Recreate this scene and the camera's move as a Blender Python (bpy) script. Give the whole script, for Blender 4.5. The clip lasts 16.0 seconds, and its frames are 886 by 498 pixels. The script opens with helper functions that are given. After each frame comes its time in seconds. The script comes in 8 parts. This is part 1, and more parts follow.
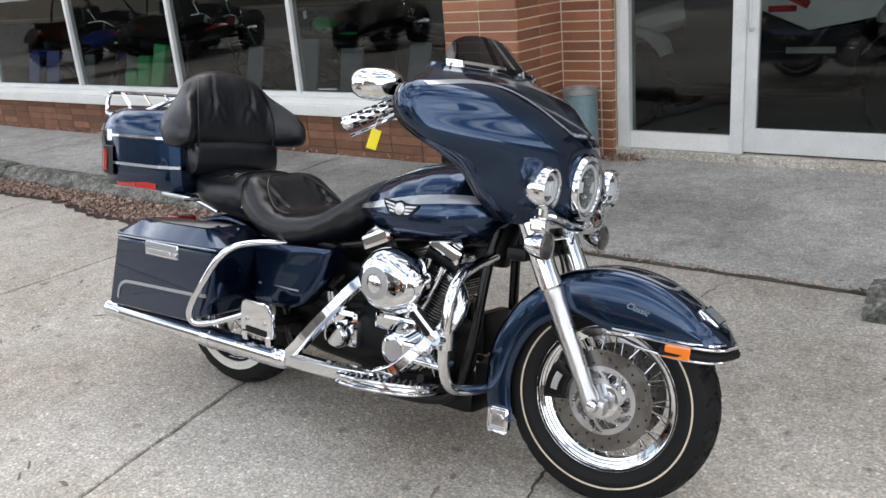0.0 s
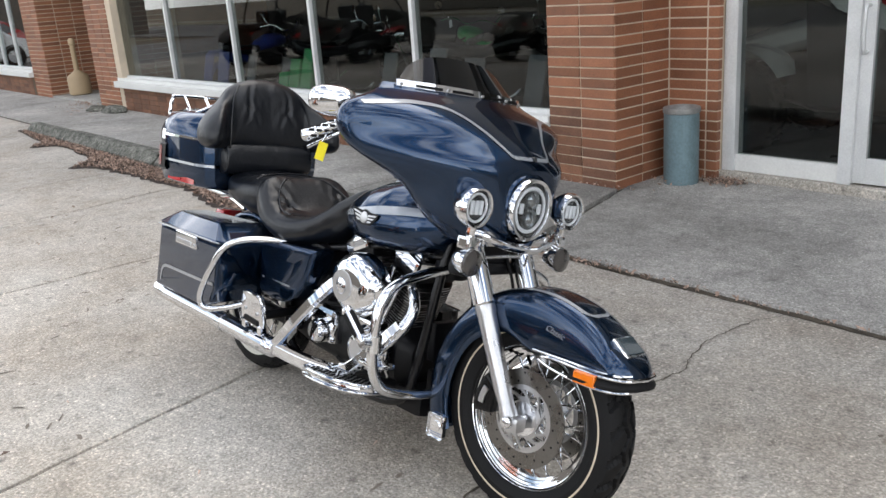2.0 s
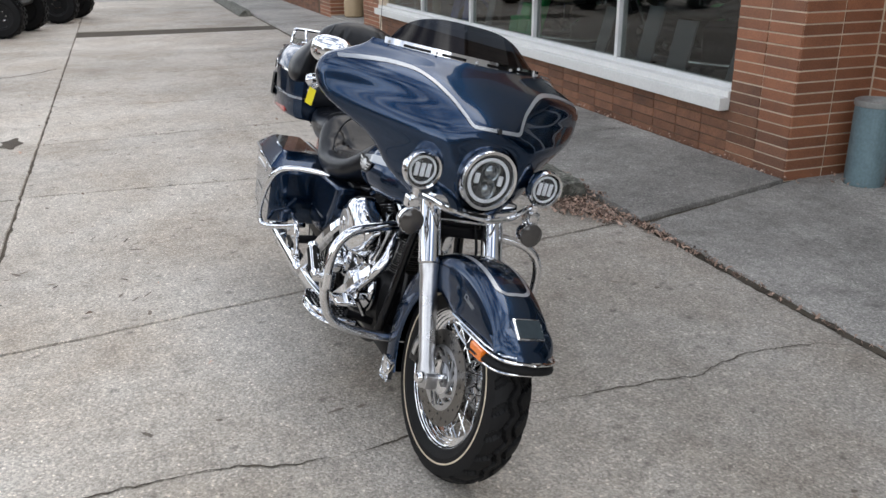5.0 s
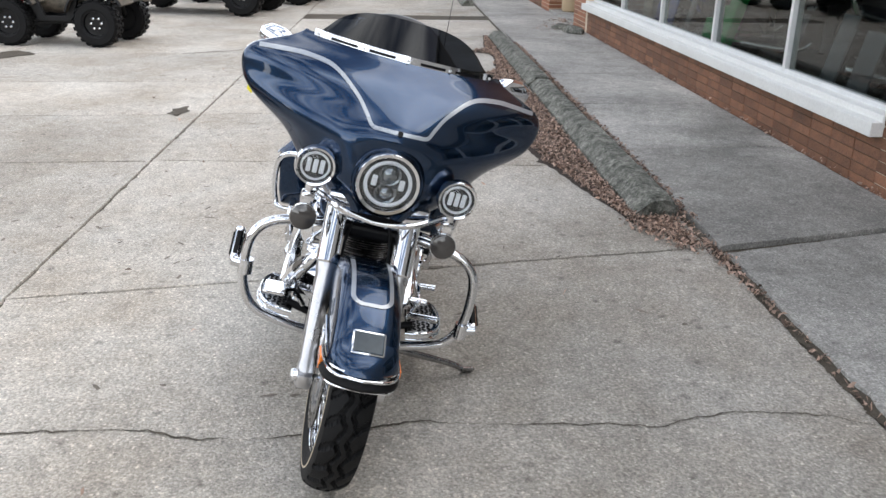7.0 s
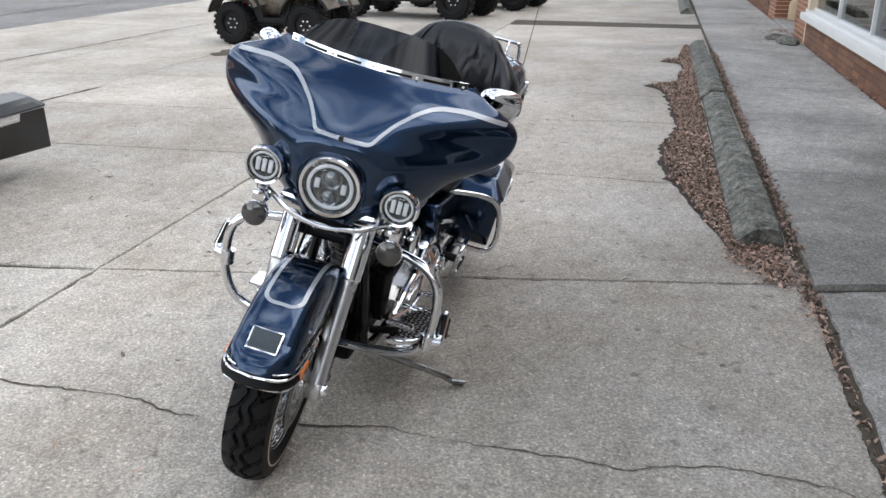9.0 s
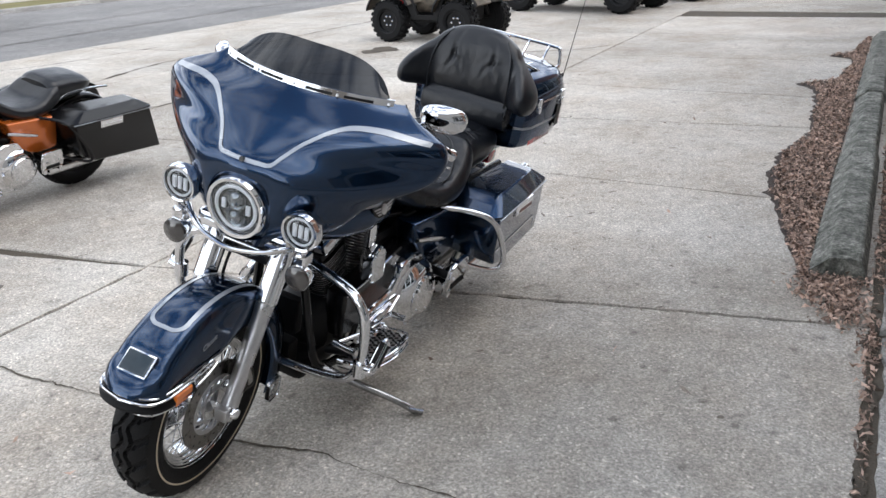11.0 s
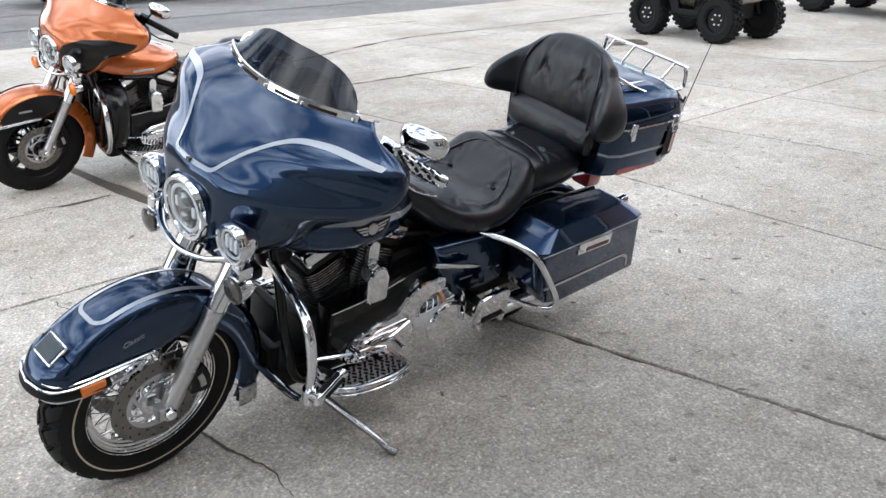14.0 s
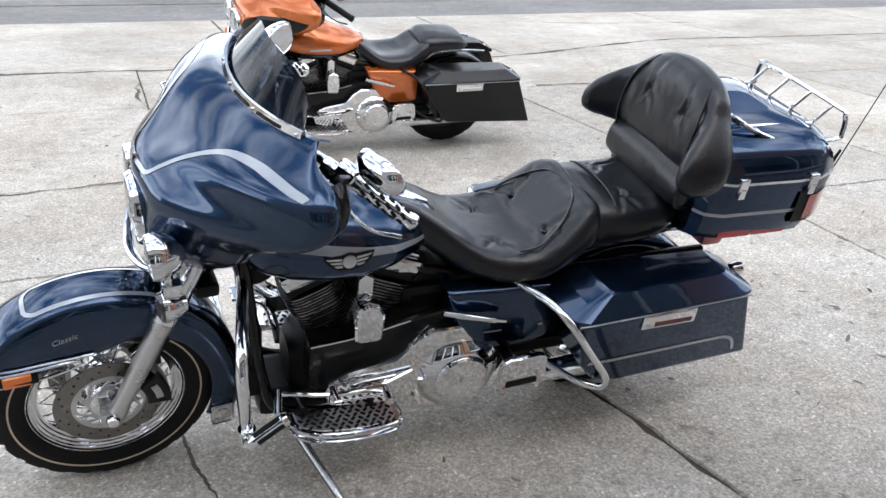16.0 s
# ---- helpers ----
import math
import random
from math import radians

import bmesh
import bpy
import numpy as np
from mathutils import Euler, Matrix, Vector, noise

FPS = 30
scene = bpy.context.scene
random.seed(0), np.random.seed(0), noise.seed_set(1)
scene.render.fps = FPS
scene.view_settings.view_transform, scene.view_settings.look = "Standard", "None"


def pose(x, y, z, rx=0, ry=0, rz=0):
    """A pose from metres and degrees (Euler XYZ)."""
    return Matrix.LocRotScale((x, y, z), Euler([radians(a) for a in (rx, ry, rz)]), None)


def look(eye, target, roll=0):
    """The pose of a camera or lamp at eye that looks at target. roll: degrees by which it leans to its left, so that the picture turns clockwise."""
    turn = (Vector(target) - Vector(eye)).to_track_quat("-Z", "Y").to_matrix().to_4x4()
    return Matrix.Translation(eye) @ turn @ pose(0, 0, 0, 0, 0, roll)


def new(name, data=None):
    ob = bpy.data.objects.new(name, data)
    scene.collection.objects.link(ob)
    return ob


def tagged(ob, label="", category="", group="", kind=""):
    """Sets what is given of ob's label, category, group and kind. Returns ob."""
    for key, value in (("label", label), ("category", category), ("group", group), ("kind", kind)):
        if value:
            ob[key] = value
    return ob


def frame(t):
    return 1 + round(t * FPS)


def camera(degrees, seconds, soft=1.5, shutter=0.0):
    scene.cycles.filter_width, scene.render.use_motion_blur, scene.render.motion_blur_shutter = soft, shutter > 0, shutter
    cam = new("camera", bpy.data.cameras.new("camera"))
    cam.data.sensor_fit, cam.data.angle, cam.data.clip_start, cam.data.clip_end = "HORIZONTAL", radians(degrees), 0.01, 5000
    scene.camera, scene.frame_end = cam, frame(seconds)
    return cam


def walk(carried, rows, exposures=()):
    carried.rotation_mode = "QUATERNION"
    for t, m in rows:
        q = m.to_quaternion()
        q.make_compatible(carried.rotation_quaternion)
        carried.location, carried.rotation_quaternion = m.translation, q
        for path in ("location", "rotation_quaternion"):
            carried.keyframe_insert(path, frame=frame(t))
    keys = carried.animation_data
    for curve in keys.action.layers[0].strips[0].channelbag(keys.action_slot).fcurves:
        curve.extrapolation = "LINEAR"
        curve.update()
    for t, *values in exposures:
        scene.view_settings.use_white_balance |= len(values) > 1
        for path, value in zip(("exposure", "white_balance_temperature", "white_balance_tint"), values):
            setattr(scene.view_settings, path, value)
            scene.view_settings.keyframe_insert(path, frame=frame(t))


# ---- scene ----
cam = camera(55.2, 16.0)
METRES, EYE, TILT, LEAN, TURN = 6.949, 1.555, 0.0, 0.0, 37.9
ROWS = [
    (0.0, 0.0, 0.0, 0.0, -1.57, -18.76, 4.63),
    (0.5, 0.0178, -0.0151, -0.0022, -0.78, -18.59, 2.9),
    (1.0, 0.0373, -0.0371, 0.0017, 1.09, -17.82, 1.18),
    (1.5, 0.071, -0.0226, 0.0002, 6.79, -16.85, 2.73),
    (2.0, 0.1026, -0.0072, -0.0001, 11.41, -17.36, 4.1),
    (2.5, 0.1256, -0.0246, -0.0004, 13.03, -17.74, 3.0),
    (3.0, 0.1531, -0.0316, 0.005, 16.75, -17.63, 2.46),
    (3.5, 0.1916, -0.0184, 0.0046, 22.8, -17.6, 2.2),
    (4.0, 0.2089, -0.0027, 0.0051, 26.53, -18.83, 1.7),
    (6.5, 0.2984, 0.1127, 0.0041, 43.51, -20.29, -0.95),
    (7.0, 0.3366, 0.1393, 0.0051, 49.29, -20.74, -0.77),
    (7.5, 0.3451, 0.1656, 0.0015, 53.36, -21.75, -0.93),
    (8.0, 0.3557, 0.1885, 0.007, 58.0, -20.4, -1.37),
    (8.5, 0.3874, 0.2199, 0.0051, 62.94, -20.03, -0.33),
    (9.0, 0.3986, 0.2472, 0.0057, 65.71, -20.47, -0.03),
    (11.5, 0.4167, 0.3939, 0.0115, 81.75, -20.49, 2.22),
    (12.0, 0.4277, 0.4142, 0.0141, 83.83, -20.24, 1.8),
    (12.5, 0.4148, 0.4563, 0.0149, 86.42, -19.98, 1.71),
    (13.0, 0.4036, 0.4682, 0.0149, 88.38, -19.77, 0.06),
    (13.5, 0.3813, 0.4753, 0.0144, 93.08, -20.28, -0.52),
    (14.0, 0.362, 0.5028, 0.0128, 99.78, -21.51, 0.23),
    (14.5, 0.3409, 0.5351, 0.0135, 105.49, -23.18, -0.57),
    (15.0, 0.3174, 0.5402, 0.0112, 110.21, -23.58, -1.09),
    (15.5, 0.2942, 0.558, 0.0121, 115.09, -22.98, -1.37),
    (16.0, 0.2595, 0.5894, 0.0118, 120.48, -22.38, -1.66),
]
walk(cam, [(t, pose(0, 0, EYE, TILT, LEAN, TURN) @ pose(METRES * x, METRES * y, METRES * z, 90 + pitch, roll, yaw)) for t, x, y, z, yaw, pitch, roll in ROWS],
     [(0.0, 0.03, 6700, 9), (1.5, 0.18, 6750, 9), (2.1, 0.0, 6720, 9.5), (3.0, -0.1, 6700, 10), (4.0, -0.36, 6660, 10), (7.0, -0.0, 6580, 9), (9.0, -0.06, 6480, 9), (11.5, 0.1, 6420, 9.5), (12.5, 0.1, 6420, 9), (14.5, 0.25, 6360, 8), (16.0, 0.28, 6340, 9)])

# ---- daylight: bright broken cloud, hidden sun ----
world = bpy.data.worlds.new("sky")
scene.world = world
world.use_nodes = True
wt = world.node_tree
wt.nodes.clear()


def wn(kind, **props):
    n = wt.nodes.new(kind)
    for k, v in props.items():
        n.inputs[k].default_value = v
    return n


sky = wn("ShaderNodeTexSky")
sky.sky_type, sky.sun_disc = "NISHITA", False
sky.sun_elevation, sky.sun_rotation = radians(55), radians(345)
wcoord = wn("ShaderNodeTexCoord")
wmap = wn("ShaderNodeMapping")
wmap.inputs["Scale"].default_value = (1.6, 1.6, 4.2)
cloud = wn("ShaderNodeTexNoise", Scale=2.1, Detail=6.0, Roughness=0.52, Distortion=0.3)
ramp = wn("ShaderNodeValToRGB")
ramp.color_ramp.elements[0].position, ramp.color_ramp.elements[1].position = 0.40, 0.72
white = wn("ShaderNodeMix")
white.data_type = "RGBA"
white.inputs[7].default_value = (26.0, 26.6, 27.6, 1)
back = wn("ShaderNodeBackground", Strength=0.148)
wout = wn("ShaderNodeOutputWorld")
wt.links.new(wcoord.outputs["Generated"], wmap.inputs["Vector"])
wt.links.new(wmap.outputs["Vector"], cloud.inputs["Vector"])
split = wn("ShaderNodeSeparateXYZ")
low = wn("ShaderNodeMapRange")
for i, v in zip((1, 2, 3, 4), (0.0, 0.6, 0.13, -0.01)):
    low.inputs[i].default_value = v
thick = wn("ShaderNodeMath")
wt.links.new(wcoord.outputs["Generated"], split.inputs[0])
wt.links.new(split.outputs["Z"], low.inputs[0])
wt.links.new(cloud.outputs["Fac"], thick.inputs[0])
wt.links.new(low.outputs[0], thick.inputs[1])
wt.links.new(thick.outputs[0], ramp.inputs["Fac"])
wt.links.new(ramp.outputs["Color"], white.inputs[0])
wt.links.new(sky.outputs["Color"], white.inputs[6])
wt.links.new(white.outputs[2], back.inputs["Color"])
wt.links.new(back.outputs["Background"], wout.inputs["Surface"])

sun = new("sun", bpy.data.lights.new("sun", "SUN"))
sun.data.energy, sun.data.angle, sun.data.color = 0.9, radians(40), (1.0, 0.96, 0.90)
sun.matrix_world = look((-3.4, 6.4, 10), (-1, 0, 0))

# ---- materials ----
def surface(name, base, rough=0.5, metal=0.0, var=0.12, coarse=3.0, fine=60.0, bump=0.0, bump_scale=None, coat=0.0, rvar=0.08, rand=0.0, flake=0.0, spec=0.5, island=0.0):
    """A procedural surface: base colour varied at two scales, with fine relief."""
    m = bpy.data.materials.new(name)
    m.use_nodes = True
    t = m.node_tree
    b = t.nodes["Principled BSDF"]
    tc, info = t.nodes.new("ShaderNodeTexCoord"), t.nodes.new("ShaderNodeObjectInfo")
    off = t.nodes.new("ShaderNodeVectorMath")
    off.operation = "ADD"
    shift = t.nodes.new("ShaderNodeMath")
    shift.operation = "MULTIPLY"
    shift.inputs[1].default_value = 37.0
    t.links.new(info.outputs["Random"], shift.inputs[0])
    t.links.new(tc.outputs["Object"], off.inputs[0])
    t.links.new(shift.outputs[0], off.inputs[1])
    n1, n2 = t.nodes.new("ShaderNodeTexNoise"), t.nodes.new("ShaderNodeTexNoise")
    n1.inputs["Scale"].default_value, n1.inputs["Detail"].default_value = coarse, 4
    n2.inputs["Scale"].default_value, n2.inputs["Detail"].default_value = fine, 3
    for n in (n1, n2):
        t.links.new(off.outputs[0], n.inputs["Vector"])
    add = t.nodes.new("ShaderNodeMath")
    add.operation = "ADD"
    t.links.new(n1.outputs["Fac"], add.inputs[0])
    t.links.new(n2.outputs["Fac"], add.inputs[1])
    last = add.outputs[0]
    lo, hi = 0.6, 1.4
    rng = t.nodes.new("ShaderNodeMapRange")
    for i, v in zip((1, 2, 3, 4), (lo, hi, 1 - var, 1 + var)):
        rng.inputs[i].default_value = v
    t.links.new(last, rng.inputs[0])
    value = rng.outputs[0]
    if rand or island:
        src = info.outputs["Random"]
        if island:
            geo = t.nodes.new("ShaderNodeNewGeometry")
            src = geo.outputs["Random Per Island"]
        r2 = t.nodes.new("ShaderNodeMapRange")
        r2.inputs[3].default_value, r2.inputs[4].default_value = 1 - (rand or island), 1 + (rand or island)
        t.links.new(src, r2.inputs[0])
        mul = t.nodes.new("ShaderNodeMath")
        mul.operation = "MULTIPLY"
        t.links.new(value, mul.inputs[0])
        t.links.new(r2.outputs[0], mul.inputs[1])
        value = mul.outputs[0]
    sc = t.nodes.new("ShaderNodeVectorMath")
    sc.operation = "SCALE"
    sc.inputs[0].default_value = base
    t.links.new(value, sc.inputs["Scale"])
    t.links.new(sc.outputs[0], b.inputs["Base Color"])
    rr = t.nodes.new("ShaderNodeMapRange")
    rr.inputs[1].default_value, rr.inputs[2].default_value = 0.3, 0.7
    rr.inputs[3].default_value, rr.inputs[4].default_value = max(0.02, rough - rvar), min(1, rough + rvar)
    t.links.new(n1.outputs["Fac"], rr.inputs[0])
    t.links.new(rr.outputs[0], b.inputs["Roughness"])
    b.inputs["Metallic"].default_value = metal
    b.inputs["Specular IOR Level"].default_value = spec
    b.inputs["Coat Weight"].default_value = coat
    b.inputs["Coat Roughness"].default_value = 0.03
    if bump:
        bp = t.nodes.new("ShaderNodeBump")
        bp.inputs["Strength"].default_value, bp.inputs["Distance"].default_value = min(1, bump * 10), 0.01 * bump
        src = n2
        if bump_scale:
            src = t.nodes.new("ShaderNodeTexNoise")
            src.inputs["Scale"].default_value, src.inputs["Detail"].default_value = bump_scale, 4
            t.links.new(off.outputs[0], src.inputs["Vector"])
        t.links.new(src.outputs["Fac"], bp.inputs["Height"])
        t.links.new(bp.outputs[0], b.inputs["Normal"])
    if flake:
        v = t.nodes.new("ShaderNodeTexVoronoi")
        v.inputs["Scale"].default_value = 900
        t.links.new(tc.outputs["Object"], v.inputs["Vector"])
        mx = t.nodes.new("ShaderNodeMapRange")
        mx.inputs[1].default_value, mx.inputs[2].default_value, mx.inputs[3].default_value, mx.inputs[4].default_value = 0, 1, metal - flake, metal + flake
        t.links.new(v.outputs["Color"], mx.inputs[0])
        t.links.new(mx.outputs[0], b.inputs["Metallic"])
    return m


def concrete(name, light, dark, aggregate=125.0, stain=1.1, spots=0.5, shade_patches=(), speckle=0.17):
    """Worn exposed-aggregate concrete in world space."""
    m = bpy.data.materials.new(name)
    m.use_nodes = True
    t = m.node_tree
    b = t.nodes["Principled BSDF"]
    geo, info = t.nodes.new("ShaderNodeNewGeometry"), t.nodes.new("ShaderNodeObjectInfo")
    pos = geo.outputs["Position"]

    def tex(kind, **kw):
        n = t.nodes.new(kind)
        for k, v in kw.items():
            n.inputs[k].default_value = v
        t.links.new(pos, n.inputs["Vector"])
        return n

    def rng(src, a, z, lo, hi):
        n = t.nodes.new("ShaderNodeMapRange")
        for i, v in zip((1, 2, 3, 4), (a, z, lo, hi)):
            n.inputs[i].default_value = v
        t.links.new(src, n.inputs[0])
        return n.outputs[0]

    def math2(op, a, c):
        n = t.nodes.new("ShaderNodeMath")
        n.operation = op
        for i, s in enumerate((a, c)):
            if isinstance(s, (int, float)):
                n.inputs[i].default_value = s
            else:
                t.links.new(s, n.inputs[i])
        return n.outputs[0]

    big = tex("ShaderNodeTexNoise", Scale=stain, Detail=6.0, Roughness=0.62)
    huge = tex("ShaderNodeTexNoise", Scale=stain * 0.3, Detail=5.0, Roughness=0.6, Distortion=0.6)
    mid = tex("ShaderNodeTexNoise", Scale=stain * 9, Detail=5.0, Roughness=0.65)
    grain = tex("ShaderNodeTexNoise", Scale=aggregate * 0.7, Detail=2.0, Roughness=0.7)
    stones = tex("ShaderNodeTexVoronoi", Scale=aggregate)
    drops = tex("ShaderNodeTexVoronoi", Scale=8.0)
    drops2 = tex("ShaderNodeTexNoise", Scale=30.0, Detail=2.0)
    mix = t.nodes.new("ShaderNodeMix")
    mix.data_type = "RGBA"
    mix.inputs[6].default_value, mix.inputs[7].default_value = (*dark, 1), (*light, 1)
    t.links.new(rng(big.outputs["Fac"], 0.34, 0.62, 0, 1), mix.inputs[0])
    v = rng(mid.outputs["Fac"], 0.3, 0.7, 0.82, 1.14)
    v = math2("MULTIPLY", v, rng(huge.outputs["Fac"], 0.35, 0.65, 0.81, 1.12))
    v = math2("MULTIPLY", v, rng(grain.outputs["Fac"], 0.3, 0.7, 0.72, 1.27))
    flecks = tex("ShaderNodeTexNoise", Scale=46.0, Detail=4.0, Roughness=0.75)
    v = math2("MULTIPLY", v, rng(flecks.outputs["Fac"], 0.36, 0.64, 1 - speckle, 1 + speckle))
    gray = t.nodes.new("ShaderNodeRGBToBW")
    t.links.new(stones.outputs["Color"], gray.inputs[0])
    v = math2("MULTIPLY", v, rng(gray.outputs[0], 0.12, 0.88, 0.77, 1.20))
    v = math2("MULTIPLY", v, rng(gray.outputs[0], 0.84, 0.90, 1.0, 1.3))
    near = math2("ADD", drops.outputs["Distance"], math2("MULTIPLY", math2("SUBTRACT", drops2.outputs["Fac"], 0.5), 0.42))
    pick = t.nodes.new("ShaderNodeRGBToBW")
    t.links.new(drops.outputs["Color"], pick.inputs[0])
    spot = math2("MULTIPLY", rng(near, 0.05, 0.20, spots, 0.0), rng(pick.outputs[0], 0.40, 0.52, 0.0, 1.0))
    v = math2("MULTIPLY", v, math2("SUBTRACT", 1.0, spot))
    v = math2("MULTIPLY", v, rng(info.outputs["Random"], 0, 1, 0.93, 1.06))
    for gx, gy, rx, ry, amount in shade_patches:
        # a ragged-edged patch of dimmer light, put into the base colour
        at = t.nodes.new("ShaderNodeVectorMath")
        at.operation = "SUBTRACT"
        at.inputs[1].default_value = (gx, gy, 0)
        flat = t.nodes.new("ShaderNodeVectorMath")
        flat.operation = "MULTIPLY"
        flat.inputs[1].default_value = (1 / rx, 1 / ry, 0)
        size = t.nodes.new("ShaderNodeVectorMath")
        size.operation = "LENGTH"
        t.links.new(pos, at.inputs[0])
        t.links.new(at.outputs[0], flat.inputs[0])
        t.links.new(flat.outputs[0], size.inputs[0])
        ragged = math2("ADD", size.outputs["Value"], math2("MULTIPLY", math2("SUBTRACT", big.outputs["Fac"], 0.5), 1.6))
        v = math2("MULTIPLY", v, rng(ragged, 0.55, 1.25, amount, 1.0))
    sc = t.nodes.new("ShaderNodeVectorMath")
    sc.operation = "SCALE"
    t.links.new(mix.outputs[2], sc.inputs[0])
    t.links.new(v, sc.inputs["Scale"])
    t.links.new(sc.outputs[0], b.inputs["Base Color"])
    b.inputs["Roughness"].default_value = 0.86
    b.inputs["Specular IOR Level"].default_value = 0.3
    h = math2("ADD", math2("MULTIPLY", stones.outputs["Distance"], -0.6), math2("ADD", grain.outputs["Fac"], math2("MULTIPLY", mid.outputs["Fac"], 3.0)))
    bp = t.nodes.new("ShaderNodeBump")
    bp.inputs["Strength"].default_value, bp.inputs["Distance"].default_value = 0.8, 0.004
    t.links.new(h, bp.inputs["Height"])
    t.links.new(bp.outputs[0], b.inputs["Normal"])
    return m


def glass(name, tint, gloss_rough=0.0, ior=1.5):
    """A thin pane: tinted see-through with a Fresnel gloss."""
    m = bpy.data.materials.new(name)
    m.use_nodes = True
    t = m.node_tree
    t.nodes.clear()
    out, mix = t.nodes.new("ShaderNodeOutputMaterial"), t.nodes.new("ShaderNodeMixShader")
    tr, gl, fr = t.nodes.new("ShaderNodeBsdfTransparent"), t.nodes.new("ShaderNodeBsdfGlossy"), t.nodes.new("ShaderNodeLayerWeight")
    power, amount = t.nodes.new("ShaderNodeMath"), t.nodes.new("ShaderNodeMapRange")
    power.operation, power.inputs[1].default_value = "POWER", 4.5
    amount.inputs[3].default_value, amount.inputs[4].default_value = ((ior - 1) / (ior + 1)) ** 2 * 1.1, 1.0
    tr.inputs["Color"].default_value = (*tint, 1)
    gl.inputs["Roughness"].default_value = gloss_rough
    t.links.new(fr.outputs["Facing"], power.inputs[0])
    t.links.new(power.outputs[0], amount.inputs[0])
    t.links.new(amount.outputs[0], mix.inputs[0])
    t.links.new(tr.outputs[0], mix.inputs[1])
    t.links.new(gl.outputs[0], mix.inputs[2])
    t.links.new(mix.outputs[0], out.inputs["Surface"])
    return m


# ragged elliptical patches near the building are shade put into the concrete colour
M_SLAB = concrete("lot_concrete", (0.50, 0.468, 0.42), (0.395, 0.348, 0.292), spots=0.4, shade_patches=((-1.55, 3.5, 1.7, 1.25, 0.83), (-3.9, 3.3, 1.0, 0.6, 0.85)))
M_WALKWAY = concrete("walkway_concrete", (0.45, 0.432, 0.402), (0.305, 0.293, 0.272), spots=0.25, shade_patches=((-3.6, 4.7, 2.0, 0.9, 0.72), (-6.6, 4.9, 1.4, 0.5, 0.8)))
M_KERB = concrete("kerb_concrete", (0.235, 0.232, 0.205), (0.072, 0.076, 0.062), aggregate=70, stain=11.0, spots=0.1, speckle=0.45)
M_ASPHALT = concrete("asphalt", (0.26, 0.25, 0.24), (0.20, 0.195, 0.19), aggregate=120, stain=0.6, spots=0.1)
M_DIRT = surface("joint_dirt", (0.085, 0.07, 0.052), 0.95, var=0.5, coarse=9, fine=150, bump=0.6)
M_EARTH = surface("earth", (0.16, 0.13, 0.09), 0.95, var=0.35, coarse=2, fine=90, bump=0.4)
M_GRASS = surface("verge_grass", (0.17, 0.15, 0.06), 0.95, var=0.4, coarse=1.5, fine=70, bump=0.8)
M_LEAFBED = surface("trodden_leaf_bed", (0.05, 0.036, 0.029), 0.95, var=0.5, coarse=14, fine=120, bump=0.8)
M_LEAF = surface("dry_leaf", (0.33, 0.232, 0.182), 0.85, var=0.3, coarse=6, fine=80, island=0.85)
M_BRICK = surface("glazed_roman_brick", (0.275, 0.112, 0.058), 0.62, var=0.3, coarse=5, fine=110, bump=0.25, rand=0.26)
M_BRICK_MID = surface("sooty_roman_brick", (0.19, 0.088, 0.052), 0.7, var=0.4, coarse=5, fine=100, bump=0.3, rand=0.25)
M_BRICK_LOW = surface("weathered_base_brick", (0.19, 0.088, 0.05), 0.75, var=0.5, coarse=5, fine=90, bump=0.3, rand=0.3)
M_STUCCO = surface("plain_stucco_wall", (0.29, 0.275, 0.255), 0.85, var=0.15, coarse=2, fine=70, bump=0.2)
M_DRAB = surface("unseen_drab_wall", (0.13, 0.115, 0.10), 0.85, var=0.3, coarse=0.7, fine=40, bump=0.2)
M_MORTAR = surface("mortar", (0.62, 0.52, 0.40), 0.9, var=0.15, coarse=6, fine=120, bump=0.3)
M_MORTAR_LOW = surface("dark_mortar", (0.13, 0.09, 0.06), 0.9, var=0.25, coarse=6, fine=120, bump=0.3)
M_WHITE = surface("white_sill_paint", (0.72, 0.72, 0.70), 0.55, var=0.1, coarse=3, fine=60, bump=0.15)
M_ALU = surface("aluminium_frame", (0.72, 0.73, 0.73), 0.38, metal=0.3, var=0.12, coarse=6, fine=90)
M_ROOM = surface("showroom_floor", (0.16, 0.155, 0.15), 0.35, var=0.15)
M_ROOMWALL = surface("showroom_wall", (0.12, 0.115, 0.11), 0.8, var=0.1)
M_PANE = glass("window_glass", (0.64, 0.67, 0.66))
M_GALV = surface("blue_grey_steel", (0.17, 0.25, 0.28), 0.42, metal=0.35, var=0.25, coarse=7, fine=50, bump=0.05)
M_BINRIM = surface("dull_bin_rim", (0.30, 0.30, 0.29), 0.5, metal=0.5, var=0.25, coarse=9, fine=60)
M_TAN = surface("tan_plastic", (0.42, 0.31, 0.19), 0.6, var=0.12)


# ---- mesh helpers ----
def link(name, mesh, parent=None, label="", m=None):
    ob = new(name, mesh)
    if parent:
        ob.parent = parent
    if m is not None:
        ob.matrix_local = m
    if label:
        ob["label"] = label
    return ob


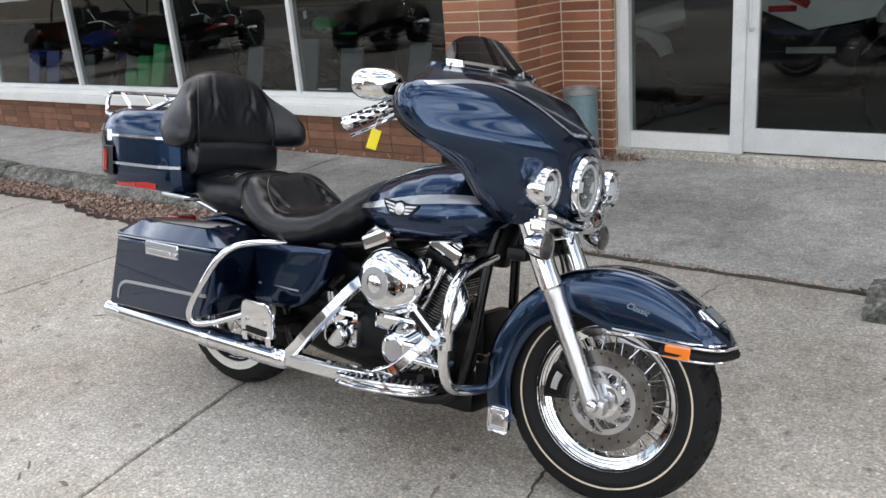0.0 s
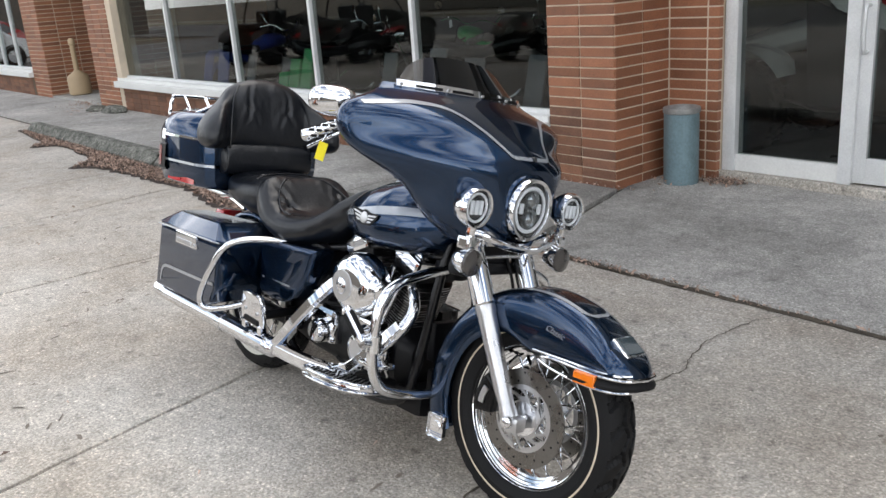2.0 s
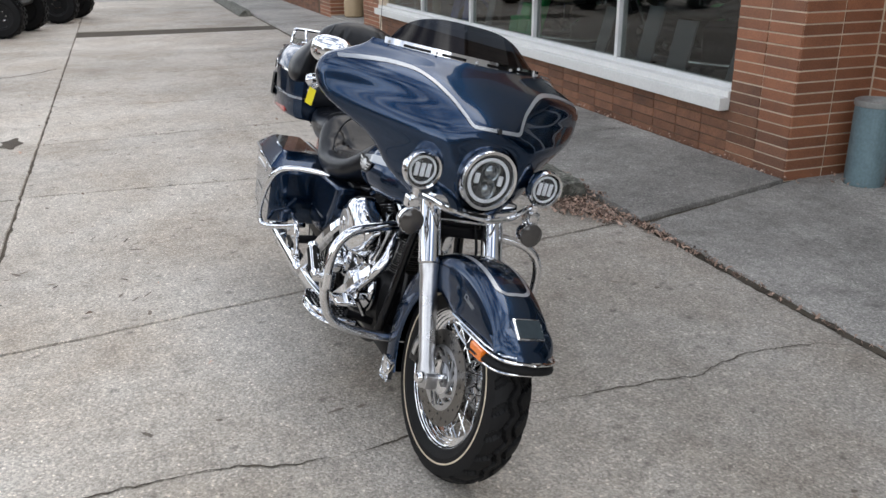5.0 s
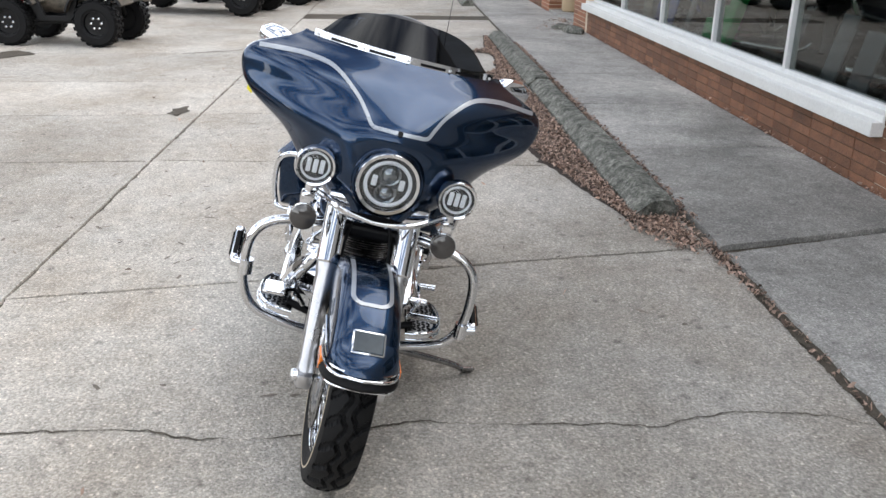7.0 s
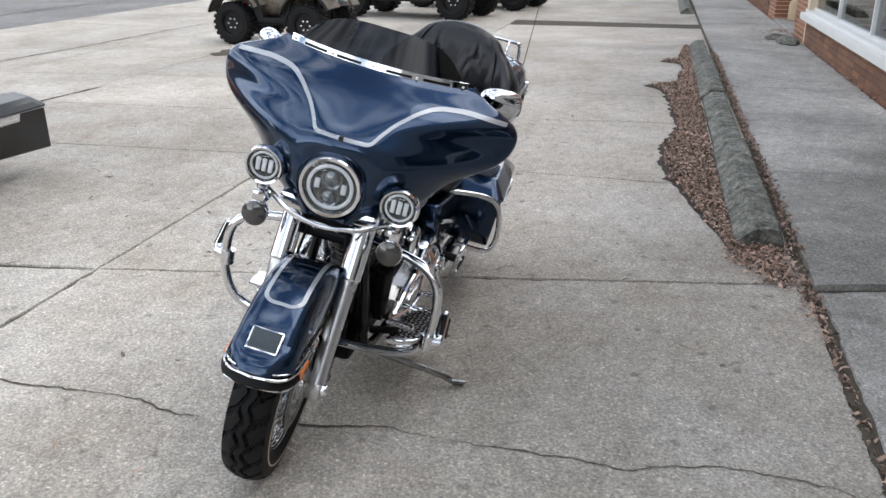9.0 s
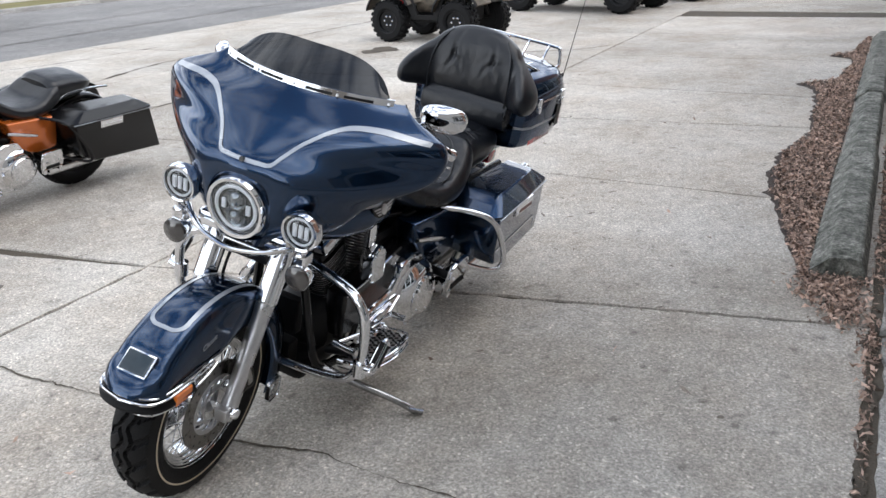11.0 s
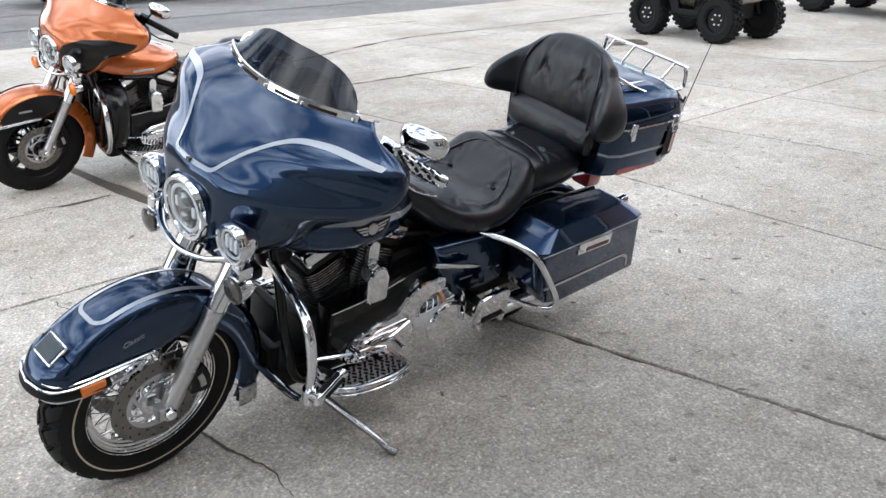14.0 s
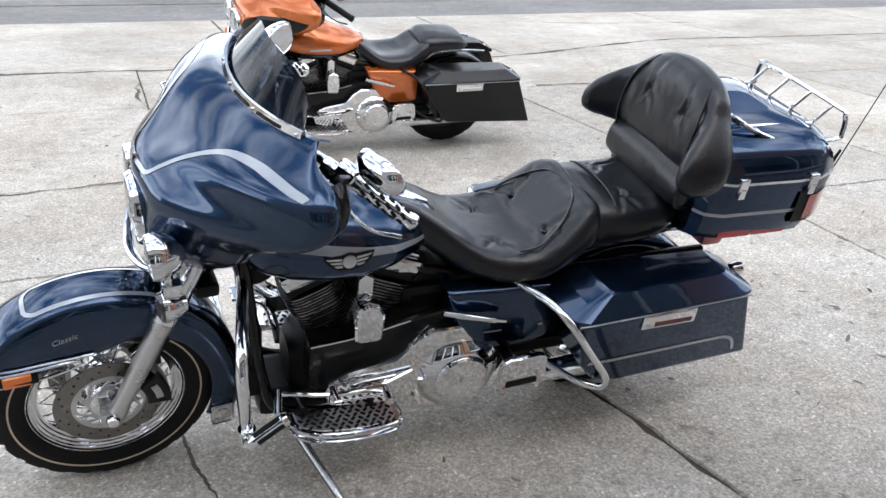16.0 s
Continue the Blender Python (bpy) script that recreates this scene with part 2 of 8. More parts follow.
def face_outwards(bm):
    """Turns every closed body and open sheet so that its faces look outwards (a sheet on the ground, upwards)."""
    bmesh.ops.recalc_face_normals(bm, faces=bm.faces)
    seen = set()
    for start in bm.faces:
        if start in seen:
            continue
        island, stack, closed = [], [start], True
        seen.add(start)
        while stack:
            f = stack.pop()
            island.append(f)
            for e in f.edges:
                closed = closed and len(e.link_faces) == 2
                for g in e.link_faces:
                    if g not in seen:
                        seen.add(g)
                        stack.append(g)
        total = sum(f.calc_area() for f in island) or 1e-9
        mids = [(f, f.calc_center_median(), f.calc_area()) for f in island]
        mid = sum((c * a for f, c, a in mids), Vector()) / total
        if closed:
            score = sum(f.normal.dot(c - mid) * a for f, c, a in mids)
        else:
            flat = max(c.z for f, c, a in mids) < 0.06
            spread = sum((c - mid).length * a for f, c, a in mids) or 1e-9
            score = sum(f.normal.dot(c - mid) * a for f, c, a in mids)
            if flat:
                score = sum(f.normal.z * a for f, c, a in mids)
            elif abs(score) < 0.1 * spread:
                score = sum(f.normal.dot(c - Vector((-0.9, 0, 0.6))) * a for f, c, a in mids)
        if score < 0:
            bmesh.ops.reverse_faces(bm, faces=island)


def mesh_of(name, bm, material, sharp=0.6):
    """A mesh from a bmesh, smooth but for edges sharper than `sharp` radians."""
    face_outwards(bm)
    areas = sorted(f.calc_area() for f in bm.faces)
    large = 7 * areas[len(areas) // 2] if areas else 1
    for f in bm.faces:
        f.smooth = f.calc_area() < large
    for e in bm.edges:
        if len(e.link_faces) == 2 and e.calc_face_angle(0) > sharp:
            e.smooth = False
    me = bpy.data.meshes.new(name)
    bm.to_mesh(me)
    bm.free()
    for one in material if isinstance(material, (list, tuple)) else (material,):
        me.materials.append(one)
    return me


def part(name, bm, material, parent=None, label="", m=None, sharp=0.6):
    return link(name, mesh_of(name, bm, material, sharp), parent, label, m)


def thing(name, label, category, m=None, group="", kind=""):
    ob = new(name)
    ob.empty_display_size = 0.1
    if m is not None:
        ob.matrix_world = m
    return tagged(ob, label, category, group, kind)


def join(*bms):
    """Pours bmeshes into the first."""
    first = bms[0]
    for other in bms[1:]:
        me = bpy.data.meshes.new("tmp")
        other.to_mesh(me)
        other.free()
        first.from_mesh(me)
        bpy.data.meshes.remove(me)
    return first


def box(x0, x1, y0, y1, z0, z1, bevel=0.0, segs=2, m=None, index=0):
    bm = bmesh.new()
    bmesh.ops.create_cube(bm, size=1)
    for v in bm.verts:
        v.co = Vector(((x0 + x1) / 2 + v.co.x * (x1 - x0), (y0 + y1) / 2 + v.co.y * (y1 - y0), (z0 + z1) / 2 + v.co.z * (z1 - z0)))
    if bevel:
        bmesh.ops.bevel(bm, geom=bm.edges, offset=bevel, segments=segs, profile=0.6, affect="EDGES")
    if m is not None:
        bm.transform(m)
    for f in bm.faces:
        f.material_index = index
    return bm


def lathe(profile, segs=32, m=None, close=False, index=0):
    """Turns (radius, height) pairs round z."""
    bm = bmesh.new()
    rings = []
    for r, h in profile:
        rings.append([bm.verts.new((r * math.cos(a), r * math.sin(a), h)) for a in (2 * math.pi * k / segs for k in range(segs))])
    pairs = list(zip(rings, rings[1:])) + ([(rings[-1], rings[0])] if close else [])
    for a, c in pairs:
        for k in range(segs):
            bm.faces.new((a[k], a[(k + 1) % segs], c[(k + 1) % segs], c[k]))
    if not close:
        bm.faces.new(rings[0][::-1])
        bm.faces.new(rings[-1])
    bmesh.ops.remove_doubles(bm, verts=bm.verts, dist=1e-5)
    if m is not None:
        bm.transform(m)
    for f in bm.faces:
        f.material_index = index
    return bm


def along(a, c):
    """The pose whose z runs from a to c."""
    a, c = Vector(a), Vector(c)
    return Matrix.Translation(a) @ (c - a).to_track_quat("Z", "Y").to_matrix().to_4x4()


def rod(a, c, r, r2=None, segs=12, index=0):
    n = (Vector(c) - Vector(a)).length
    return lathe([(r, 0), (r if r2 is None else r2, n)], segs, along(a, c), index=index)


def smooth_path(points, steps=6):
    """Catmull-Rom through the points."""
    p = [Vector(q) for q in points]
    p = [2 * p[0] - p[1]] + p + [2 * p[-1] - p[-2]]
    out = []
    for i in range(1, len(p) - 2):
        a, c, d, e = p[i - 1:i + 3]
        for k in range(steps):
            s = k / steps
            out.append(0.5 * (2 * c + (d - a) * s + (2 * a - 5 * c + 4 * d - e) * s * s + (3 * c - a - 3 * d + e) * s ** 3))
    return out + [p[-2]]


def tube(points, r, segs=10, steps=6, flat=1.0, closed=False, index=0):
    """A tube of radius r (or a radius per point) along a smoothed line."""
    path = smooth_path(points, steps) if steps > 1 else [Vector(q) for q in points]
    bm = bmesh.new()
    rings, up = [], None
    for i, c in enumerate(path):
        d = (path[min(i + 1, len(path) - 1)] - path[max(i - 1, 0)]).normalized()
        if up is None:
            up = d.orthogonal().normalized()
        up = (up - d * up.dot(d)).normalized()
        side = d.cross(up)
        rr = r if not isinstance(r, (list, tuple)) else float(np.interp(i / (len(path) - 1) * (len(r) - 1), range(len(r)), r))
        rings.append([bm.verts.new(c + up * (rr * math.cos(a)) + side * (rr * flat * math.sin(a))) for a in (2 * math.pi * k / segs for k in range(segs))])
    for a, c in zip(rings, rings[1:]):
        for k in range(segs):
            bm.faces.new((a[k], a[(k + 1) % segs], c[(k + 1) % segs], c[k]))
    bm.faces.new(rings[0][::-1])
    bm.faces.new(rings[-1])
    for f in bm.faces:
        f.material_index = index
    return bm


def loft(rings, caps=True, closed=True, index=0):
    """A skin over rings of points of equal count."""
    bm = bmesh.new()
    vs = [[bm.verts.new(p) for p in ring] for ring in rings]
    n = len(vs[0])
    for a, c in zip(vs, vs[1:]):
        for k in range(n if closed else n - 1):
            bm.faces.new((a[k], a[(k + 1) % n], c[(k + 1) % n], c[k]))
    if caps and closed:
        bm.faces.new(vs[0][::-1])
        bm.faces.new(vs[-1])
    bmesh.ops.remove_doubles(bm, verts=bm.verts, dist=1e-5)
    for f in bm.faces:
        f.material_index = index
    return bm


def oval(n, cy, cz, hy, hz, p=2.0):
    """A superellipse ring in (y, z)."""
    out = []
    for k in range(n):
        a = 2 * math.pi * k / n
        c, s = math.cos(a), math.sin(a)
        out.append((cy + hy * math.copysign(abs(c) ** (2 / p), c), cz + hz * math.copysign(abs(s) ** (2 / p), s)))
    return out


def prism(outline, z0, z1, bevel=0.0, m=None, index=0, segs=2):
    """An outline of (x, y) pairs pulled from z0 to z1, with rounded upper and lower edges."""
    bm = bmesh.new()
    lo = [bm.verts.new((x, y, z0)) for x, y in outline]
    f = bm.faces.new(lo)
    ex = bmesh.ops.extrude_face_region(bm, geom=[f])
    for v in ex["geom"]:
        if isinstance(v, bmesh.types.BMVert):
            v.co.z = z1
    if bevel:
        rim = [e for e in bm.edges if abs(e.verts[0].co.z - e.verts[1].co.z) < 1e-6]
        bmesh.ops.bevel(bm, geom=rim, offset=bevel, segments=segs, profile=0.6, affect="EDGES")
    if m is not None:
        bm.transform(m)
    for f in bm.faces:
        f.material_index = index
    return bm


FLIP = Matrix.Diagonal((1, -1, 1, 1))


def mirrored(bm):
    c = bm.copy()
    c.transform(FLIP)
    bmesh.ops.reverse_faces(c, faces=c.faces)
    return c

# ---- ground ----
def structure(name, bm, material, label, category, sharp=0.6):
    return tagged(part(name, bm, material, sharp=sharp), label, category, kind="structure")


WALL_Y, DOOR_Y = 5.28, 6.05
bm = bmesh.new()
bmesh.ops.create_grid(bm, x_segments=1, y_segments=1, size=400)
for v in bm.verts:
    v.co.z = -0.06
structure("ground", bm, M_EARTH, "bare brown earth under and round the paving", "ground")

rng_slab = random.Random(4)


def slab_bm(corners, z=0.0, gap=0.004, rough=0.004, step=0.075):
    """One cast slab: wandering edges, worn lip, sides into the joint. corners run anticlockwise."""
    c = [Vector((x, y, 0)) for x, y in corners]
    mid = sum(c, Vector()) / len(c)
    edge = []
    for a, d in zip(c, c[1:] + c[:1]):
        n = max(2, int((d - a).length / step))
        inward = Vector((-(d - a).y, (d - a).x, 0)).normalized()
        for k in range(n):
            edge.append(a.lerp(d, k / n) + inward * (gap + rough * rng_slab.random() ** 3 * 2.0 + 0.7 * rough * max(0.0, noise.noise(a.lerp(d, k / n) * 1.7))))
    bm = bmesh.new()
    rings = []
    for inset, dz in ((0.0, -0.06), (0.0, -0.006), (0.004, 0.0)):
        rings.append([bm.verts.new(p + (mid - p).normalized() * inset + Vector((0, 0, z + dz))) for p in edge])
    n = len(edge)
    for a, d in zip(rings, rings[1:]):
        for k in range(n):
            bm.faces.new((a[k], a[(k + 1) % n], d[(k + 1) % n], d[k]))
    bm.faces.new(rings[-1])
    return bm


def slab_grid(parent, lines, y0, y1, z=0.0, name="slab", material=None, rough=0.004, gap=0.005):
    """Slabs between transverse joints; each joint is x at y0 and x at y1, from east to west."""
    for (a0, a1), (c0, c1) in zip(lines, lines[1:]):
        part(name, slab_bm([(c0, y0), (a0, y0), (a1, y1), (c1, y1)], z, gap, rough), material or M_SLAB, parent)


lot = structure("pavement", box(-24.2, 8, -8.1, 3.86, -0.059, -0.011), M_DIRT, "dirt bed showing dark in the joints of the concrete lot", "pavement")
far_lines = [(-10.2, -10.2), (-12.5, -12.4), (-14.9, -14.95)]
slab_grid(lot, [(8, 8), (4.6, 4.6), (1.4, 1.4), (-2.33, -2.95), (-4.78, -4.6), (-6.38, -6.68), (-8.1, -7.9), *far_lines], 0.42, 3.872, rough=0.007)
slab_grid(lot, [(-15.9, -15.75), (-18.4, -18.4), (-21.2, -21.2), (-24.1, -24.1)], 0.42, 3.872)
slab_grid(lot, [(8, 8), (4.6, 4.6), (1.4, 1.4), (-2.1, -2.33)], -0.88, 0.42, rough=0.007)
slab_grid(lot, [(8, 8), (4.6, 4.6), (1.4, 1.4), (-2.0, -2.1)], -2.9, -0.88)
slab_grid(lot, [(-2.0, -2.33), (-4.6, -4.75), (-6.2, -6.38), (-8.0, -8.1), (-10.2, -10.2), (-12.5, -12.5), (-15, -15), (-18, -18), (-21, -21), (-24.1, -24.1)], -2.9, 0.42, rough=0.006)
slab_grid(lot, [(8, 8), (4, 4), (1.6, 1.6), (-1.42, -1.42), (-4.5, -4.5), (-7.75, -7.95), (-10.4, -10.4), (-14, -14), (-17.5, -17.5), (-21, -21), (-24.1, -24.1)], -4.65, -2.9)
slab_grid(lot, [(8, 8), (4.5, 4.5), (0.8, 0.8), (-2.6, -2.6), (-5.6, -5.5), (-9.4, -9.4), (-13.2, -13), (-17, -17), (-20.6, -20.6), (-24.1, -24.1)], -8.08, -4.65, rough=0.008, gap=0.01)
part("patch", slab_bm([(-15.95, 0.45), (-14.98, 0.45), (-14.98, 3.7), (-15.8, 3.7)], -0.012, 0.01, 0.02), M_WALKWAY, lot, "sunken broken strip of crumbled concrete")

walkway = structure("sidewalk", box(-25, 8, 3.86, 6.6, -0.059, -0.004), M_DIRT, "dirt bed in the joints of the grey sidewalk", "sidewalk")
slab_grid(walkway, [(8, 8), (4.2, 4.2), (0.9, 0.9), (-2.84, -3.62)], 3.9, 6.5, 0.012, "slab", M_WALKWAY, 0.01, 0.008)
slab_grid(walkway, [(-2.88, -3.25), (-5.0, -5.1), (-6.8, -6.8), (-8.6, -8.6), (-10.4, -10.4), (-12.2, -12.2), (-14.2, -14.2), (-16.4, -16.4), (-19, -19), (-22, -22), (-24.9, -24.9)], 3.9, 5.26, 0.03, "slab", M_WALKWAY)
slab_grid(walkway, [(-14.1, -14.1), (-16.7, -16.7)], 5.28, 6.6, 0.06, "slab", M_WALKWAY)

road = structure("road", box(-200, 200, -16.6, -8.1, -0.055, -0.008), M_ASPHALT, "worn light-grey asphalt street with pale seams", "road")
structure("side_road", box(-37, -24.2, -8.1, 120, -0.056, -0.02), M_ASPHALT, "grey asphalt side street", "road")
structure("far_kerb", box(-200, 200, -16.95, -16.6, -0.05, 0.1, 0.02), M_WALKWAY, "pale concrete kerb across the street", "kerb")
structure("verge", box(-200, 200, -19.4, -16.95, -0.05, 0.07, 0.01), M_GRASS, "dull yellow-green winter grass verge", "grass")
structure("far_sidewalk", box(-200, 200, -21.5, -19.4, -0.05, 0.075), M_SLAB, "pale concrete sidewalk across the street", "sidewalk")
for y in (-12.4, -10.1):
    bm = tube([(x, y + 0.05 * math.sin(x * 1.7), -0.0075) for x in range(-80, 40, 2)], 0.05, 6, 2, flat=0.02)
    for v in bm.verts:
        v.co.z = -0.006 + (0.002 if v.co.z > -0.0075 else -0.002)
    structure("road_seam", bm, M_SLAB, "pale seam line along the asphalt", "road")


def crack(points, width, seed):
    """A dirt-filled crack: a thin wandering ribbon."""
    r = random.Random(seed)
    path = smooth_path([(x, y, 0) for x, y in points], 36)
    bm = bmesh.new()
    prev = None
    for i, p in enumerate(path):
        d = (path[min(i + 1, len(path) - 1)] - path[max(i - 1, 0)]).normalized()
        side = Vector((-d.y, d.x, 0))
        p = p + side * (0.03 * noise.noise(p * 5 + Vector((seed, 0, 0))) + 0.014 * noise.noise(p * 19) + 0.006 * noise.noise(p * 60))
        w = width * max(0.12, 0.62 + 1.2 * noise.noise(p * 3.1 + Vector((0, seed, 0))) + r.uniform(-0.25, 0.25))
        pair = [bm.verts.new(p + side * w + Vector((0, 0, 0.0035))), bm.verts.new(p - side * w + Vector((0, 0, 0.0035)))]
        if prev:
            bm.faces.new((prev[0], pair[0], pair[1], prev[1]))
        prev = pair
    return bm


for i, (pts, w) in enumerate([
    ([(-1.22, 0.5), (-1.24, 1.2), (-1.17, 1.7), (-1.26, 2.3), (-1.22, 3.0), (-1.3, 3.5), (-1.2, 3.84)], 0.0045),
    ([(-5.0, -2.95), (-5.9, -2.9), (-7.2, -2.8)], 0.025),
    ([(-1.4, -3.9), (-1.36, -3.3), (-1.43, -2.8)], 0.015),
    ([(0.5, -4.6), (-1, -4.55), (-2.3, -4.45), (-4, -4.6), (-5.5, -4.55), (-8, -5.25), (-10, -5.2), (-13.8, -5.1)], 0.03),
    ([(-6.9, -7.3), (-8, -6.9), (-9.9, -6.7)], 0.02),
    ([(-10.2, -0.65), (-10.6, 0.0), (-11, 0.33)], 0.02),
    ([(-0.35, -0.83), (-1.2, -0.9), (-2.05, -0.9)], 0.008),
]):
    structure("crack", crack(pts, w, i), M_DIRT, "dirt-filled crack in the concrete", "crack", sharp=3)

# wandering band of dirt between lot and walkway
bm = crack([(-3.0 + 0.33 * k, 3.872 + 0.012 * math.sin(3 * k)) for k in range(32)], 0.022, 50)
structure("gutter_dirt", bm, M_DIRT, "band of black dirt between lot and sidewalk", "dirt", sharp=3)
for x, y, sx, sy in ((-10.05, -2.75, 0.34, 0.22), (-6.5, 0.2, 0.2, 0.08)):
    bm = bmesh.new()
    ring = [bm.verts.new((x + sx * math.cos(a) * (1 + 0.25 * math.sin(3 * a + x)), y + sy * math.sin(a) * (1 + 0.3 * math.sin(5 * a)), 0.004)) for a in np.linspace(0, 6.1, 26)]
    bm.faces.new(ring)
    structure("stain", bm, M_DIRT, "dark oil and dirt stain on the concrete", "stain")


# ---- kerbs ----
def kerb(x0, x1, y0, y1, h, seed):
    """A weathered kerb length with a long chamfer to the lot, a flat top and broken ends."""
    n = max(6, int(abs(x1 - x0) / 0.03))
    rings = []
    for i in range(n + 1):
        x = x0 + (x1 - x0) * i / n
        end = min(1.0, 0.90 + min(i, n - i) * 0.05)
        ring = []
        for u, v in ((0, -0.05), (0.0, 0.15), (0.015, 0.30), (0.12, 0.52), (0.24, 0.76), (0.352, 0.985), (0.38, 1.01), (0.55, 1.02), (0.72, 1.02), (0.84, 1.0), (0.89, 0.93), (0.95, 0.6), (0.99, 0.3), (1, -0.05)):
            p = Vector((x, y0 + (y1 - y0) * u, h * v * end))
            w = noise.noise_vector(p * 5 + Vector((seed, 0, 0))) * 0.003 + noise.noise_vector(p * 30) * 0.002 + noise.noise_vector(p * 75) * 0.004
            ring.append(p + (w if v > 0 else Vector()))
        rings.append(ring)
    for ring, x, sign in ((rings[0], x0, 1), (rings[-1], x1, -1)):
        for p in ring:
            p.x += 0.025 * noise.noise(Vector((p.y * 18, p.z * 24, seed)))
    return loft(rings)


for i, (x0, x1) in enumerate(((-3.40, -5.60), (-5.635, -7.80), (-7.82, -10.6), (-10.62, -12.25), (-17.9, -20.8), (-20.82, -23.8), (-0.62, 1.8), (1.82, 4.5))):
    structure("kerb_" + str(i + 1), kerb(x0, x1, 3.575 + 0.014 * (i % 2), 3.83 - 0.014 * (i % 2), (0.132, 0.106, 0.122, 0.112)[i % 4], i * 3.1), M_KERB, "weathered grey concrete kerb with lichen and chipped edges", "kerb", sharp=0.22)


# ---- leaf litter ----
def litter(name, spots, seed, label):
    """Many small curled leaves; spots are (x, y, z, count, sx, sy)."""
    r = np.random.RandomState(seed)
    vs, fs = [], []
    for x, y, z, n, sx, sy in spots:
        for _ in range(n):
            px, py = x + r.normal() * sx, y + r.normal() * sy
            pz, a, s, w = z + abs(r.normal()) * 0.012 + 0.004, r.uniform(0, 6.28), r.uniform(0.007, 0.021), r.uniform(0.2, 0.42)
            c, q = math.cos(a), math.sin(a)
            t1, t2, t3 = r.uniform(-0.012, 0.016, 3)
            k = len(vs)
            for u, v, h in ((-s, 0, t1), (0, s * w, t2), (s, 0, t3), (0, -s * w, 0.008)):
                vs.append((px + u * c - v * q, py + u * q + v * c, max(z + 0.002, pz + h)))
            fs += [(k, k + 1, k + 3), (k + 1, k + 2, k + 3)]
    me = bpy.data.meshes.new(name)
    me.from_pydata(vs, [], fs)
    me.materials.append(M_LEAF)
    return tagged(link(name, me), label, "leaves", kind="stuff")


def bed_depth(x):
    """How far the leaf drift reaches out from the kerb."""
    d = float(np.interp(-x, [3.3, 3.47, 3.8, 4.29, 4.63, 5.2, 5.41, 5.77, 6.32, 7.15, 7.96, 8.4, 8.6, 8.9, 10.0, 10.4, 10.6, 10.9, 11.2, 12.2, 13], [0.0, 0.03, 0.11, 0.21, 0.30, 0.42, 0.37, 0.38, 0.25, 0.27, 0.34, 0.40, 0.58, 0.22, 0.12, 0.14, 0.42, 0.15, 0.14, 0.05, 0.0]))
    return max(0.0, d * (1 + 0.12 * noise.noise(Vector((x * 3.1, 3.3, 0))) + 0.16 * noise.noise(Vector((x * 9, 0, 1)))) - 0.02)


bed = []
for x in np.linspace(-3.42, -12.5, 190):
    d = max(0.01, bed_depth(x) * 1.02 + 0.012 * noise.noise(Vector((x * 23, 1, 0))))
    bed.append([(x, 3.575, 0.012), (x, 3.54 - d * 0.5, 0.010), (x, 3.54 - d, 0.0035)])
structure("leaf_bed", loft(bed, closed=False), M_LEAFBED, "brown trodden leaf mould along the kerb", "leaf mould")
rl = random.Random(8)
spots = []
for k in range(2300):
    x = -3.4 - 8.8 * (k / 2300) ** 1.25
    d = bed_depth(x)
    for j in range(7):
        spots.append((x, 3.56 - d * rl.random() ** 1.15 * 0.97, 0.006, 1, 0.02, 0.010))
for k in range(420):
    x = -3.3 - 8 * (k / 420)
    spots.append((x, 3.86 + rl.uniform(0, 0.05), 0.034, 4, 0.02, 0.012))
spots += [(-3.40, 3.68, 0.012, 420, 0.05, 0.075), (-3.27, 3.68, 0.004, 700, 0.085, 0.075), (-3.05, 3.76, 0.004, 420, 0.09, 0.055), (-2.72, 3.87, 0.004, 160, 0.14, 0.025), (-2.2, 3.87, 0.004, 90, 0.3, 0.012), (-1.2, 3.87, 0.004, 70, 0.5, 0.012)]
spots += [(-2.77, 5.86, 0.014, 420, 0.09, 0.06), (-3.1, 5.75, 0.02, 60, 0.1, 0.15), (-14.6, 5.2, 0.03, 250, 0.25, 0.12), (-13.6, 4.9, 0.03, 80, 0.5, 0.2)]
spots += [(-3.3 - 0.5 * k, 5.24, 0.03, 18, 0.25, 0.012) for k in range(18)]
litter("leaf_litter", spots, 3, "brown dry fallen leaves drifted against the kerb")
loose = [(rl.uniform(-9, 0), rl.uniform(-2, 3.4), 0.001, 1, 0.2, 0.2) for _ in range(60)]
litter("loose_leaves", loose, 5, "scattered bits of dry leaf on the concrete")

# ---- dried mud and grease marks on the lot ----
M_MARK = surface("dried_mud", (0.20, 0.17, 0.14), 0.9, var=0.4, coarse=8, fine=90, island=0.35)
rm = np.random.RandomState(21)
vs, fs = [], []
for k in range(620):
    x, y = (rm.uniform(-9.5, -2.7), rm.uniform(-3.6, 3.2)) if k < 470 else (rm.uniform(-3.0, 2.5), rm.uniform(-3.0, 3.6))
    if noise.noise(Vector((x * 0.6, y * 0.6, 4.0))) < -0.12:
        continue
    a, b, t = rm.uniform(0.010, 0.042), rm.uniform(0.005, 0.014), rm.uniform(0, 3.1)
    base = len(vs)
    for j in range(9):
        q = 2 * math.pi * j / 9
        r = rm.uniform(0.55, 1.15)
        u, v = a * r * math.cos(q), b * r * math.sin(q)
        vs.append((x + u * math.cos(t) - v * math.sin(t), y + u * math.sin(t) + v * math.cos(t), 0.0025))
    fs.append(tuple(range(base, base + 9)))
me = bpy.data.meshes.new("mud_marks")
me.from_pydata(vs, [], fs)
me.materials.append(M_MARK)
tagged(link("mud_marks", me), "small dried mud and grease marks on the concrete", "dirt", kind="stuff")

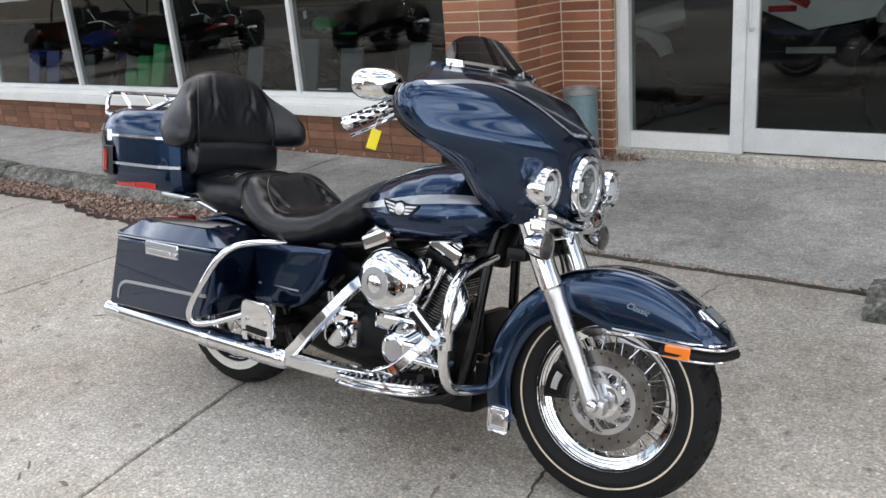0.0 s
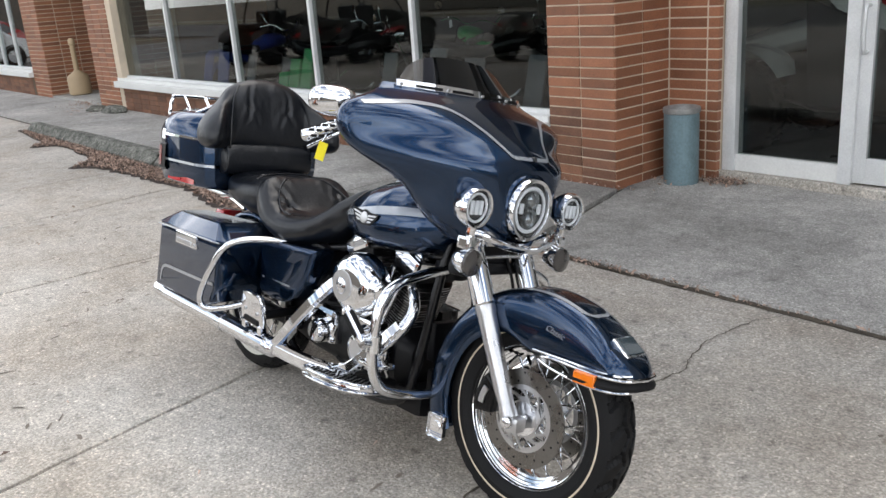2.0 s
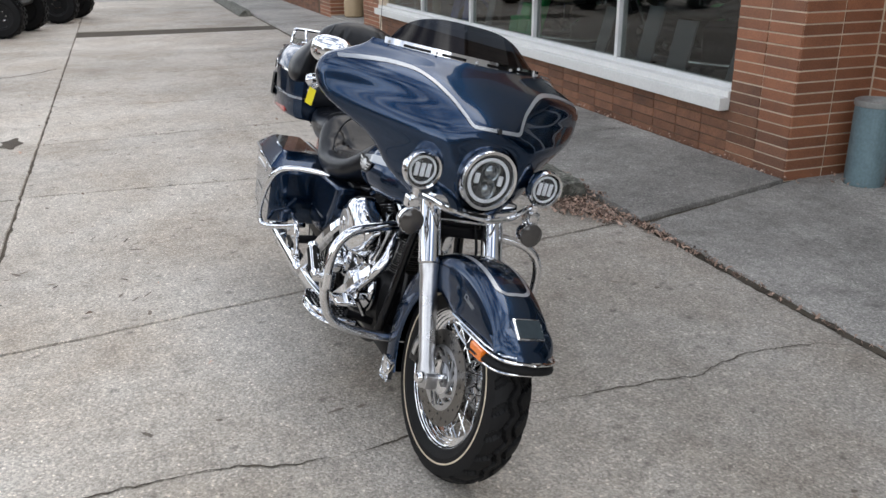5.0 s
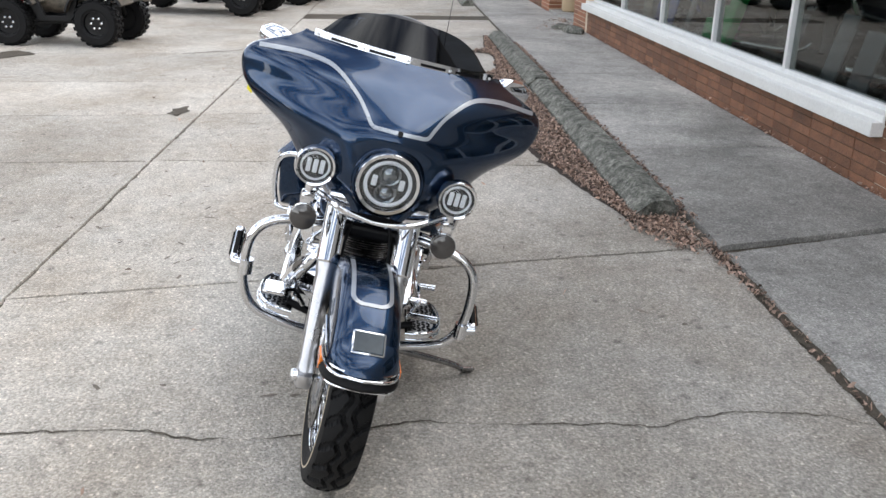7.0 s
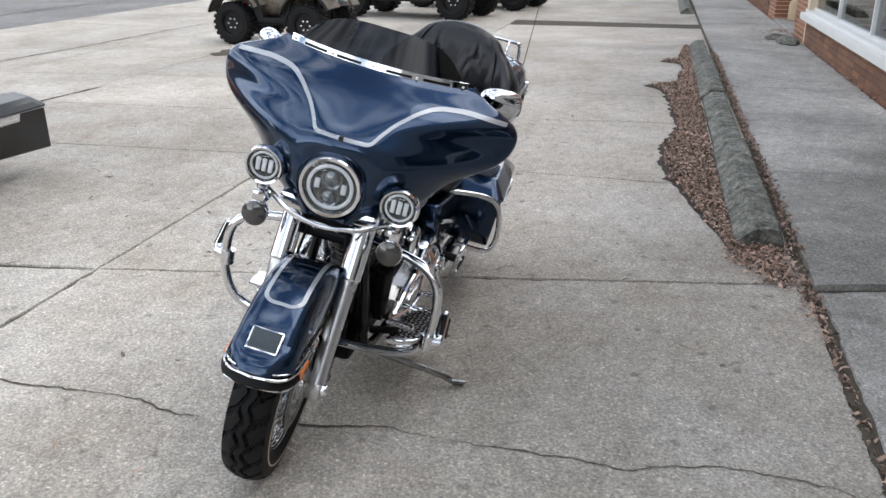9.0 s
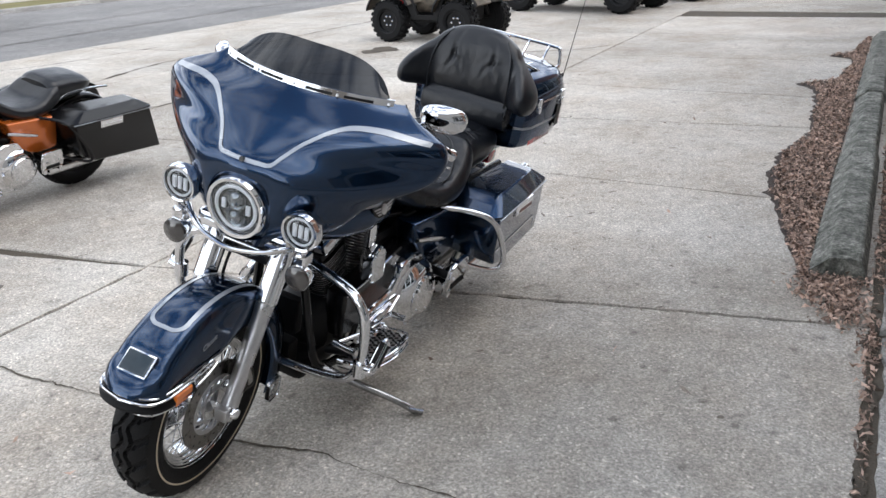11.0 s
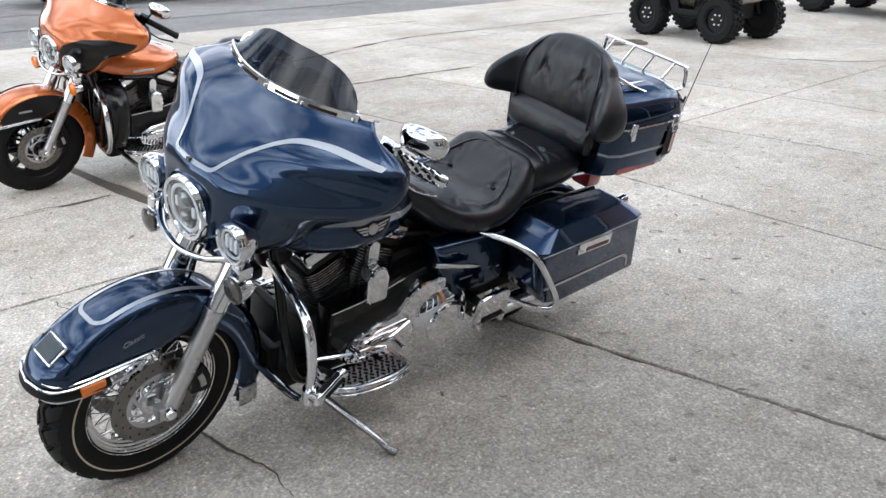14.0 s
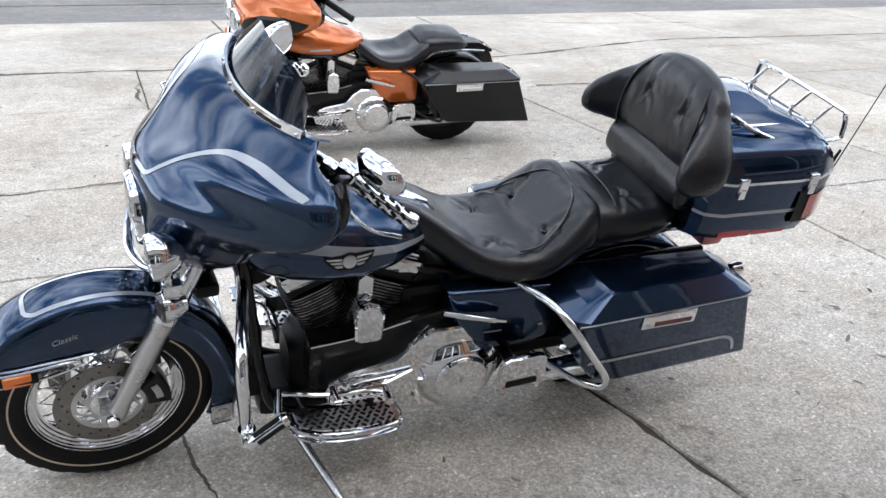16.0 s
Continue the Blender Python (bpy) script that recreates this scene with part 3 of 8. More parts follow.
# ---- building ----
COURSE, BRICK_L = 0.0745, 0.322


def brick_mesh(name, length, height, depth, material):
    return mesh_of(name, box(0, length, 0, depth, 0, height, 0.003, 1), material)


FULL = brick_mesh("brick", BRICK_L - 0.010, COURSE - 0.0105, 0.05, M_BRICK)
MID = brick_mesh("brick_sooty", BRICK_L - 0.010, COURSE - 0.0105, 0.05, M_BRICK_MID)
SHORT = brick_mesh("brick_short", 0.09, COURSE - 0.0105, 0.05, M_BRICK)
LOW = brick_mesh("brick_low", BRICK_L - 0.007, COURSE - 0.007, 0.05, M_BRICK_LOW)
rb = random.Random(11)


def lay(parent, mesh, origin, angle, count, courses, z0=0.0):
    """Stack-bonded bricks on a face that starts at origin and runs along angle."""
    run = Matrix.Translation((*origin, z0)) @ Matrix.Rotation(radians(angle), 4, "Z")
    for r in range(courses):
        for k in range(count):
            link("brick", mesh, parent, m=run @ pose(k * BRICK_L + 0.004, rb.uniform(0, 0.003), r * COURSE + 0.006, 0, 0, rb.uniform(-0.15, 0.15)))


def wall(name, x0, x1, y0, y1, z0, z1, material, label):
    return structure(name, box(x0, x1, y0, y1, z0, z1), material, label, "wall")


BRICKWALL = "orange-brown roman brick wall in stacked courses with pale mortar"
pier = wall("wall_pier_entrance", -3.925, -2.87, 5.935, 6.3, 0, 3.3, M_MORTAR, BRICKWALL)
pier2 = wall("wall_pier", -3.925, -3.288, 5.29, 5.935, 0, 3.3, M_MORTAR, BRICKWALL)
lay(pier2, LOW, (-3.927, WALL_Y), 0, 1, 5)
lay(pier2, MID, (-3.927, WALL_Y), 0, 1, 3, 5 * COURSE)
lay(pier2, FULL, (-3.927, WALL_Y), 0, 1, 29, 8 * COURSE)
lay(pier2, MID, (-3.927 + BRICK_L, WALL_Y), 0, 1, 4)
lay(pier2, FULL, (-3.927 + BRICK_L, WALL_Y), 0, 1, 33, 4 * COURSE)
lay(pier2, FULL, (-3.28, WALL_Y + 0.006), 90, 2, 37)
lay(pier, FULL, (-3.28, 5.927), 0, 1, 37)
lay(pier, SHORT, (-2.955, 5.927), 0, 1, 37)
base = wall("wall_base", -12.9, -3.93, 5.29, 5.5, 0, 0.375, M_MORTAR_LOW, "low wall of dark weathered brick under the shop window")
lay(base, LOW, (-12.93, WALL_Y), 0, 28, 5)
for nm, x0, x1, n in (("wall_pier_mid", -14.07, -13.1, 3), ("wall_pier_west", -17.66, -16.69, 3), ("wall_pier_corner", -25.6, -24.64, 3)):
    p3 = wall(nm, x0 + 0.006, x1 - 0.006, 5.29, 6.4, 0, 3.3, M_MORTAR, BRICKWALL)
    lay(p3, FULL, (x0, WALL_Y), 0, n, 30)
    lay(p3, FULL, (x1, WALL_Y + 0.006), 90, 3, 30)
base2 = wall("wall_base_west", -24.65, -17.65, 5.29, 5.5, 0, 0.375, M_MORTAR_LOW, "low brick wall under the far shop window")
lay(base2, LOW, (-24.62, WALL_Y), 0, 21, 5)
wall("wall_infill", -13.1, -12.9, 5.29, 5.6, 0, 3.3, M_MORTAR, BRICKWALL)
wall("wall_fascia", -25.6, -3.28, 5.3, 5.6, 3.0, 4.8, M_BRICK, "brick fascia over the shop windows")
wall("wall_east", 1.2, 8, 5.29, 6.3, 0, 4.8, M_STUCCO, "plain grey wall beyond the entrance")
wall("wall_over_door", -3.28, 1.2, 5.3, 6.3, 2.75, 4.8, M_STUCCO, "plain wall over the entrance")
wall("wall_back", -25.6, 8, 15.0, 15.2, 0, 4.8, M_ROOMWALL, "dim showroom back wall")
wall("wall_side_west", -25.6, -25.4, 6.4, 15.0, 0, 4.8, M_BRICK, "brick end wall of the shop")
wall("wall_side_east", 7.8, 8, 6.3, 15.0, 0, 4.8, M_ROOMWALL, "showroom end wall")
# unseen walls, added so that the chrome mirrors a dark horizon band
for nm, x0, x1, y0, y1, h in (("wall_across_street", -46, -21, -40, -27, 6.4), ("wall_across_street_mid", -17, 4, -38, -27.5, 5.2), ("wall_across_street_east", 9, 34, -40, -27, 7.0), ("wall_far_east", 34, 42, -7, 15, 6.0), ("wall_far_west", -60, -50, -10, 26, 6.5)):
    wall(nm, x0, x1, y0, y1, 0, h, M_DRAB, "plain drab wall added out of view to darken reflections")
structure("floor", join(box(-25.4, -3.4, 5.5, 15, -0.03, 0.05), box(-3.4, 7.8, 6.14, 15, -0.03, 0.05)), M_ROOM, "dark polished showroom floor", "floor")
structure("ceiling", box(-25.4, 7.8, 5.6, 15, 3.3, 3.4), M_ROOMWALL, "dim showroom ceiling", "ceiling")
structure("roof", box(-25.7, 8.1, 5.2, 15.2, 4.8, 4.95), M_ASPHALT, "flat shop roof", "roof")


def shop_window(name, x0, x1, mullions, label):
    w = thing(name, label, "window", kind="structure")
    part("window_sill", join(box(x0, x1, 5.2, 5.46, 0.375, 0.47, 0.008), box(x0, x1, 5.27, 5.46, 0.468, 0.515, 0.006)), M_WHITE, w, "white painted sill, chipped")
    xs = [x0, *mullions, x1]
    for x in xs:
        part("mullion", box(x - 0.024, x + 0.024, 5.36, 5.45, 0.512, 2.96, 0.004), M_ALU, w)
    part("window_frame", join(box(x0, x1, 5.365, 5.445, 0.512, 0.55, 0.003), box(x0, x1, 5.365, 5.445, 2.92, 3.0, 0.003)), M_ALU, w)
    for a, c in zip(xs, xs[1:]):
        pane = part("pane", box(a + 0.02, c - 0.02, 5.398, 5.404, 0.545, 2.93), M_PANE, w)
        pane.visible_shadow = False
    return w


shop_window("window_1", -13.08, -3.93, (-11.1, -9.2, -7.38, -5.66), "wide shop window with aluminium mullions and white sill")
shop_window("window_2", -24.62, -17.68, (-22.3, -20.0, -18.9), "shop window of the far bay with white sill")

door = thing("door_1", "glazed aluminium shop entrance with sidelight, closed", "door", kind="structure")
part("threshold", box(-2.9, 1.2, 5.97, 6.2, 0, 0.075, 0.01), M_SLAB, door, "pale concrete threshold")
part("door_frame", join(box(-2.86, -2.76, 6.0, 6.12, 0.076, 2.75, 0.004), box(-1.99, -1.9, 6.0, 6.12, 0.076, 2.75, 0.004), box(-0.62, -0.54, 6.0, 6.12, 0.076, 2.75, 0.004), box(1.1, 1.2, 6.0, 6.12, 0.076, 2.75, 0.004), box(-2.86, 1.2, 6.0, 6.12, 2.66, 2.76, 0.004)), M_ALU, door)
part("bottom_rail", box(-2.76, -1.99, 6.02, 6.1, 0.076, 0.2, 0.004), M_WHITE, door)
leaf = part("door_leaf", join(box(-1.9, -1.82, 6.03, 6.09, 0.09, 2.64, 0.004), box(-0.7, -0.62, 6.03, 6.09, 0.09, 2.64, 0.004), box(-1.82, -0.7, 6.03, 6.09, 0.09, 0.26, 0.004), box(-1.82, -0.7, 6.03, 6.09, 2.54, 2.64, 0.004)), M_ALU, door)
part("door_handle", tube([(-1.86, 6.03, 0.95), (-1.86, 5.97, 0.97), (-1.86, 5.97, 1.22), (-1.86, 6.03, 1.24)], 0.012), M_ALU, leaf)
for a, c, z in ((-2.77, -1.98, 0.19), (-1.83, -0.69, 0.25), (-0.55, 1.11, 0.1)):
    part("pane", box(a, c, 6.055, 6.061, z, 2.67), M_PANE, door).visible_shadow = False


# ---- street furniture by the wall ----
def waste_bin(m):
    o = thing("waste_bin", "blue-grey steel cylinder waste bin with a dished rim, by the entrance", "bin", m)
    part("body", lathe([(0.155, 0), (0.158, 0.02), (0.156, 0.03), (0.156, 0.56), (0.15, 0.57)], 40), M_GALV, o)
    part("rim", lathe([(0.15, 0.565), (0.163, 0.57), (0.166, 0.59), (0.164, 0.61), (0.15, 0.615), (0.11, 0.585), (0.1, 0.56), (0.0, 0.555)], 40), M_BINRIM, o, "dull steel rim")
    return o


waste_bin(pose(-3.03, 5.73, 0.013) @ Matrix.Diagonal((0.82, 0.82, 0.92, 1)))


def ash_post(m):
    o = thing("ash_post", "tan plastic smoking receptacle with tall neck", "ash bin", m)
    part("bucket", lathe([(0.17, 0), (0.2, 0.02), (0.2, 0.3), (0.17, 0.36), (0.08, 0.42), (0.05, 0.46)], 28), M_TAN, o)
    part("neck", lathe([(0.05, 0.44), (0.045, 0.9), (0.06, 0.92), (0.06, 1.0), (0.04, 1.03)], 20), M_TAN, o)
    return o


ash_post(pose(-16.2, 5.66, 0.062))

# ---- touring motorcycles ----
M_NAVY = surface("navy_metallic_paint", (0.0095, 0.031, 0.075), 0.24, metal=0.95, var=0.05, coarse=2, fine=500, coat=0.9, rvar=0.02, flake=0.05)
M_NAVY.node_tree.nodes["Principled BSDF"].inputs["Specular Tint"].default_value = (0.48, 0.50, 0.56, 1)
M_CHROME = surface("chrome", (0.80, 0.81, 0.83), 0.055, metal=1.0, var=0.03, coarse=5, fine=70, rvar=0.03)
M_MIRROR = surface("mirror_glass", (0.55, 0.56, 0.58), 0.03, metal=1.0, var=0.02, rvar=0.01)
M_SATIN = surface("satin_aluminium", (0.60, 0.60, 0.61), 0.33, metal=1.0, var=0.07, coarse=8, fine=140)
M_STAND = surface("worn_stand_chrome", (0.34, 0.34, 0.345), 0.2, metal=1.0, var=0.3, coarse=30, fine=160)
M_DISC = surface("brushed_disc_steel", (0.22, 0.21, 0.197), 0.28, metal=1.0, var=0.12, coarse=14, fine=160)
M_BLACK = surface("gloss_black", (0.004, 0.004, 0.0045), 0.2, var=0.1, rvar=0.05, spec=0.32)
M_ENGINE = surface("black_engine_enamel", (0.004, 0.004, 0.005), 0.4, var=0.3, coarse=12, fine=160, bump=0.05, spec=0.22)
M_FIN = surface("fin_edges", (0.42, 0.42, 0.43), 0.28, metal=0.9, var=0.2, coarse=20, fine=150)
M_RUBBER = surface("tyre_rubber", (0.0065, 0.0065, 0.007), 0.62, var=0.3, coarse=6, fine=180, bump=0.08, spec=0.22)
M_LEATHER = surface("black_leather", (0.0045, 0.0058, 0.0088), 0.32, var=0.2, coarse=5, fine=140, bump=0.09, bump_scale=95, rvar=0.05, spec=0.5)
M_PROJ = surface("projector_glass", (0.22, 0.24, 0.25), 0.04, metal=0.75, var=0.1, coat=1.0)
M_SILVER = surface("silver_stripe_paint", (0.36, 0.385, 0.42), 0.3, metal=0.5, var=0.05, coat=0.8)
M_WHITEWALL = surface("whitewall_rubber", (0.74, 0.72, 0.66), 0.6, var=0.12, coarse=8, fine=90)
M_CREAM = surface("cream_pinline_rubber", (0.62, 0.53, 0.40), 0.6, var=0.15)
M_RED = surface("red_lens", (0.50, 0.012, 0.016), 0.2, var=0.1, coat=1.0)
M_TIPLENS = surface("bluish_lamp_glass", (0.03, 0.045, 0.055), 0.10, var=0.15, coat=0.15)
M_RUST = surface("dull_red_reflector", (0.13, 0.035, 0.025), 0.4, var=0.2)
M_AMBER = surface("amber_lens", (0.85, 0.20, 0.012), 0.2, var=0.1, coat=1.0)
M_SMOKE = surface("smoked_lens", (0.05, 0.045, 0.042), 0.14, var=0.15, coat=1.0)
M_HALO = surface("white_halo_ring", (0.86, 0.87, 0.88), 0.3, var=0.02)
M_LAMP = surface("lamp_black", (0.012, 0.013, 0.015), 0.25, var=0.1, coat=0.8)
M_LENSGLASS = glass("lamp_lens", (0.96, 0.97, 0.98))
M_SHIELD = glass("smoked_windshield", (0.035, 0.042, 0.055), 0.01, 1.45)
M_YELLOW = surface("yellow_tag", (0.85, 0.72, 0.02), 0.6, var=0.05)
M_ORANGE = surface("amber_orange_paint", (0.52, 0.125, 0.018), 0.26, metal=0.5, var=0.05, coarse=2, fine=500, coat=1.0, rvar=0.03, flake=0.15)

RAKE = Vector((-0.438, 0, 0.899)).normalized()
RX = pose(0, 0, 0, 90)          # lathe axis to -y
FACE = pose(0, 0, 0, 0, 90, 0)  # lathe axis to +x
PR = Matrix(((1, 0, 0, 0), (0, 0, 1, 0), (0, 1, 0, 0), (0, 0, 0, 1)))  # outline in x, z


def lerp_list(x, xs, ys):
    return float(np.interp(x, xs, ys))


def tyre_bm(R, rim, half, tread=True, segs=336):
    """A motorcycle tyre round z with zigzag grooves cut in the crown."""
    side = [(rim, 0.70), (rim + 0.012, 0.86), (rim + 0.035, 1.0), (R - 0.042, 1.0), (R - 0.024, 0.93)]
    crown_h = np.linspace(0.90, -0.90, 33)
    prof = [(r, h * half, 0) for r, h in side] + [(R - 0.019 * (abs(h) / 0.90) ** 2.4, h * half, 1) for h in crown_h] + [(r, -h * half, 0) for r, h in side[::-1]]
    bm = bmesh.new()
    rings = []
    for r, h, crown in prof:
        ring = []
        for k in range(segs):
            a = 2 * math.pi * k / segs
            d = 0.0
            if crown and tread:
                tri = abs((a * 24 / (2 * math.pi)) % 1 - 0.5) * 4 - 1
                u = h / half
                if abs(abs(u) - 0.24 - 0.15 * tri * (1 if u > 0 else -1)) < 0.08:
                    d = 0.011
                elif abs(u) > 0.40 and ((a * 24 / (2 * math.pi)) + u * 0.7) % 1 < 0.3:
                    d = 0.011
            ring.append(bm.verts.new(((r - d) * math.cos(a), (r - d) * math.sin(a), h)))
        rings.append(ring)
    for a, c in zip(rings, rings[1:]):
        for k in range(segs):
            bm.faces.new((a[k], a[(k + 1) % segs], c[(k + 1) % segs], c[k]))
    return bm


def ring_bm(r0, r1, h0, h1, segs=64):
    return lathe([(r0, h0), (r1, h0), (r1, h1), (r0, h1)], segs, close=True)


def wheel_parts(bike, name, at, S, laced, wide_white, discs, rimmat):
    """Hub with tyre, rim, spokes and discs as sub-parts."""
    T = S @ Matrix.Translation(at) @ RX
    hub = lathe([(0.02, -0.075), (0.05, -0.072), (0.05, -0.05), (0.03, -0.045), (0.03, 0.045), (0.05, 0.05), (0.05, 0.072), (0.02, 0.075)], 28)
    hub.transform(T)
    w = part(name, hub, M_CHROME if laced else M_BLACK, bike)
    b = tyre_bm(0.317, 0.207, 0.066)
    b.transform(T)
    part("tyre", b, M_RUBBER, w, sharp=0.3)
    lines = [(0.222, 0.254)] if wide_white else ([(0.2555, 0.2605)] if laced else [])
    for r0, r1 in lines:
        for s in (1, -1):
            h = 0.0668 if not wide_white else 0.0655
            b = ring_bm(r0, r1, s * (h - 0.006), s * (h + 0.0006), 96)
            b.transform(T)
            part("whitewall", b, M_WHITEWALL if wide_white else M_CREAM, w)
    rim = lathe([(0.209, 0.047), (0.213, 0.052), (0.217, 0.051), (0.216, 0.045), (0.208, 0.041), (0.204, 0.030), (0.195, 0.026), (0.193, 0.0), (0.195, -0.026), (0.204, -0.030), (0.208, -0.041), (0.216, -0.045), (0.217, -0.051), (0.213, -0.052), (0.209, -0.047), (0.204, -0.045), (0.2035, -0.039), (0.197, -0.037), (0.1965, -0.031), (0.189, -0.029), (0.1885, -0.023), (0.181, -0.021), (0.178, 0.0), (0.181, 0.021), (0.1885, 0.023), (0.189, 0.029), (0.1965, 0.031), (0.197, 0.037), (0.2035, 0.039), (0.204, 0.045)], 80, close=True)
    rim.transform(T)
    part("rim", rim, rimmat, w)
    if laced:
        for k in range(40):
            a = 2 * math.pi * k / 40
            s = 1 if k % 2 else -1
            lean = 0.42 if (k // 2) % 2 else -0.42
            p0 = (0.046 * math.cos(a + lean * 1.6), 0.046 * math.sin(a + lean * 1.6), s * 0.058)
            p1 = (0.182 * math.cos(a), 0.182 * math.sin(a), s * 0.012)
            b = rod(p0, p1, 0.0022, segs=6)
            b.transform(T)
            part("spoke", b, M_CHROME, w)
    else:
        for k in range(10):
            a = 2 * math.pi * k / 10
            b = join(*[box(0.04, 0.186, -0.0075 + o, 0.0075 + o, -0.016, 0.016, 0.004, 1) for o in (-0.013, 0.013)])
            b.transform(T @ pose(0, 0, 0, 0, 0, math.degrees(a)))
            part("spoke", b, M_BLACK, w)
    for s in discs:
        h = s * 0.068
        pieces = [ring_bm(0.099, 0.147, h - 0.0025, h + 0.0025, 72)]
        plate = bmesh.new()
        radii = np.linspace(0.03, 0.1, 15)
        grid = [[plate.verts.new((r * math.cos(a), r * math.sin(a), h - 0.003)) for a in (2 * math.pi * k / 90 for k in range(90))] for r in radii]
        for i in range(14):
            r = (radii[i] + radii[i + 1]) / 2
            for k in range(90):
                a = (k + 0.5) * 4.0
                off = (a - 900 * (r - 0.075) - 36) % 72 - 36
                hole = abs(off) < 17 and 0.054 < r < 0.086
                off = (a - 900 * (r - 0.075)) % 72 - 36
                hole = hole or (abs(off) < 9 and 0.064 < r < 0.096)
                if not hole:
                    plate.faces.new((grid[i][k], grid[i][(k + 1) % 90], grid[i + 1][(k + 1) % 90], grid[i + 1][k]))
        ex = bmesh.ops.extrude_face_region(plate, geom=list(plate.faces))
        for v in ex["geom"]:
            if isinstance(v, bmesh.types.BMVert):
                v.co.z = h + 0.003
        plate.transform(T)
        part("disc_carrier", plate, M_SATIN, w, "slotted aluminium disc carrier")
        b = join(*pieces)
        b.transform(T)
        disc = part("brake_disc", b, M_DISC, w, "drilled steel brake disc")
        holes = [rod((r * math.cos(a), r * math.sin(a), h - 0.003), (r * math.cos(a), r * math.sin(a), h + 0.003), 0.0036, segs=8) for i in range(30) for a, r in ((2 * math.pi * (i + 0.0) / 30, (0.110, 0.123, 0.136)[i % 3]),)]
        b = join(*holes)
        b.transform(T)
        tagged(part("drilling", b, M_ENGINE, w), kind="stuff")
    return w


# batwing fairing: half-width, centre line and rear edge by height
FZ = [0.80, 0.84, 0.88, 0.92, 0.95, 0.98, 1.0, 1.03, 1.065, 1.10, 1.14, 1.18, 1.205, 1.225, 1.25]
FW = [0.14, 0.21, 0.250, 0.278, 0.302, 0.342, 0.385, 0.440, 0.472, 0.482, 0.482, 0.448, 0.372, 0.322, 0.304]
FC = [-0.19, -0.175, -0.165, -0.158, -0.152, -0.146, -0.140, -0.130, -0.144, -0.187, -0.240, -0.295, -0.337, -0.375, -0.41]
FE = [-0.265, -0.285, -0.298, -0.310, -0.322, -0.342, -0.364, -0.398, -0.428, -0.442, -0.438, -0.438, -0.458, -0.488, -0.505]
FP_Z = [1.0, 1.10, 1.165, 1.19, 1.22, 1.25]
FP = [1.85, 1.7, 3.4, 3.0, 2.1, 2.0]


def soft_interp(z, xs, ys, r=0.022):
    return sum(k * float(np.interp(z + o * r, xs, ys)) for o, k in ((-1.5, 1), (-1, 2), (-0.5, 3), (0, 4), (0.5, 3), (1, 2), (1.5, 1))) / 16


SHOULDER_Y = [0.0, 0.05, 0.082, 0.102, 0.126, 0.15, 0.19, 0.234, 0.30, 0.36, 0.445, 0.5]
SHOULDER_Z = [1.065, 1.065, 1.067, 1.090, 1.118, 1.139, 1.167, 1.184, 1.188, 1.183, 1.170, 1.160]


def ease(t):
    t = max(0.0, min(1.0, t))
    return t * t * (3 - 2 * t)


def fair_x(y, z):
    w, c, e = (soft_interp(z, FZ, q) for q in (FW, FC, FE))
    q = min(1.0, abs(y) / w)
    p = soft_interp(z, FP_Z, FP, 0.025) / 2
    x = c - (c - e) * ((q * q + 0.03) ** p - 0.03 ** p) / (1.03 ** p - 0.03 ** p)
    # full lower wings, and a soft ridge along the shoulder that the stripe follows
    under = soft_interp(abs(y), SHOULDER_Y, SHOULDER_Z, 0.016) - 0.008 - z
    full = 0.045 * ease((1.10 - z) / 0.20) * ease((q - 0.08) / 0.35) * (1 - q ** 4)
    return x + full + 0.003 * ease(1 - abs(under + 0.02) / 0.07) * (1 - q * q)


def fairing_bm(grow=0.0, back=0.0, top=1.240):
    rings = []
    cols = 84
    lip = ((0.007, -0.014), (0.009, -0.030), (0.006, -0.047), (-0.004, -0.062), (-0.020, -0.072), (-0.042, -0.075))
    for z in np.linspace(0.80, top, 58):
        w = soft_interp(z, FZ, FW) + grow
        row = []
        for k in range(cols + 1):
            y = w * (-1 + 2 * k / cols)
            row.append((fair_x(y * (w - grow) / w, z) + back, y, z))
        k = 1 - 0.85 * ease((z - 1.16) / 0.06)
        left = [(row[0][0] + dx * k, row[0][1] - dy * k, z) for dy, dx in lip[::-1]]
        right = [(row[-1][0] + dx * k, row[-1][1] + dy * k, z) for dy, dx in lip]
        rings.append(left + row + right)
    rings.append([(x - 0.03, y * 0.97, z - 0.012) for x, y, z in rings[-1]])
    return loft(rings, closed=False)


def ribbon(points, width, lift, fn, steps=8):
    """A painted line on a surface x = fn(y, z), lifted off it a little."""
    path = smooth_path([(0, y, z) for y, z in points], steps)
    bm = bmesh.new()
    prev = None
    for i, p in enumerate(path):
        d = path[min(i + 1, len(path) - 1)] - path[max(i - 1, 0)]
        d = Vector((0, d.y, d.z)).normalized()
        n = Vector((0, -d.z, d.y)) * width / 2
        row = []
        for o in (1, 0.33, -0.33, -1):
            q = p + n * o
            row.append(bm.verts.new((fn(q.y, q.z) + lift, q.y, q.z)))
        if prev:
            for a in range(3):
                bm.faces.new((prev[a], row[a], row[a + 1], prev[a + 1]))
        prev = row
    return bm


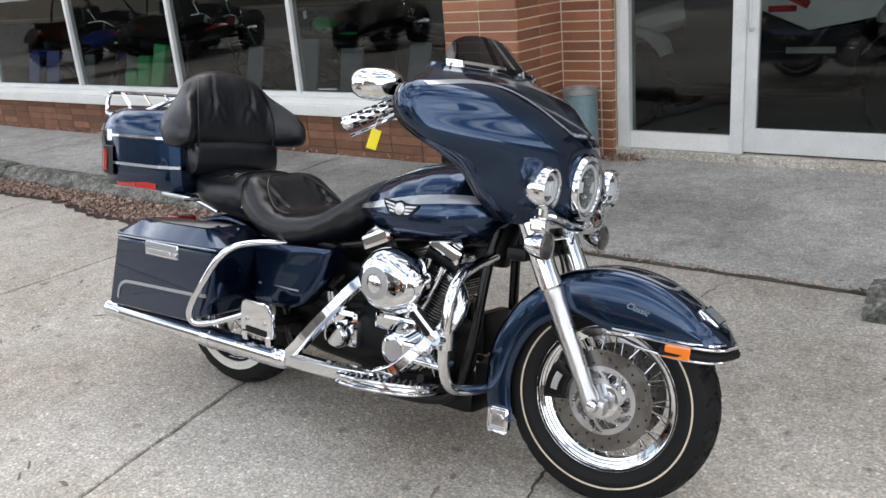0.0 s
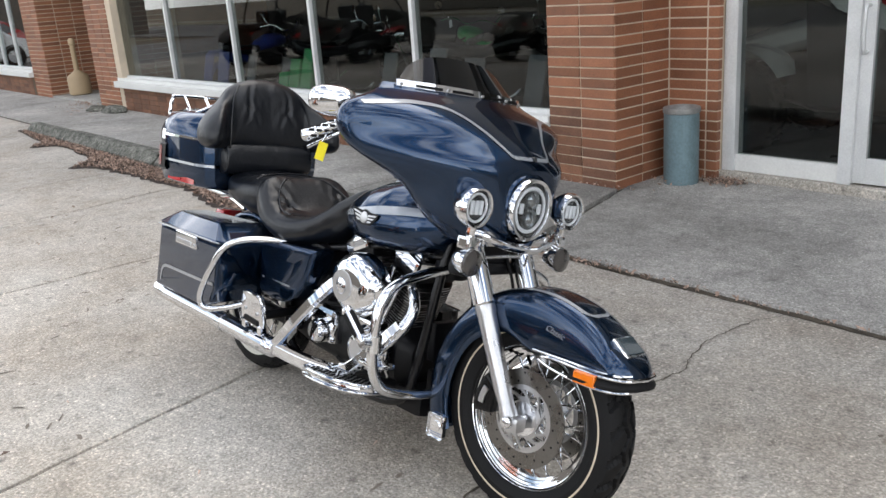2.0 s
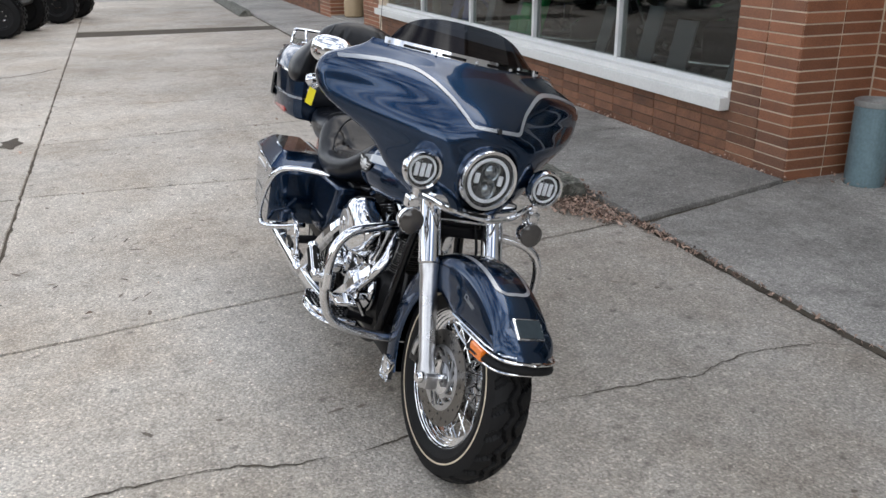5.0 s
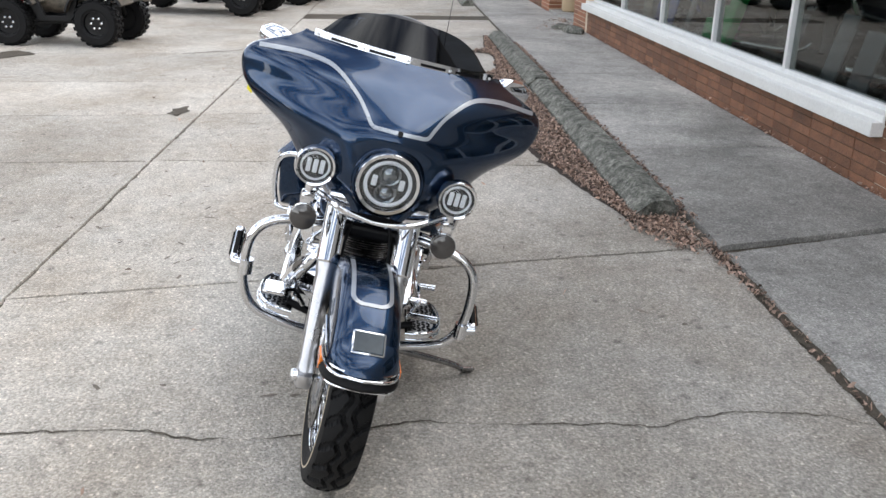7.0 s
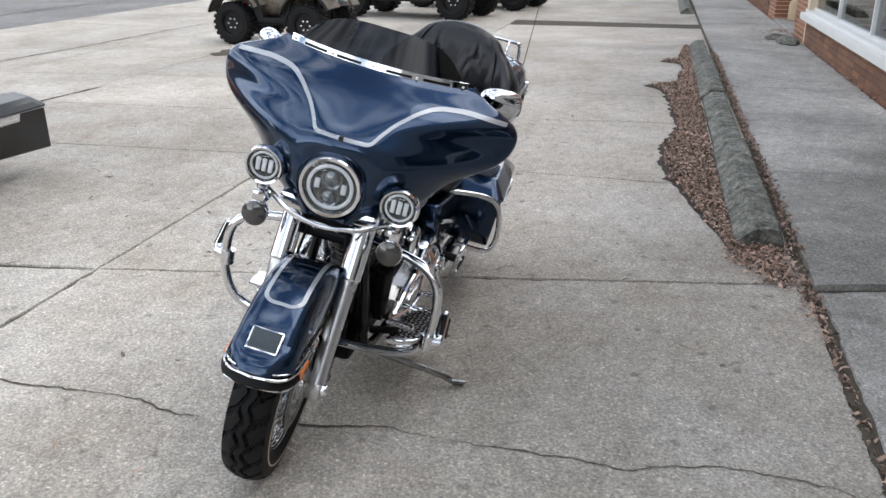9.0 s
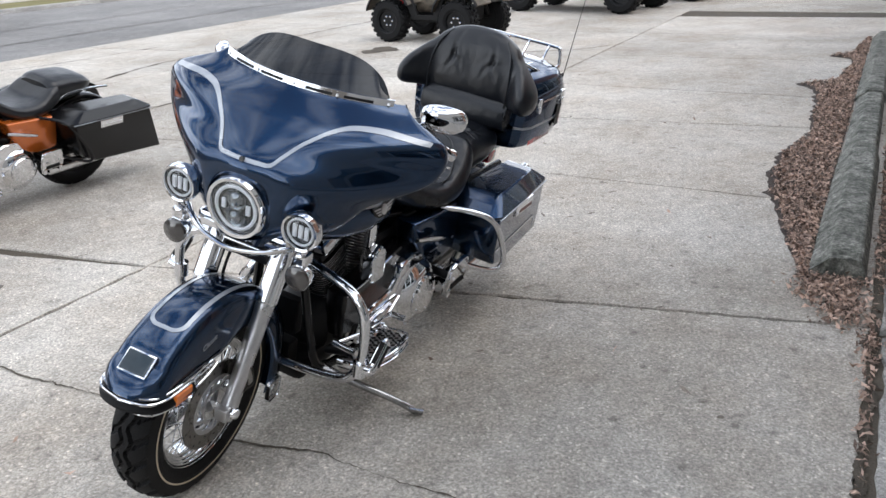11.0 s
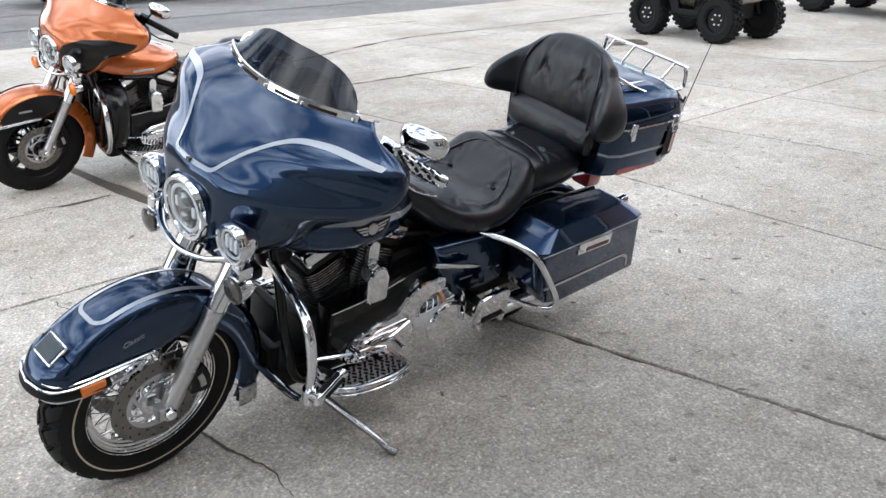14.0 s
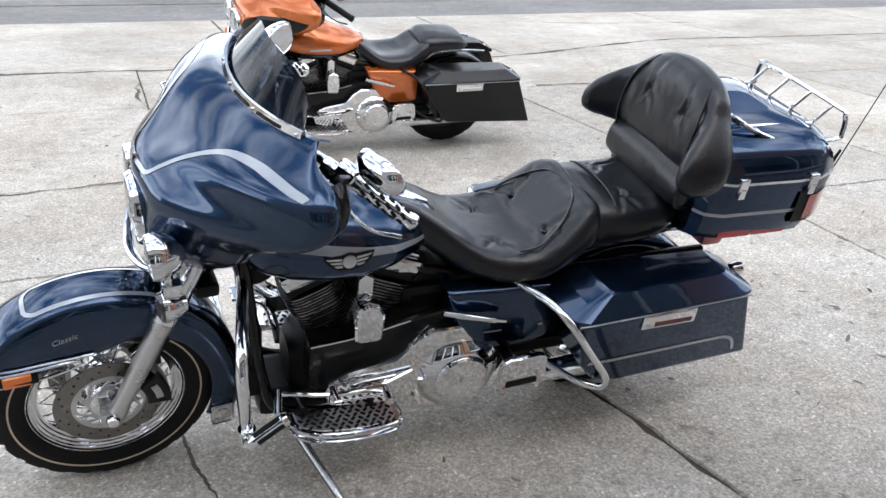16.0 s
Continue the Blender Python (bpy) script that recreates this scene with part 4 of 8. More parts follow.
def fender_rings(lo_fn, hi, half, a0, a1, centre, n=40):
    rings = []
    for i in range(n + 1):
        a = radians(a0 + (a1 - a0) * i / n)
        lo = lo_fn(math.degrees(a))
        top = hi - 0.012 * max(0, (1 - i / 5)) if i < 5 else hi
        ring = []
        for u, v in ((-0.97, 0), (-1, 0.12), (-1, 0.45), (-0.985, 0.68), (-0.92, 0.84), (-0.78, 0.94), (-0.5, 0.99), (0, 1.0), (0.5, 0.99), (0.78, 0.94), (0.92, 0.84), (0.985, 0.68), (1, 0.45), (1, 0.12), (0.97, 0)):
            r = lo + (top - lo) * v
            ring.append((centre[0] + r * math.cos(a), u * half, centre[2] + r * math.sin(a)))
        ring += [(x - 0.006 * math.cos(a), y * 0.955, z - 0.006 * math.sin(a)) for x, y, z in ring[::-1]]
        rings.append(ring)
    return rings


def text_bm(body, size, depth, m):
    cu = bpy.data.curves.new("script", "FONT")
    cu.body, cu.size, cu.extrude, cu.align_x, cu.align_y, cu.shear = body, size, depth, "CENTER", "CENTER", 0.35
    ob = bpy.data.objects.new("script", cu)
    me = bpy.data.meshes.new_from_object(ob)
    bm = bmesh.new()
    bm.from_mesh(me)
    bm.transform(m)
    bpy.data.objects.remove(ob)
    bpy.data.curves.remove(cu)
    bpy.data.meshes.remove(me)
    return bm


def disc_lamp(bike, name, at, S, r, kind):
    """A round lamp that looks forward: cup, bezel, dark inside, halo ring, cells and lens."""
    T = S @ Matrix.Translation(at) @ pose(0, 0, 0, 0, 93, 0)
    cup = lathe([(0.0, -1.15 * r), (0.35 * r, -1.1 * r), (0.72 * r, -0.85 * r), (0.95 * r, -0.4 * r), (1.0 * r, -0.1 * r), (0.99 * r, -0.004)], 40)
    cup.transform(T)
    o = part(name, cup, M_CHROME, bike)
    bz = lathe([(0.98 * r, -0.02), (1.06 * r, -0.008), (1.07 * r, 0.006), (1.0 * r, 0.02), (0.90 * r, 0.018), (0.86 * r, 0.004)], 48, close=True)
    bz.transform(T)
    part("bezel", bz, M_CHROME, o)
    inn = lathe([(0.0, 0.002), (0.88 * r, 0.004), (0.88 * r, 0.001), (0, -0.002)], 40)
    inn.transform(T)
    part("reflector", inn, M_LAMP, o, "black lamp insert")
    halo = lathe([(0.66 * r, 0.006), (0.76 * r, 0.006), (0.77 * r, 0.011), (0.71 * r, 0.014), (0.65 * r, 0.011)], 48, close=True)
    halo.transform(T)
    part("halo_ring", halo, M_HALO, o, "white plastic halo ring")
    if kind == "spot":
        for k in (-1, 0, 1):
            b = box(-0.36 * r, 0.36 * r, (k * 0.34 - 0.12) * r, (k * 0.34 + 0.12) * r, 0.004, 0.012, 0.002, 1, T)
            part("led_cell", b, M_HALO, o, "pale lamp cell")
    else:
        for sx, sy, sr in ((-0.3, 0.0, 0.24), (0.32, 0.0, 0.2)):
            b = lathe([(sr * r, 0.003), (sr * r * 0.95, 0.012), (sr * r * 0.5, 0.02), (0, 0.022)], 24, T @ pose(sx * r, sy * r, 0))
            part("projector", b, M_PROJ, o, "glassy projector lens")
        for sx in (-0.3, 0.32):
            b = lathe([(0.27 * r, 0.004), (0.34 * r, 0.006), (0.36 * r, 0.010), (0.31 * r, 0.009), (0.26 * r, 0.005)], 28, T @ pose(sx * r, 0, 0), close=True)
            part("projector_ring", b, M_PROJ, o)
        for s in (1, -1):
            b = box(-0.2 * r, 0.14 * r, s * 0.44 * r - 0.085 * r, s * 0.44 * r + 0.085 * r, 0.004, 0.012, 0.002, 1, T)
            part("led_cell", b, M_HALO, o, "pale lamp cell")
    ln = lathe([(0.9 * r, 0.014), (0.6 * r, 0.022), (0.3 * r, 0.026), (0.0, 0.027)], 32)
    ln.transform(T)
    part("lens", ln, M_LENSGLASS, o).visible_shadow = False
    return o


def wing_badge(m):
    """A small winged emblem as plain shapes: disc and two feathered wings."""
    pieces = [lathe([(0.019, 0), (0.019, 0.004), (0.014, 0.006), (0, 0.006)], 20, Matrix.Identity(4))]
    for s in (1, -1):
        for i in range(3):
            out = [(s * 0.020, 0.012 - i * 0.010), (s * (0.063 - i * 0.010), 0.017 - i * 0.012), (s * (0.057 - i * 0.011), 0.011 - i * 0.012), (s * 0.020, 0.0055 - i * 0.010)]
            pieces.append(prism(out if s > 0 else out[::-1], 0, 0.0035))
    b = join(*pieces)
    b.transform(m)
    return b


def badge_plate(m):
    """The dark backing of the winged emblem."""
    out = [(0.070, 0.023), (0.064, 0.006), (0.050, -0.010), (0.030, -0.022), (0.0, -0.026)]
    top = [(-0.020, 0.021), (0.0, 0.027), (0.020, 0.021)]
    return prism(out + [(-x, y) for x, y in out[:-1][::-1]] + top, 0, 0.0035, m=m)


STUD = mesh_of("stud", box(-0.0080, 0.0080, -0.0042, 0.0042, 0.008, 0.0135, 0.0015, 1), M_RUBBER)


def touring_bike(m, spec):
    paint, trim = spec["paint"], spec["second"]
    bike = thing("motorcycle", spec["label"], "motorcycle", m, group="parked motorcycles")
    pivot = Matrix.Translation((0.157, 0, 0))
    S = pivot @ Matrix.Rotation(radians(spec["steer"]), 4, RAKE) @ pivot.inverted()
    I = Matrix.Identity(4)

    def P(name, bm, material, parent=bike, label="", steer=False, sharp=0.6):
        if steer:
            bm.transform(S)
        return part(name, bm, material, parent, label, sharp=sharp)

    # wheels
    rimmat = M_CHROME if spec["laced"] else M_BLACK
    wheel_parts(bike, "front_wheel", (0, 0, 0.317), S, spec["laced"], False, (1, -1), rimmat)
    wheel_parts(bike, "rear_wheel", (-1.612, 0, 0.317), I, spec["laced"], spec["laced"], (-1,), rimmat)

    # fork
    P("axle", join(rod((0, -0.15, 0.317), (0, 0.15, 0.317), 0.011), *[lathe([(0.019, 0), (0.019, 0.012), (0.015, 0.019), (0.006, 0.022), (0, 0.022)], 20, along((0, q * 0.136, 0.317), (0, q * 0.2, 0.317))) for q in (1, -1)]), M_CHROME, steer=True)
    for s in (1, -1):
        base = Vector((-0.004, s * 0.113, 0.292))
        leg = lathe([(0.022, -0.012), (0.027, 0.0), (0.027, 0.05), (0.024, 0.07), (0.0265, 0.14), (0.028, 0.26), (0.0285, 0.335), (0.031, 0.345), (0.031, 0.365), (0.027, 0.37)], 24, along(base, base + RAKE))
        f = P("fork_leg", leg, M_SATIN, steer=True)
        up = lathe([(0.031, 0.366), (0.0355, 0.372), (0.0355, 0.55), (0.0355, 0.66)], 24, along(base, base + RAKE))
        P("fork_cover", up, M_CHROME, f, "chrome fork cover", steer=True)
        P("axle_clamp", box(-0.03, 0.03, s * 0.113 - 0.022, s * 0.113 + 0.022, 0.288, 0.332, 0.008), M_SATIN, f, steer=True)
        def kidney(r0, r1, a0, a1):
            arc = [radians(a) for a in np.linspace(a0, a1, 9)]
            return [(r1 * math.cos(a), 0.317 + r1 * math.sin(a)) for a in arc] + [(r0 * math.cos(a), 0.317 + r0 * math.sin(a)) for a in arc[::-1]]

        c = P("brake_caliper", prism(kidney(0.100, 0.168, 142, 186), s * 0.076 - 0.03, s * 0.076 + 0.03, 0.012, PR, segs=3), M_BLACK, label="black brake caliper", steer=True)
        P("caliper_insert", prism(kidney(0.126, 0.146, 152, 174), s * 0.108 - 0.003, s * 0.108 + 0.003, 0.002, PR), M_SATIN, c, steer=True)
    for s in (1, -1):
        P("brake_line", tube([(-0.11, s * 0.085, 0.43), (-0.19, s * 0.08, 0.55), (-0.22, s * 0.07, 0.68), (-0.27, s * 0.05, 0.80)], 0.005, 8), M_RUBBER, steer=True)
    P("lower_triple_clamp", join(box(-0.31, -0.245, -0.14, 0.14, 0.69, 0.73, 0.012), box(-0.30, -0.25, -0.085, 0.085, 0.725, 0.83, 0.01)), M_ENGINE, steer=True)
    P("yoke_rod", rod((-0.215, -0.10, 0.757), (-0.215, 0.10, 0.757), 0.006), M_CHROME, steer=True)

    # front fender
    def low_edge(a):
        if a < 88:
            return 0.214 / math.sin(radians(a))
        return lerp_list(a, [88, 96, 112, 140, 175, 206], [0.214, 0.222, 0.262, 0.285, 0.292, 0.295])

    fen = P("front_fender", loft(fender_rings(low_edge, 0.382, 0.093, 38, 204, (0, 0, 0.317), 56)), paint, steer=True, label=spec["fender_label"], sharp=0.9)

    def fender_pt(a, u, lift=0.0015):
        a = radians(a)
        v = lerp_list(abs(u), [0, 0.5, 0.78, 0.92, 0.985, 1], [1, 0.99, 0.94, 0.84, 0.68, 0.45])
        lo = low_edge(math.degrees(a))
        r = lo + (0.382 - lo) * v + lift
        return (r * math.cos(a), u * 0.093, 0.317 + r * math.sin(a))

    def fender_ribbon(line):
        bm = bmesh.new()
        prev = None
        for (a, u), d in line:
            row = [bm.verts.new(fender_pt(a + d[0] * o, u + d[1] * o)) for o in (-1, 0, 1)]
            if prev:
                for i in range(2):
                    bm.faces.new((prev[i], row[i], row[i + 1], prev[i + 1]))
            prev = row
        return bm

    if spec["classic"]:
        line = [((122 - 53 * k / 20, -0.58), (0, 0.066)) for k in range(21)]
        for k in range(1, 11):
            t = k / 10 * math.pi / 2
            line.append(((69 - 5.0 * math.sin(t), -0.58 + 0.36 * (1 - math.cos(t))), (0.92 * math.sin(t), 0.066 * math.cos(t))))
        line += [((64, -0.22 + 0.22 * k / 4), (0.92, 0)) for k in range(1, 5)]
        full = line + [((a, -u), (d0, -d1)) for (a, u), (d0, d1) in line[::-1][1:]]
        P("stripe", fender_ribbon(full), M_SILVER, fen, "silver border stripe", steer=True, sharp=3)
        for s in (1, -1):
            P("trim", tube([(0.02, s * 0.096, 0.535), (0.14, s * 0.097, 0.533), (0.23, s * 0.096, 0.531), (0.295, s * 0.083, 0.532), (0.32, s * 0.05, 0.534)], 0.004, 8), M_CHROME, fen, "chrome edge trim", steer=True)
            P("trim", tube([(0.045, s * 0.098, 0.512), (0.10, s * 0.102, 0.498), (0.19, s * 0.103, 0.487), (0.275, s * 0.097, 0.486), (0.32, s * 0.07, 0.490), (0.338, 0, 0.494)], 0.0042, 8), M_CHROME, fen, "chrome edge trim", steer=True)
            P("trim", tube([(0.055, s * 0.098, 0.522), (0.10, s * 0.103, 0.528), (0.19, s * 0.104, 0.524), (0.275, s * 0.098, 0.522), (0.322, s * 0.07, 0.523), (0.341, 0, 0.524)], 0.0042, 8), M_CHROME, fen, "chrome edge trim", steer=True)
            P("marker_light", box(0.175, 0.245, s * 0.106 - 0.007, s * 0.106 + 0.007, 0.486, 0.521, 0.005), M_AMBER, fen, "amber side marker", steer=True)
            P("skirt_badge", join(box(-0.345, -0.275, s * 0.096 - 0.004, s * 0.096 + 0.004, 0.155, 0.235, 0.012), rod((-0.31, s * 0.098, 0.195), (-0.31, s * 0.104, 0.195), 0.018, segs=18), *[box(-0.335, -0.285, s * 0.1 - 0.003, s * 0.1 + 0.003, z, z + 0.004) for z in (0.163, 0.17, 0.22, 0.227)]), M_CHROME, fen, "chrome skirt badge", steer=True)
            ws = Matrix.Translation((0.085, s * 0.0945, 0.60)) @ (pose(0, 0, 0, 90, 0, 180) if s > 0 else pose(0, 0, 0, 90)) @ pose(0, 0, 0, 0, 0, 12 if s > 0 else -14)
            P("script", text_bm("Classic", 0.024, 0.001, ws), M_SILVER, fen, "silver script reading Classic", steer=True)
        bump = tube([(0.16, -0.103, 0.503), (0.24, -0.1, 0.503), (0.295, -0.085, 0.504), (0.326, -0.05, 0.507), (0.337, 0, 0.508), (0.326, 0.05, 0.507), (0.295, 0.085, 0.504), (0.24, 0.1, 0.503), (0.16, 0.103, 0.503)], 0.0155, 8, flat=0.5)
        P("bumper", bump, M_RUBBER, fen, "black rubber bumper strip", steer=True)
        nose = []
        for k in range(11):
            t, row = k / 10, []
            for u in np.linspace(-1, 1, 29):
                a = Vector(fender_pt(47, u, 0.001))
                c = Vector((0.333 - 0.060 * abs(u) ** 2.8, 0.099 * u, 0.529))
                mid = Vector(((a.x + c.x) / 2 + 0.022, 0.097 * u, a.z * 0.55 + c.z * 0.45 + 0.004))
                row.append(tuple(a * (1 - t) ** 2 + mid * 2 * t * (1 - t) + c * t * t))
            nose.append(row)
        tl = P("tip_light", box(0.240, 0.309, -0.046, 0.046, 0.566, 0.598, 0.006, 2, Matrix.Translation((0.264, 0, 0.590)) @ pose(0, 0, 0, 0, 38) @ Matrix.Translation((-0.275, 0, -0.585))), M_CHROME, fen, "chrome tip lamp housing", steer=True)
        P("tip_lens", box(0.2455, 0.3035, -0.0405, 0.0405, 0.590, 0.6015, 0.003, 2, Matrix.Translation((0.264, 0, 0.590)) @ pose(0, 0, 0, 0, 38) @ Matrix.Translation((-0.275, 0, -0.585))), M_TIPLENS, tl, "grey-blue lamp lens", steer=True)
        P("nose", loft(nose, closed=False), paint, fen, steer=True, sharp=2)
    else:
        # two-tone side panel and chrome skirt strip
        for s in (1, -1):
            rows = []
            for a in np.linspace(44, 118, 22):
                ar = radians(a)
                lo, hi2 = low_edge(a) + 0.004, lerp_list(a, [44, 60, 118], [0.345, 0.368, 0.368])
                rows.append([(r * math.cos(ar), s * (0.0945 if i < 2 else 0.0935), 0.317 + r * math.sin(ar)) for i, r in enumerate((lo, (lo + hi2) / 2, hi2))])
            P("panel", loft(rows, closed=False), trim, fen, "black side panel", steer=True)
            P("trim", tube([(0.0, s * 0.097, 0.536), (0.14, s * 0.099, 0.533), (0.26, s * 0.095, 0.53), (0.325, s * 0.05, 0.533), (0.335, 0, 0.533)], 0.008, 8), M_CHROME, fen, "chrome edge trim", steer=True)
            P("script", box(0.05, 0.13, s * 0.096 - 0.001, s * 0.096 + 0.001, 0.595, 0.607), M_SILVER, fen, "pale script bar", steer=True)

    # fairing
    skin = fairing_bm()
    fa = P("fairing", skin, paint, label=spec["fairing_label"], steer=True, sharp=0.9)
    P("inner_fairing", fairing_bm(-0.026, -0.03, 1.18), M_BLACK, fa, "black inner fairing", steer=True, sharp=0.9)
    P("dash_panel", box(-0.50, -0.43, -0.25, 0.25, 0.95, 1.16, 0.03, 3), M_BLACK, fa, "black dash panel", steer=True)
    if spec["classic"]:
        half = list(zip(SHOULDER_Y, SHOULDER_Z))[:-1]
        P("stripe", ribbon([(-y, z) for y, z in half[:0:-1]] + half, 0.0105, 0.0025, fair_x), M_SILVER, fa, "silver pinstripe", steer=True, sharp=3)
        P("emblem", rod((-0.150, 0, 1.064), (-0.138, 0, 1.066), 0.008, segs=16), M_LAMP, fa, "small dark round emblem", steer=True)
    else:
        low = []
        for z in np.linspace(0.815, 1.09, 20):
            w = soft_interp(z, FZ, FW)
            for_row = []
            for s in (1,):
                for q in np.linspace(lerp_list(z, [0.9, 1.0, 1.06, 1.09], [0.30, 0.34, 0.48, 0.72]), 0.985, 12):
                    y = w * q
                    for_row.append((fair_x(y, z) + 0.003, y, z))
            low.append(for_row)
        b = loft(low, closed=False)
        P("lower_panel", mirrored(b), trim, fa, "black lower wing", steer=True)
        P("lower_panel", b, trim, fa, "black lower wing", steer=True)
    hood = lathe([(0.112, -0.09), (0.116, -0.04), (0.114, 0.0), (0.106, 0.012), (0.10, 0.0)], 48, Matrix.Translation((-0.152, 0, 0.915)) @ pose(0, 0, 0, 0, 93, 0))
    P("headlight_hood", hood, paint, fa, steer=True)
    disc_lamp(bike, "headlight", (-0.142, 0, 0.915), S, 0.093, "head")
    for s in (1, -1):
        disc_lamp(bike, "spot_lamp", (-0.146 if s > 0 else -0.166, s * 0.214, 0.913), S, 0.057, "spot")
        P("lamp_post", join(tube([(-0.165, s * 0.215, 0.86), (-0.17, s * 0.212, 0.825), (-0.185, s * 0.195, 0.80)], 0.014, 10), box(-0.20, -0.15, s * 0.215 - 0.02, s * 0.215 + 0.02, 0.79, 0.83, 0.01)), M_CHROME, steer=True)
        sig = lathe([(0.0, -0.05), (0.022, -0.045), (0.036, -0.02), (0.040, 0.0), (0.041, 0.012)], 28, S @ Matrix.Translation((-0.162, s * 0.216, 0.755)) @ pose(0, 0, 0, 0, 92))
        sg = part("turn_signal", sig, M_CHROME, bike)
        part("lens", lathe([(0.040, 0.01), (0.038, 0.02), (0.02, 0.028), (0, 0.03)], 28, S @ Matrix.Translation((-0.162, s * 0.216, 0.755)) @ pose(0, 0, 0, 0, 92)), M_SMOKE if spec["classic"] else M_AMBER, sg, "smoked lens" if spec["classic"] else "amber lens")
        P("signal_stem", rod((-0.18, s * 0.21, 0.775), (-0.19, s * 0.20, 0.81), 0.011), M_CHROME, steer=True)
    bar = tube([(-0.19, -0.205, 0.835), (-0.155, -0.165, 0.828), (-0.125, -0.10, 0.805), (-0.11, 0, 0.792), (-0.125, 0.10, 0.805), (-0.155, 0.165, 0.828), (-0.19, 0.205, 0.835)], 0.015, 10, flat=0.6)
    P("nacelle_bar", join(bar, box(-0.225, -0.17, -0.155, 0.155, 0.795, 0.845, 0.012)), M_CHROME, steer=True)

    # windshield and its chrome strip
    ws_rows = []
    top_h, lay_back = spec["shield"]
    for v in np.linspace(0, 1, 12):
        row = []
        for u in np.linspace(-1, 1, 33):
            y = u * (0.30 - 0.035 * v)
            rise = top_h * (1 - abs(u) ** 3.2) ** 0.7
            z = 1.238 + v * rise
            x = fair_x(u * 0.295, 1.238) - 0.004 - v * rise * lay_back
            row.append((x, y, z))
        ws_rows.append(row)
    outer = loft(ws_rows, closed=False)
    P("windshield", outer, M_SHIELD, label="dark smoked low windshield", steer=True)
    strip = bmesh.new()
    prev = None
    for u in np.linspace(-0.97, 0.97, 45):
        y = u * 0.30
        x = fair_x(min(0.295, abs(y)), 1.236)
        row = [strip.verts.new(q) for q in ((x + 0.002, y, 1.222), (x + 0.007, y, 1.226), (x + 0.001, y, 1.252), (x - 0.006, y, 1.252))]
        if prev:
            for i in range(3):
                strip.faces.new((prev[i], row[i], row[i + 1], prev[i + 1]))
        prev = row
    st = P("windshield_strip", strip, M_CHROME, label="slotted chrome strip with bolts", steer=True)
    for u in (-0.66, -0.27, 0.27, 0.66):
        sl = []
        for k in range(9):
            y = (u + (k - 4) * 0.034) * 0.30
            x = fair_x(abs(y), 1.236) + 0.0058
            sl.append([(x + 0.0014, y, 1.2350), (x - 0.0006, y, 1.2428)])
        P("slot", loft(sl, closed=False), M_ENGINE, st, steer=True)
    for u in (-0.93, -0.46, 0, 0.46, 0.93):
        y = u * 0.30
        x = fair_x(abs(y), 1.236)
        P("bolt", rod((x, y, 1.238), (x + 0.0085, y, 1.2395), 0.0042, segs=10), M_SATIN, st, steer=True)

    # handlebar, grips, levers, mirrors
    P("handlebar", tube([(-0.58, -0.315, 1.125), (-0.52, -0.2, 1.14), (-0.44, -0.08, 1.08), (-0.44, 0.08, 1.08), (-0.52, 0.2, 1.14), (-0.58, 0.315, 1.125)], 0.0135, 12), M_CHROME, steer=True)
    for s in (1, -1):
        g0, g1 = Vector((-0.592, s * 0.325, 1.122)), Vector((-0.712, s * 0.425, 1.048))
        if not spec["classic"]:
            g0, g1 = g0 + Vector((0, 0, 0.04)), g1 + Vector((0, s * 0.03, 0.05))
        gm = along(g0, g1)
        n = (g1 - g0).length
        grip = P("grip", lathe([(0.017, -0.02), (0.020, 0.0), (0.019, 0.02), (0.0185, n - 0.02), (0.021, n - 0.012), (0.020, n), (0.012, n + 0.006)], 24, gm), M_CHROME if spec["classic"] else M_RUBBER, label="chrome grip with rubber insets" if spec["classic"] else "", steer=True)
        if spec["classic"]:
            pads = []
            for i in range(6):
                for k in range(6):
                    a = 2 * math.pi * (k + 0.5 * (i % 2)) / 6
                    pads.append(box(-0.0045, 0.0045, -0.003, 0.002, -0.009, 0.009, 0.002, 1, gm @ pose(0.0185 * math.cos(a), 0.0185 * math.sin(a), 0.03 + i * 0.022, 0, 0, math.degrees(a) + 90) @ pose(0, 0, 0, 0, 25)))
            tagged(P("grip_inset", join(*pads), M_RUBBER, grip, "black rubber insets", steer=True), kind="stuff")
        hs = P("switch_housing", join(box(-0.024, 0.024, -0.03, 0.03, -0.045, 0.01, 0.012, 2, gm @ Matrix.Translation((0, 0, -0.01))), box(-0.018, 0.018, -0.03, 0.01, -0.09, -0.04, 0.01, 2, gm)), M_CHROME if spec["classic"] else M_BLACK, steer=True)
        P("lever", tube([g0 + Vector((0.03, s * -0.01, -0.015)), g0 + Vector((0.035, s * 0.05, -0.035)), g0 + Vector((-0.005, s * 0.10, -0.07)), g1 + Vector((0.035, s * 0.004, -0.03))], [0.009, 0.008, 0.006, 0.008], 10, flat=0.7), M_CHROME if spec["classic"] else M_BLACK, steer=True)
        mc = Vector((-0.622, s * 0.40, 1.19 if s > 0 else 1.165)) + (Vector((0, 0, 0.06)) if not spec["classic"] else Vector())
        stem = P("mirror_stem", tube([g0 + Vector((0.0, 0, 0.02)), (g0 + mc) / 2 + Vector((0.01, 0, 0.02)), mc + Vector((0.0, -s * 0.03, -0.03))], 0.007, 10), M_CHROME, steer=True)
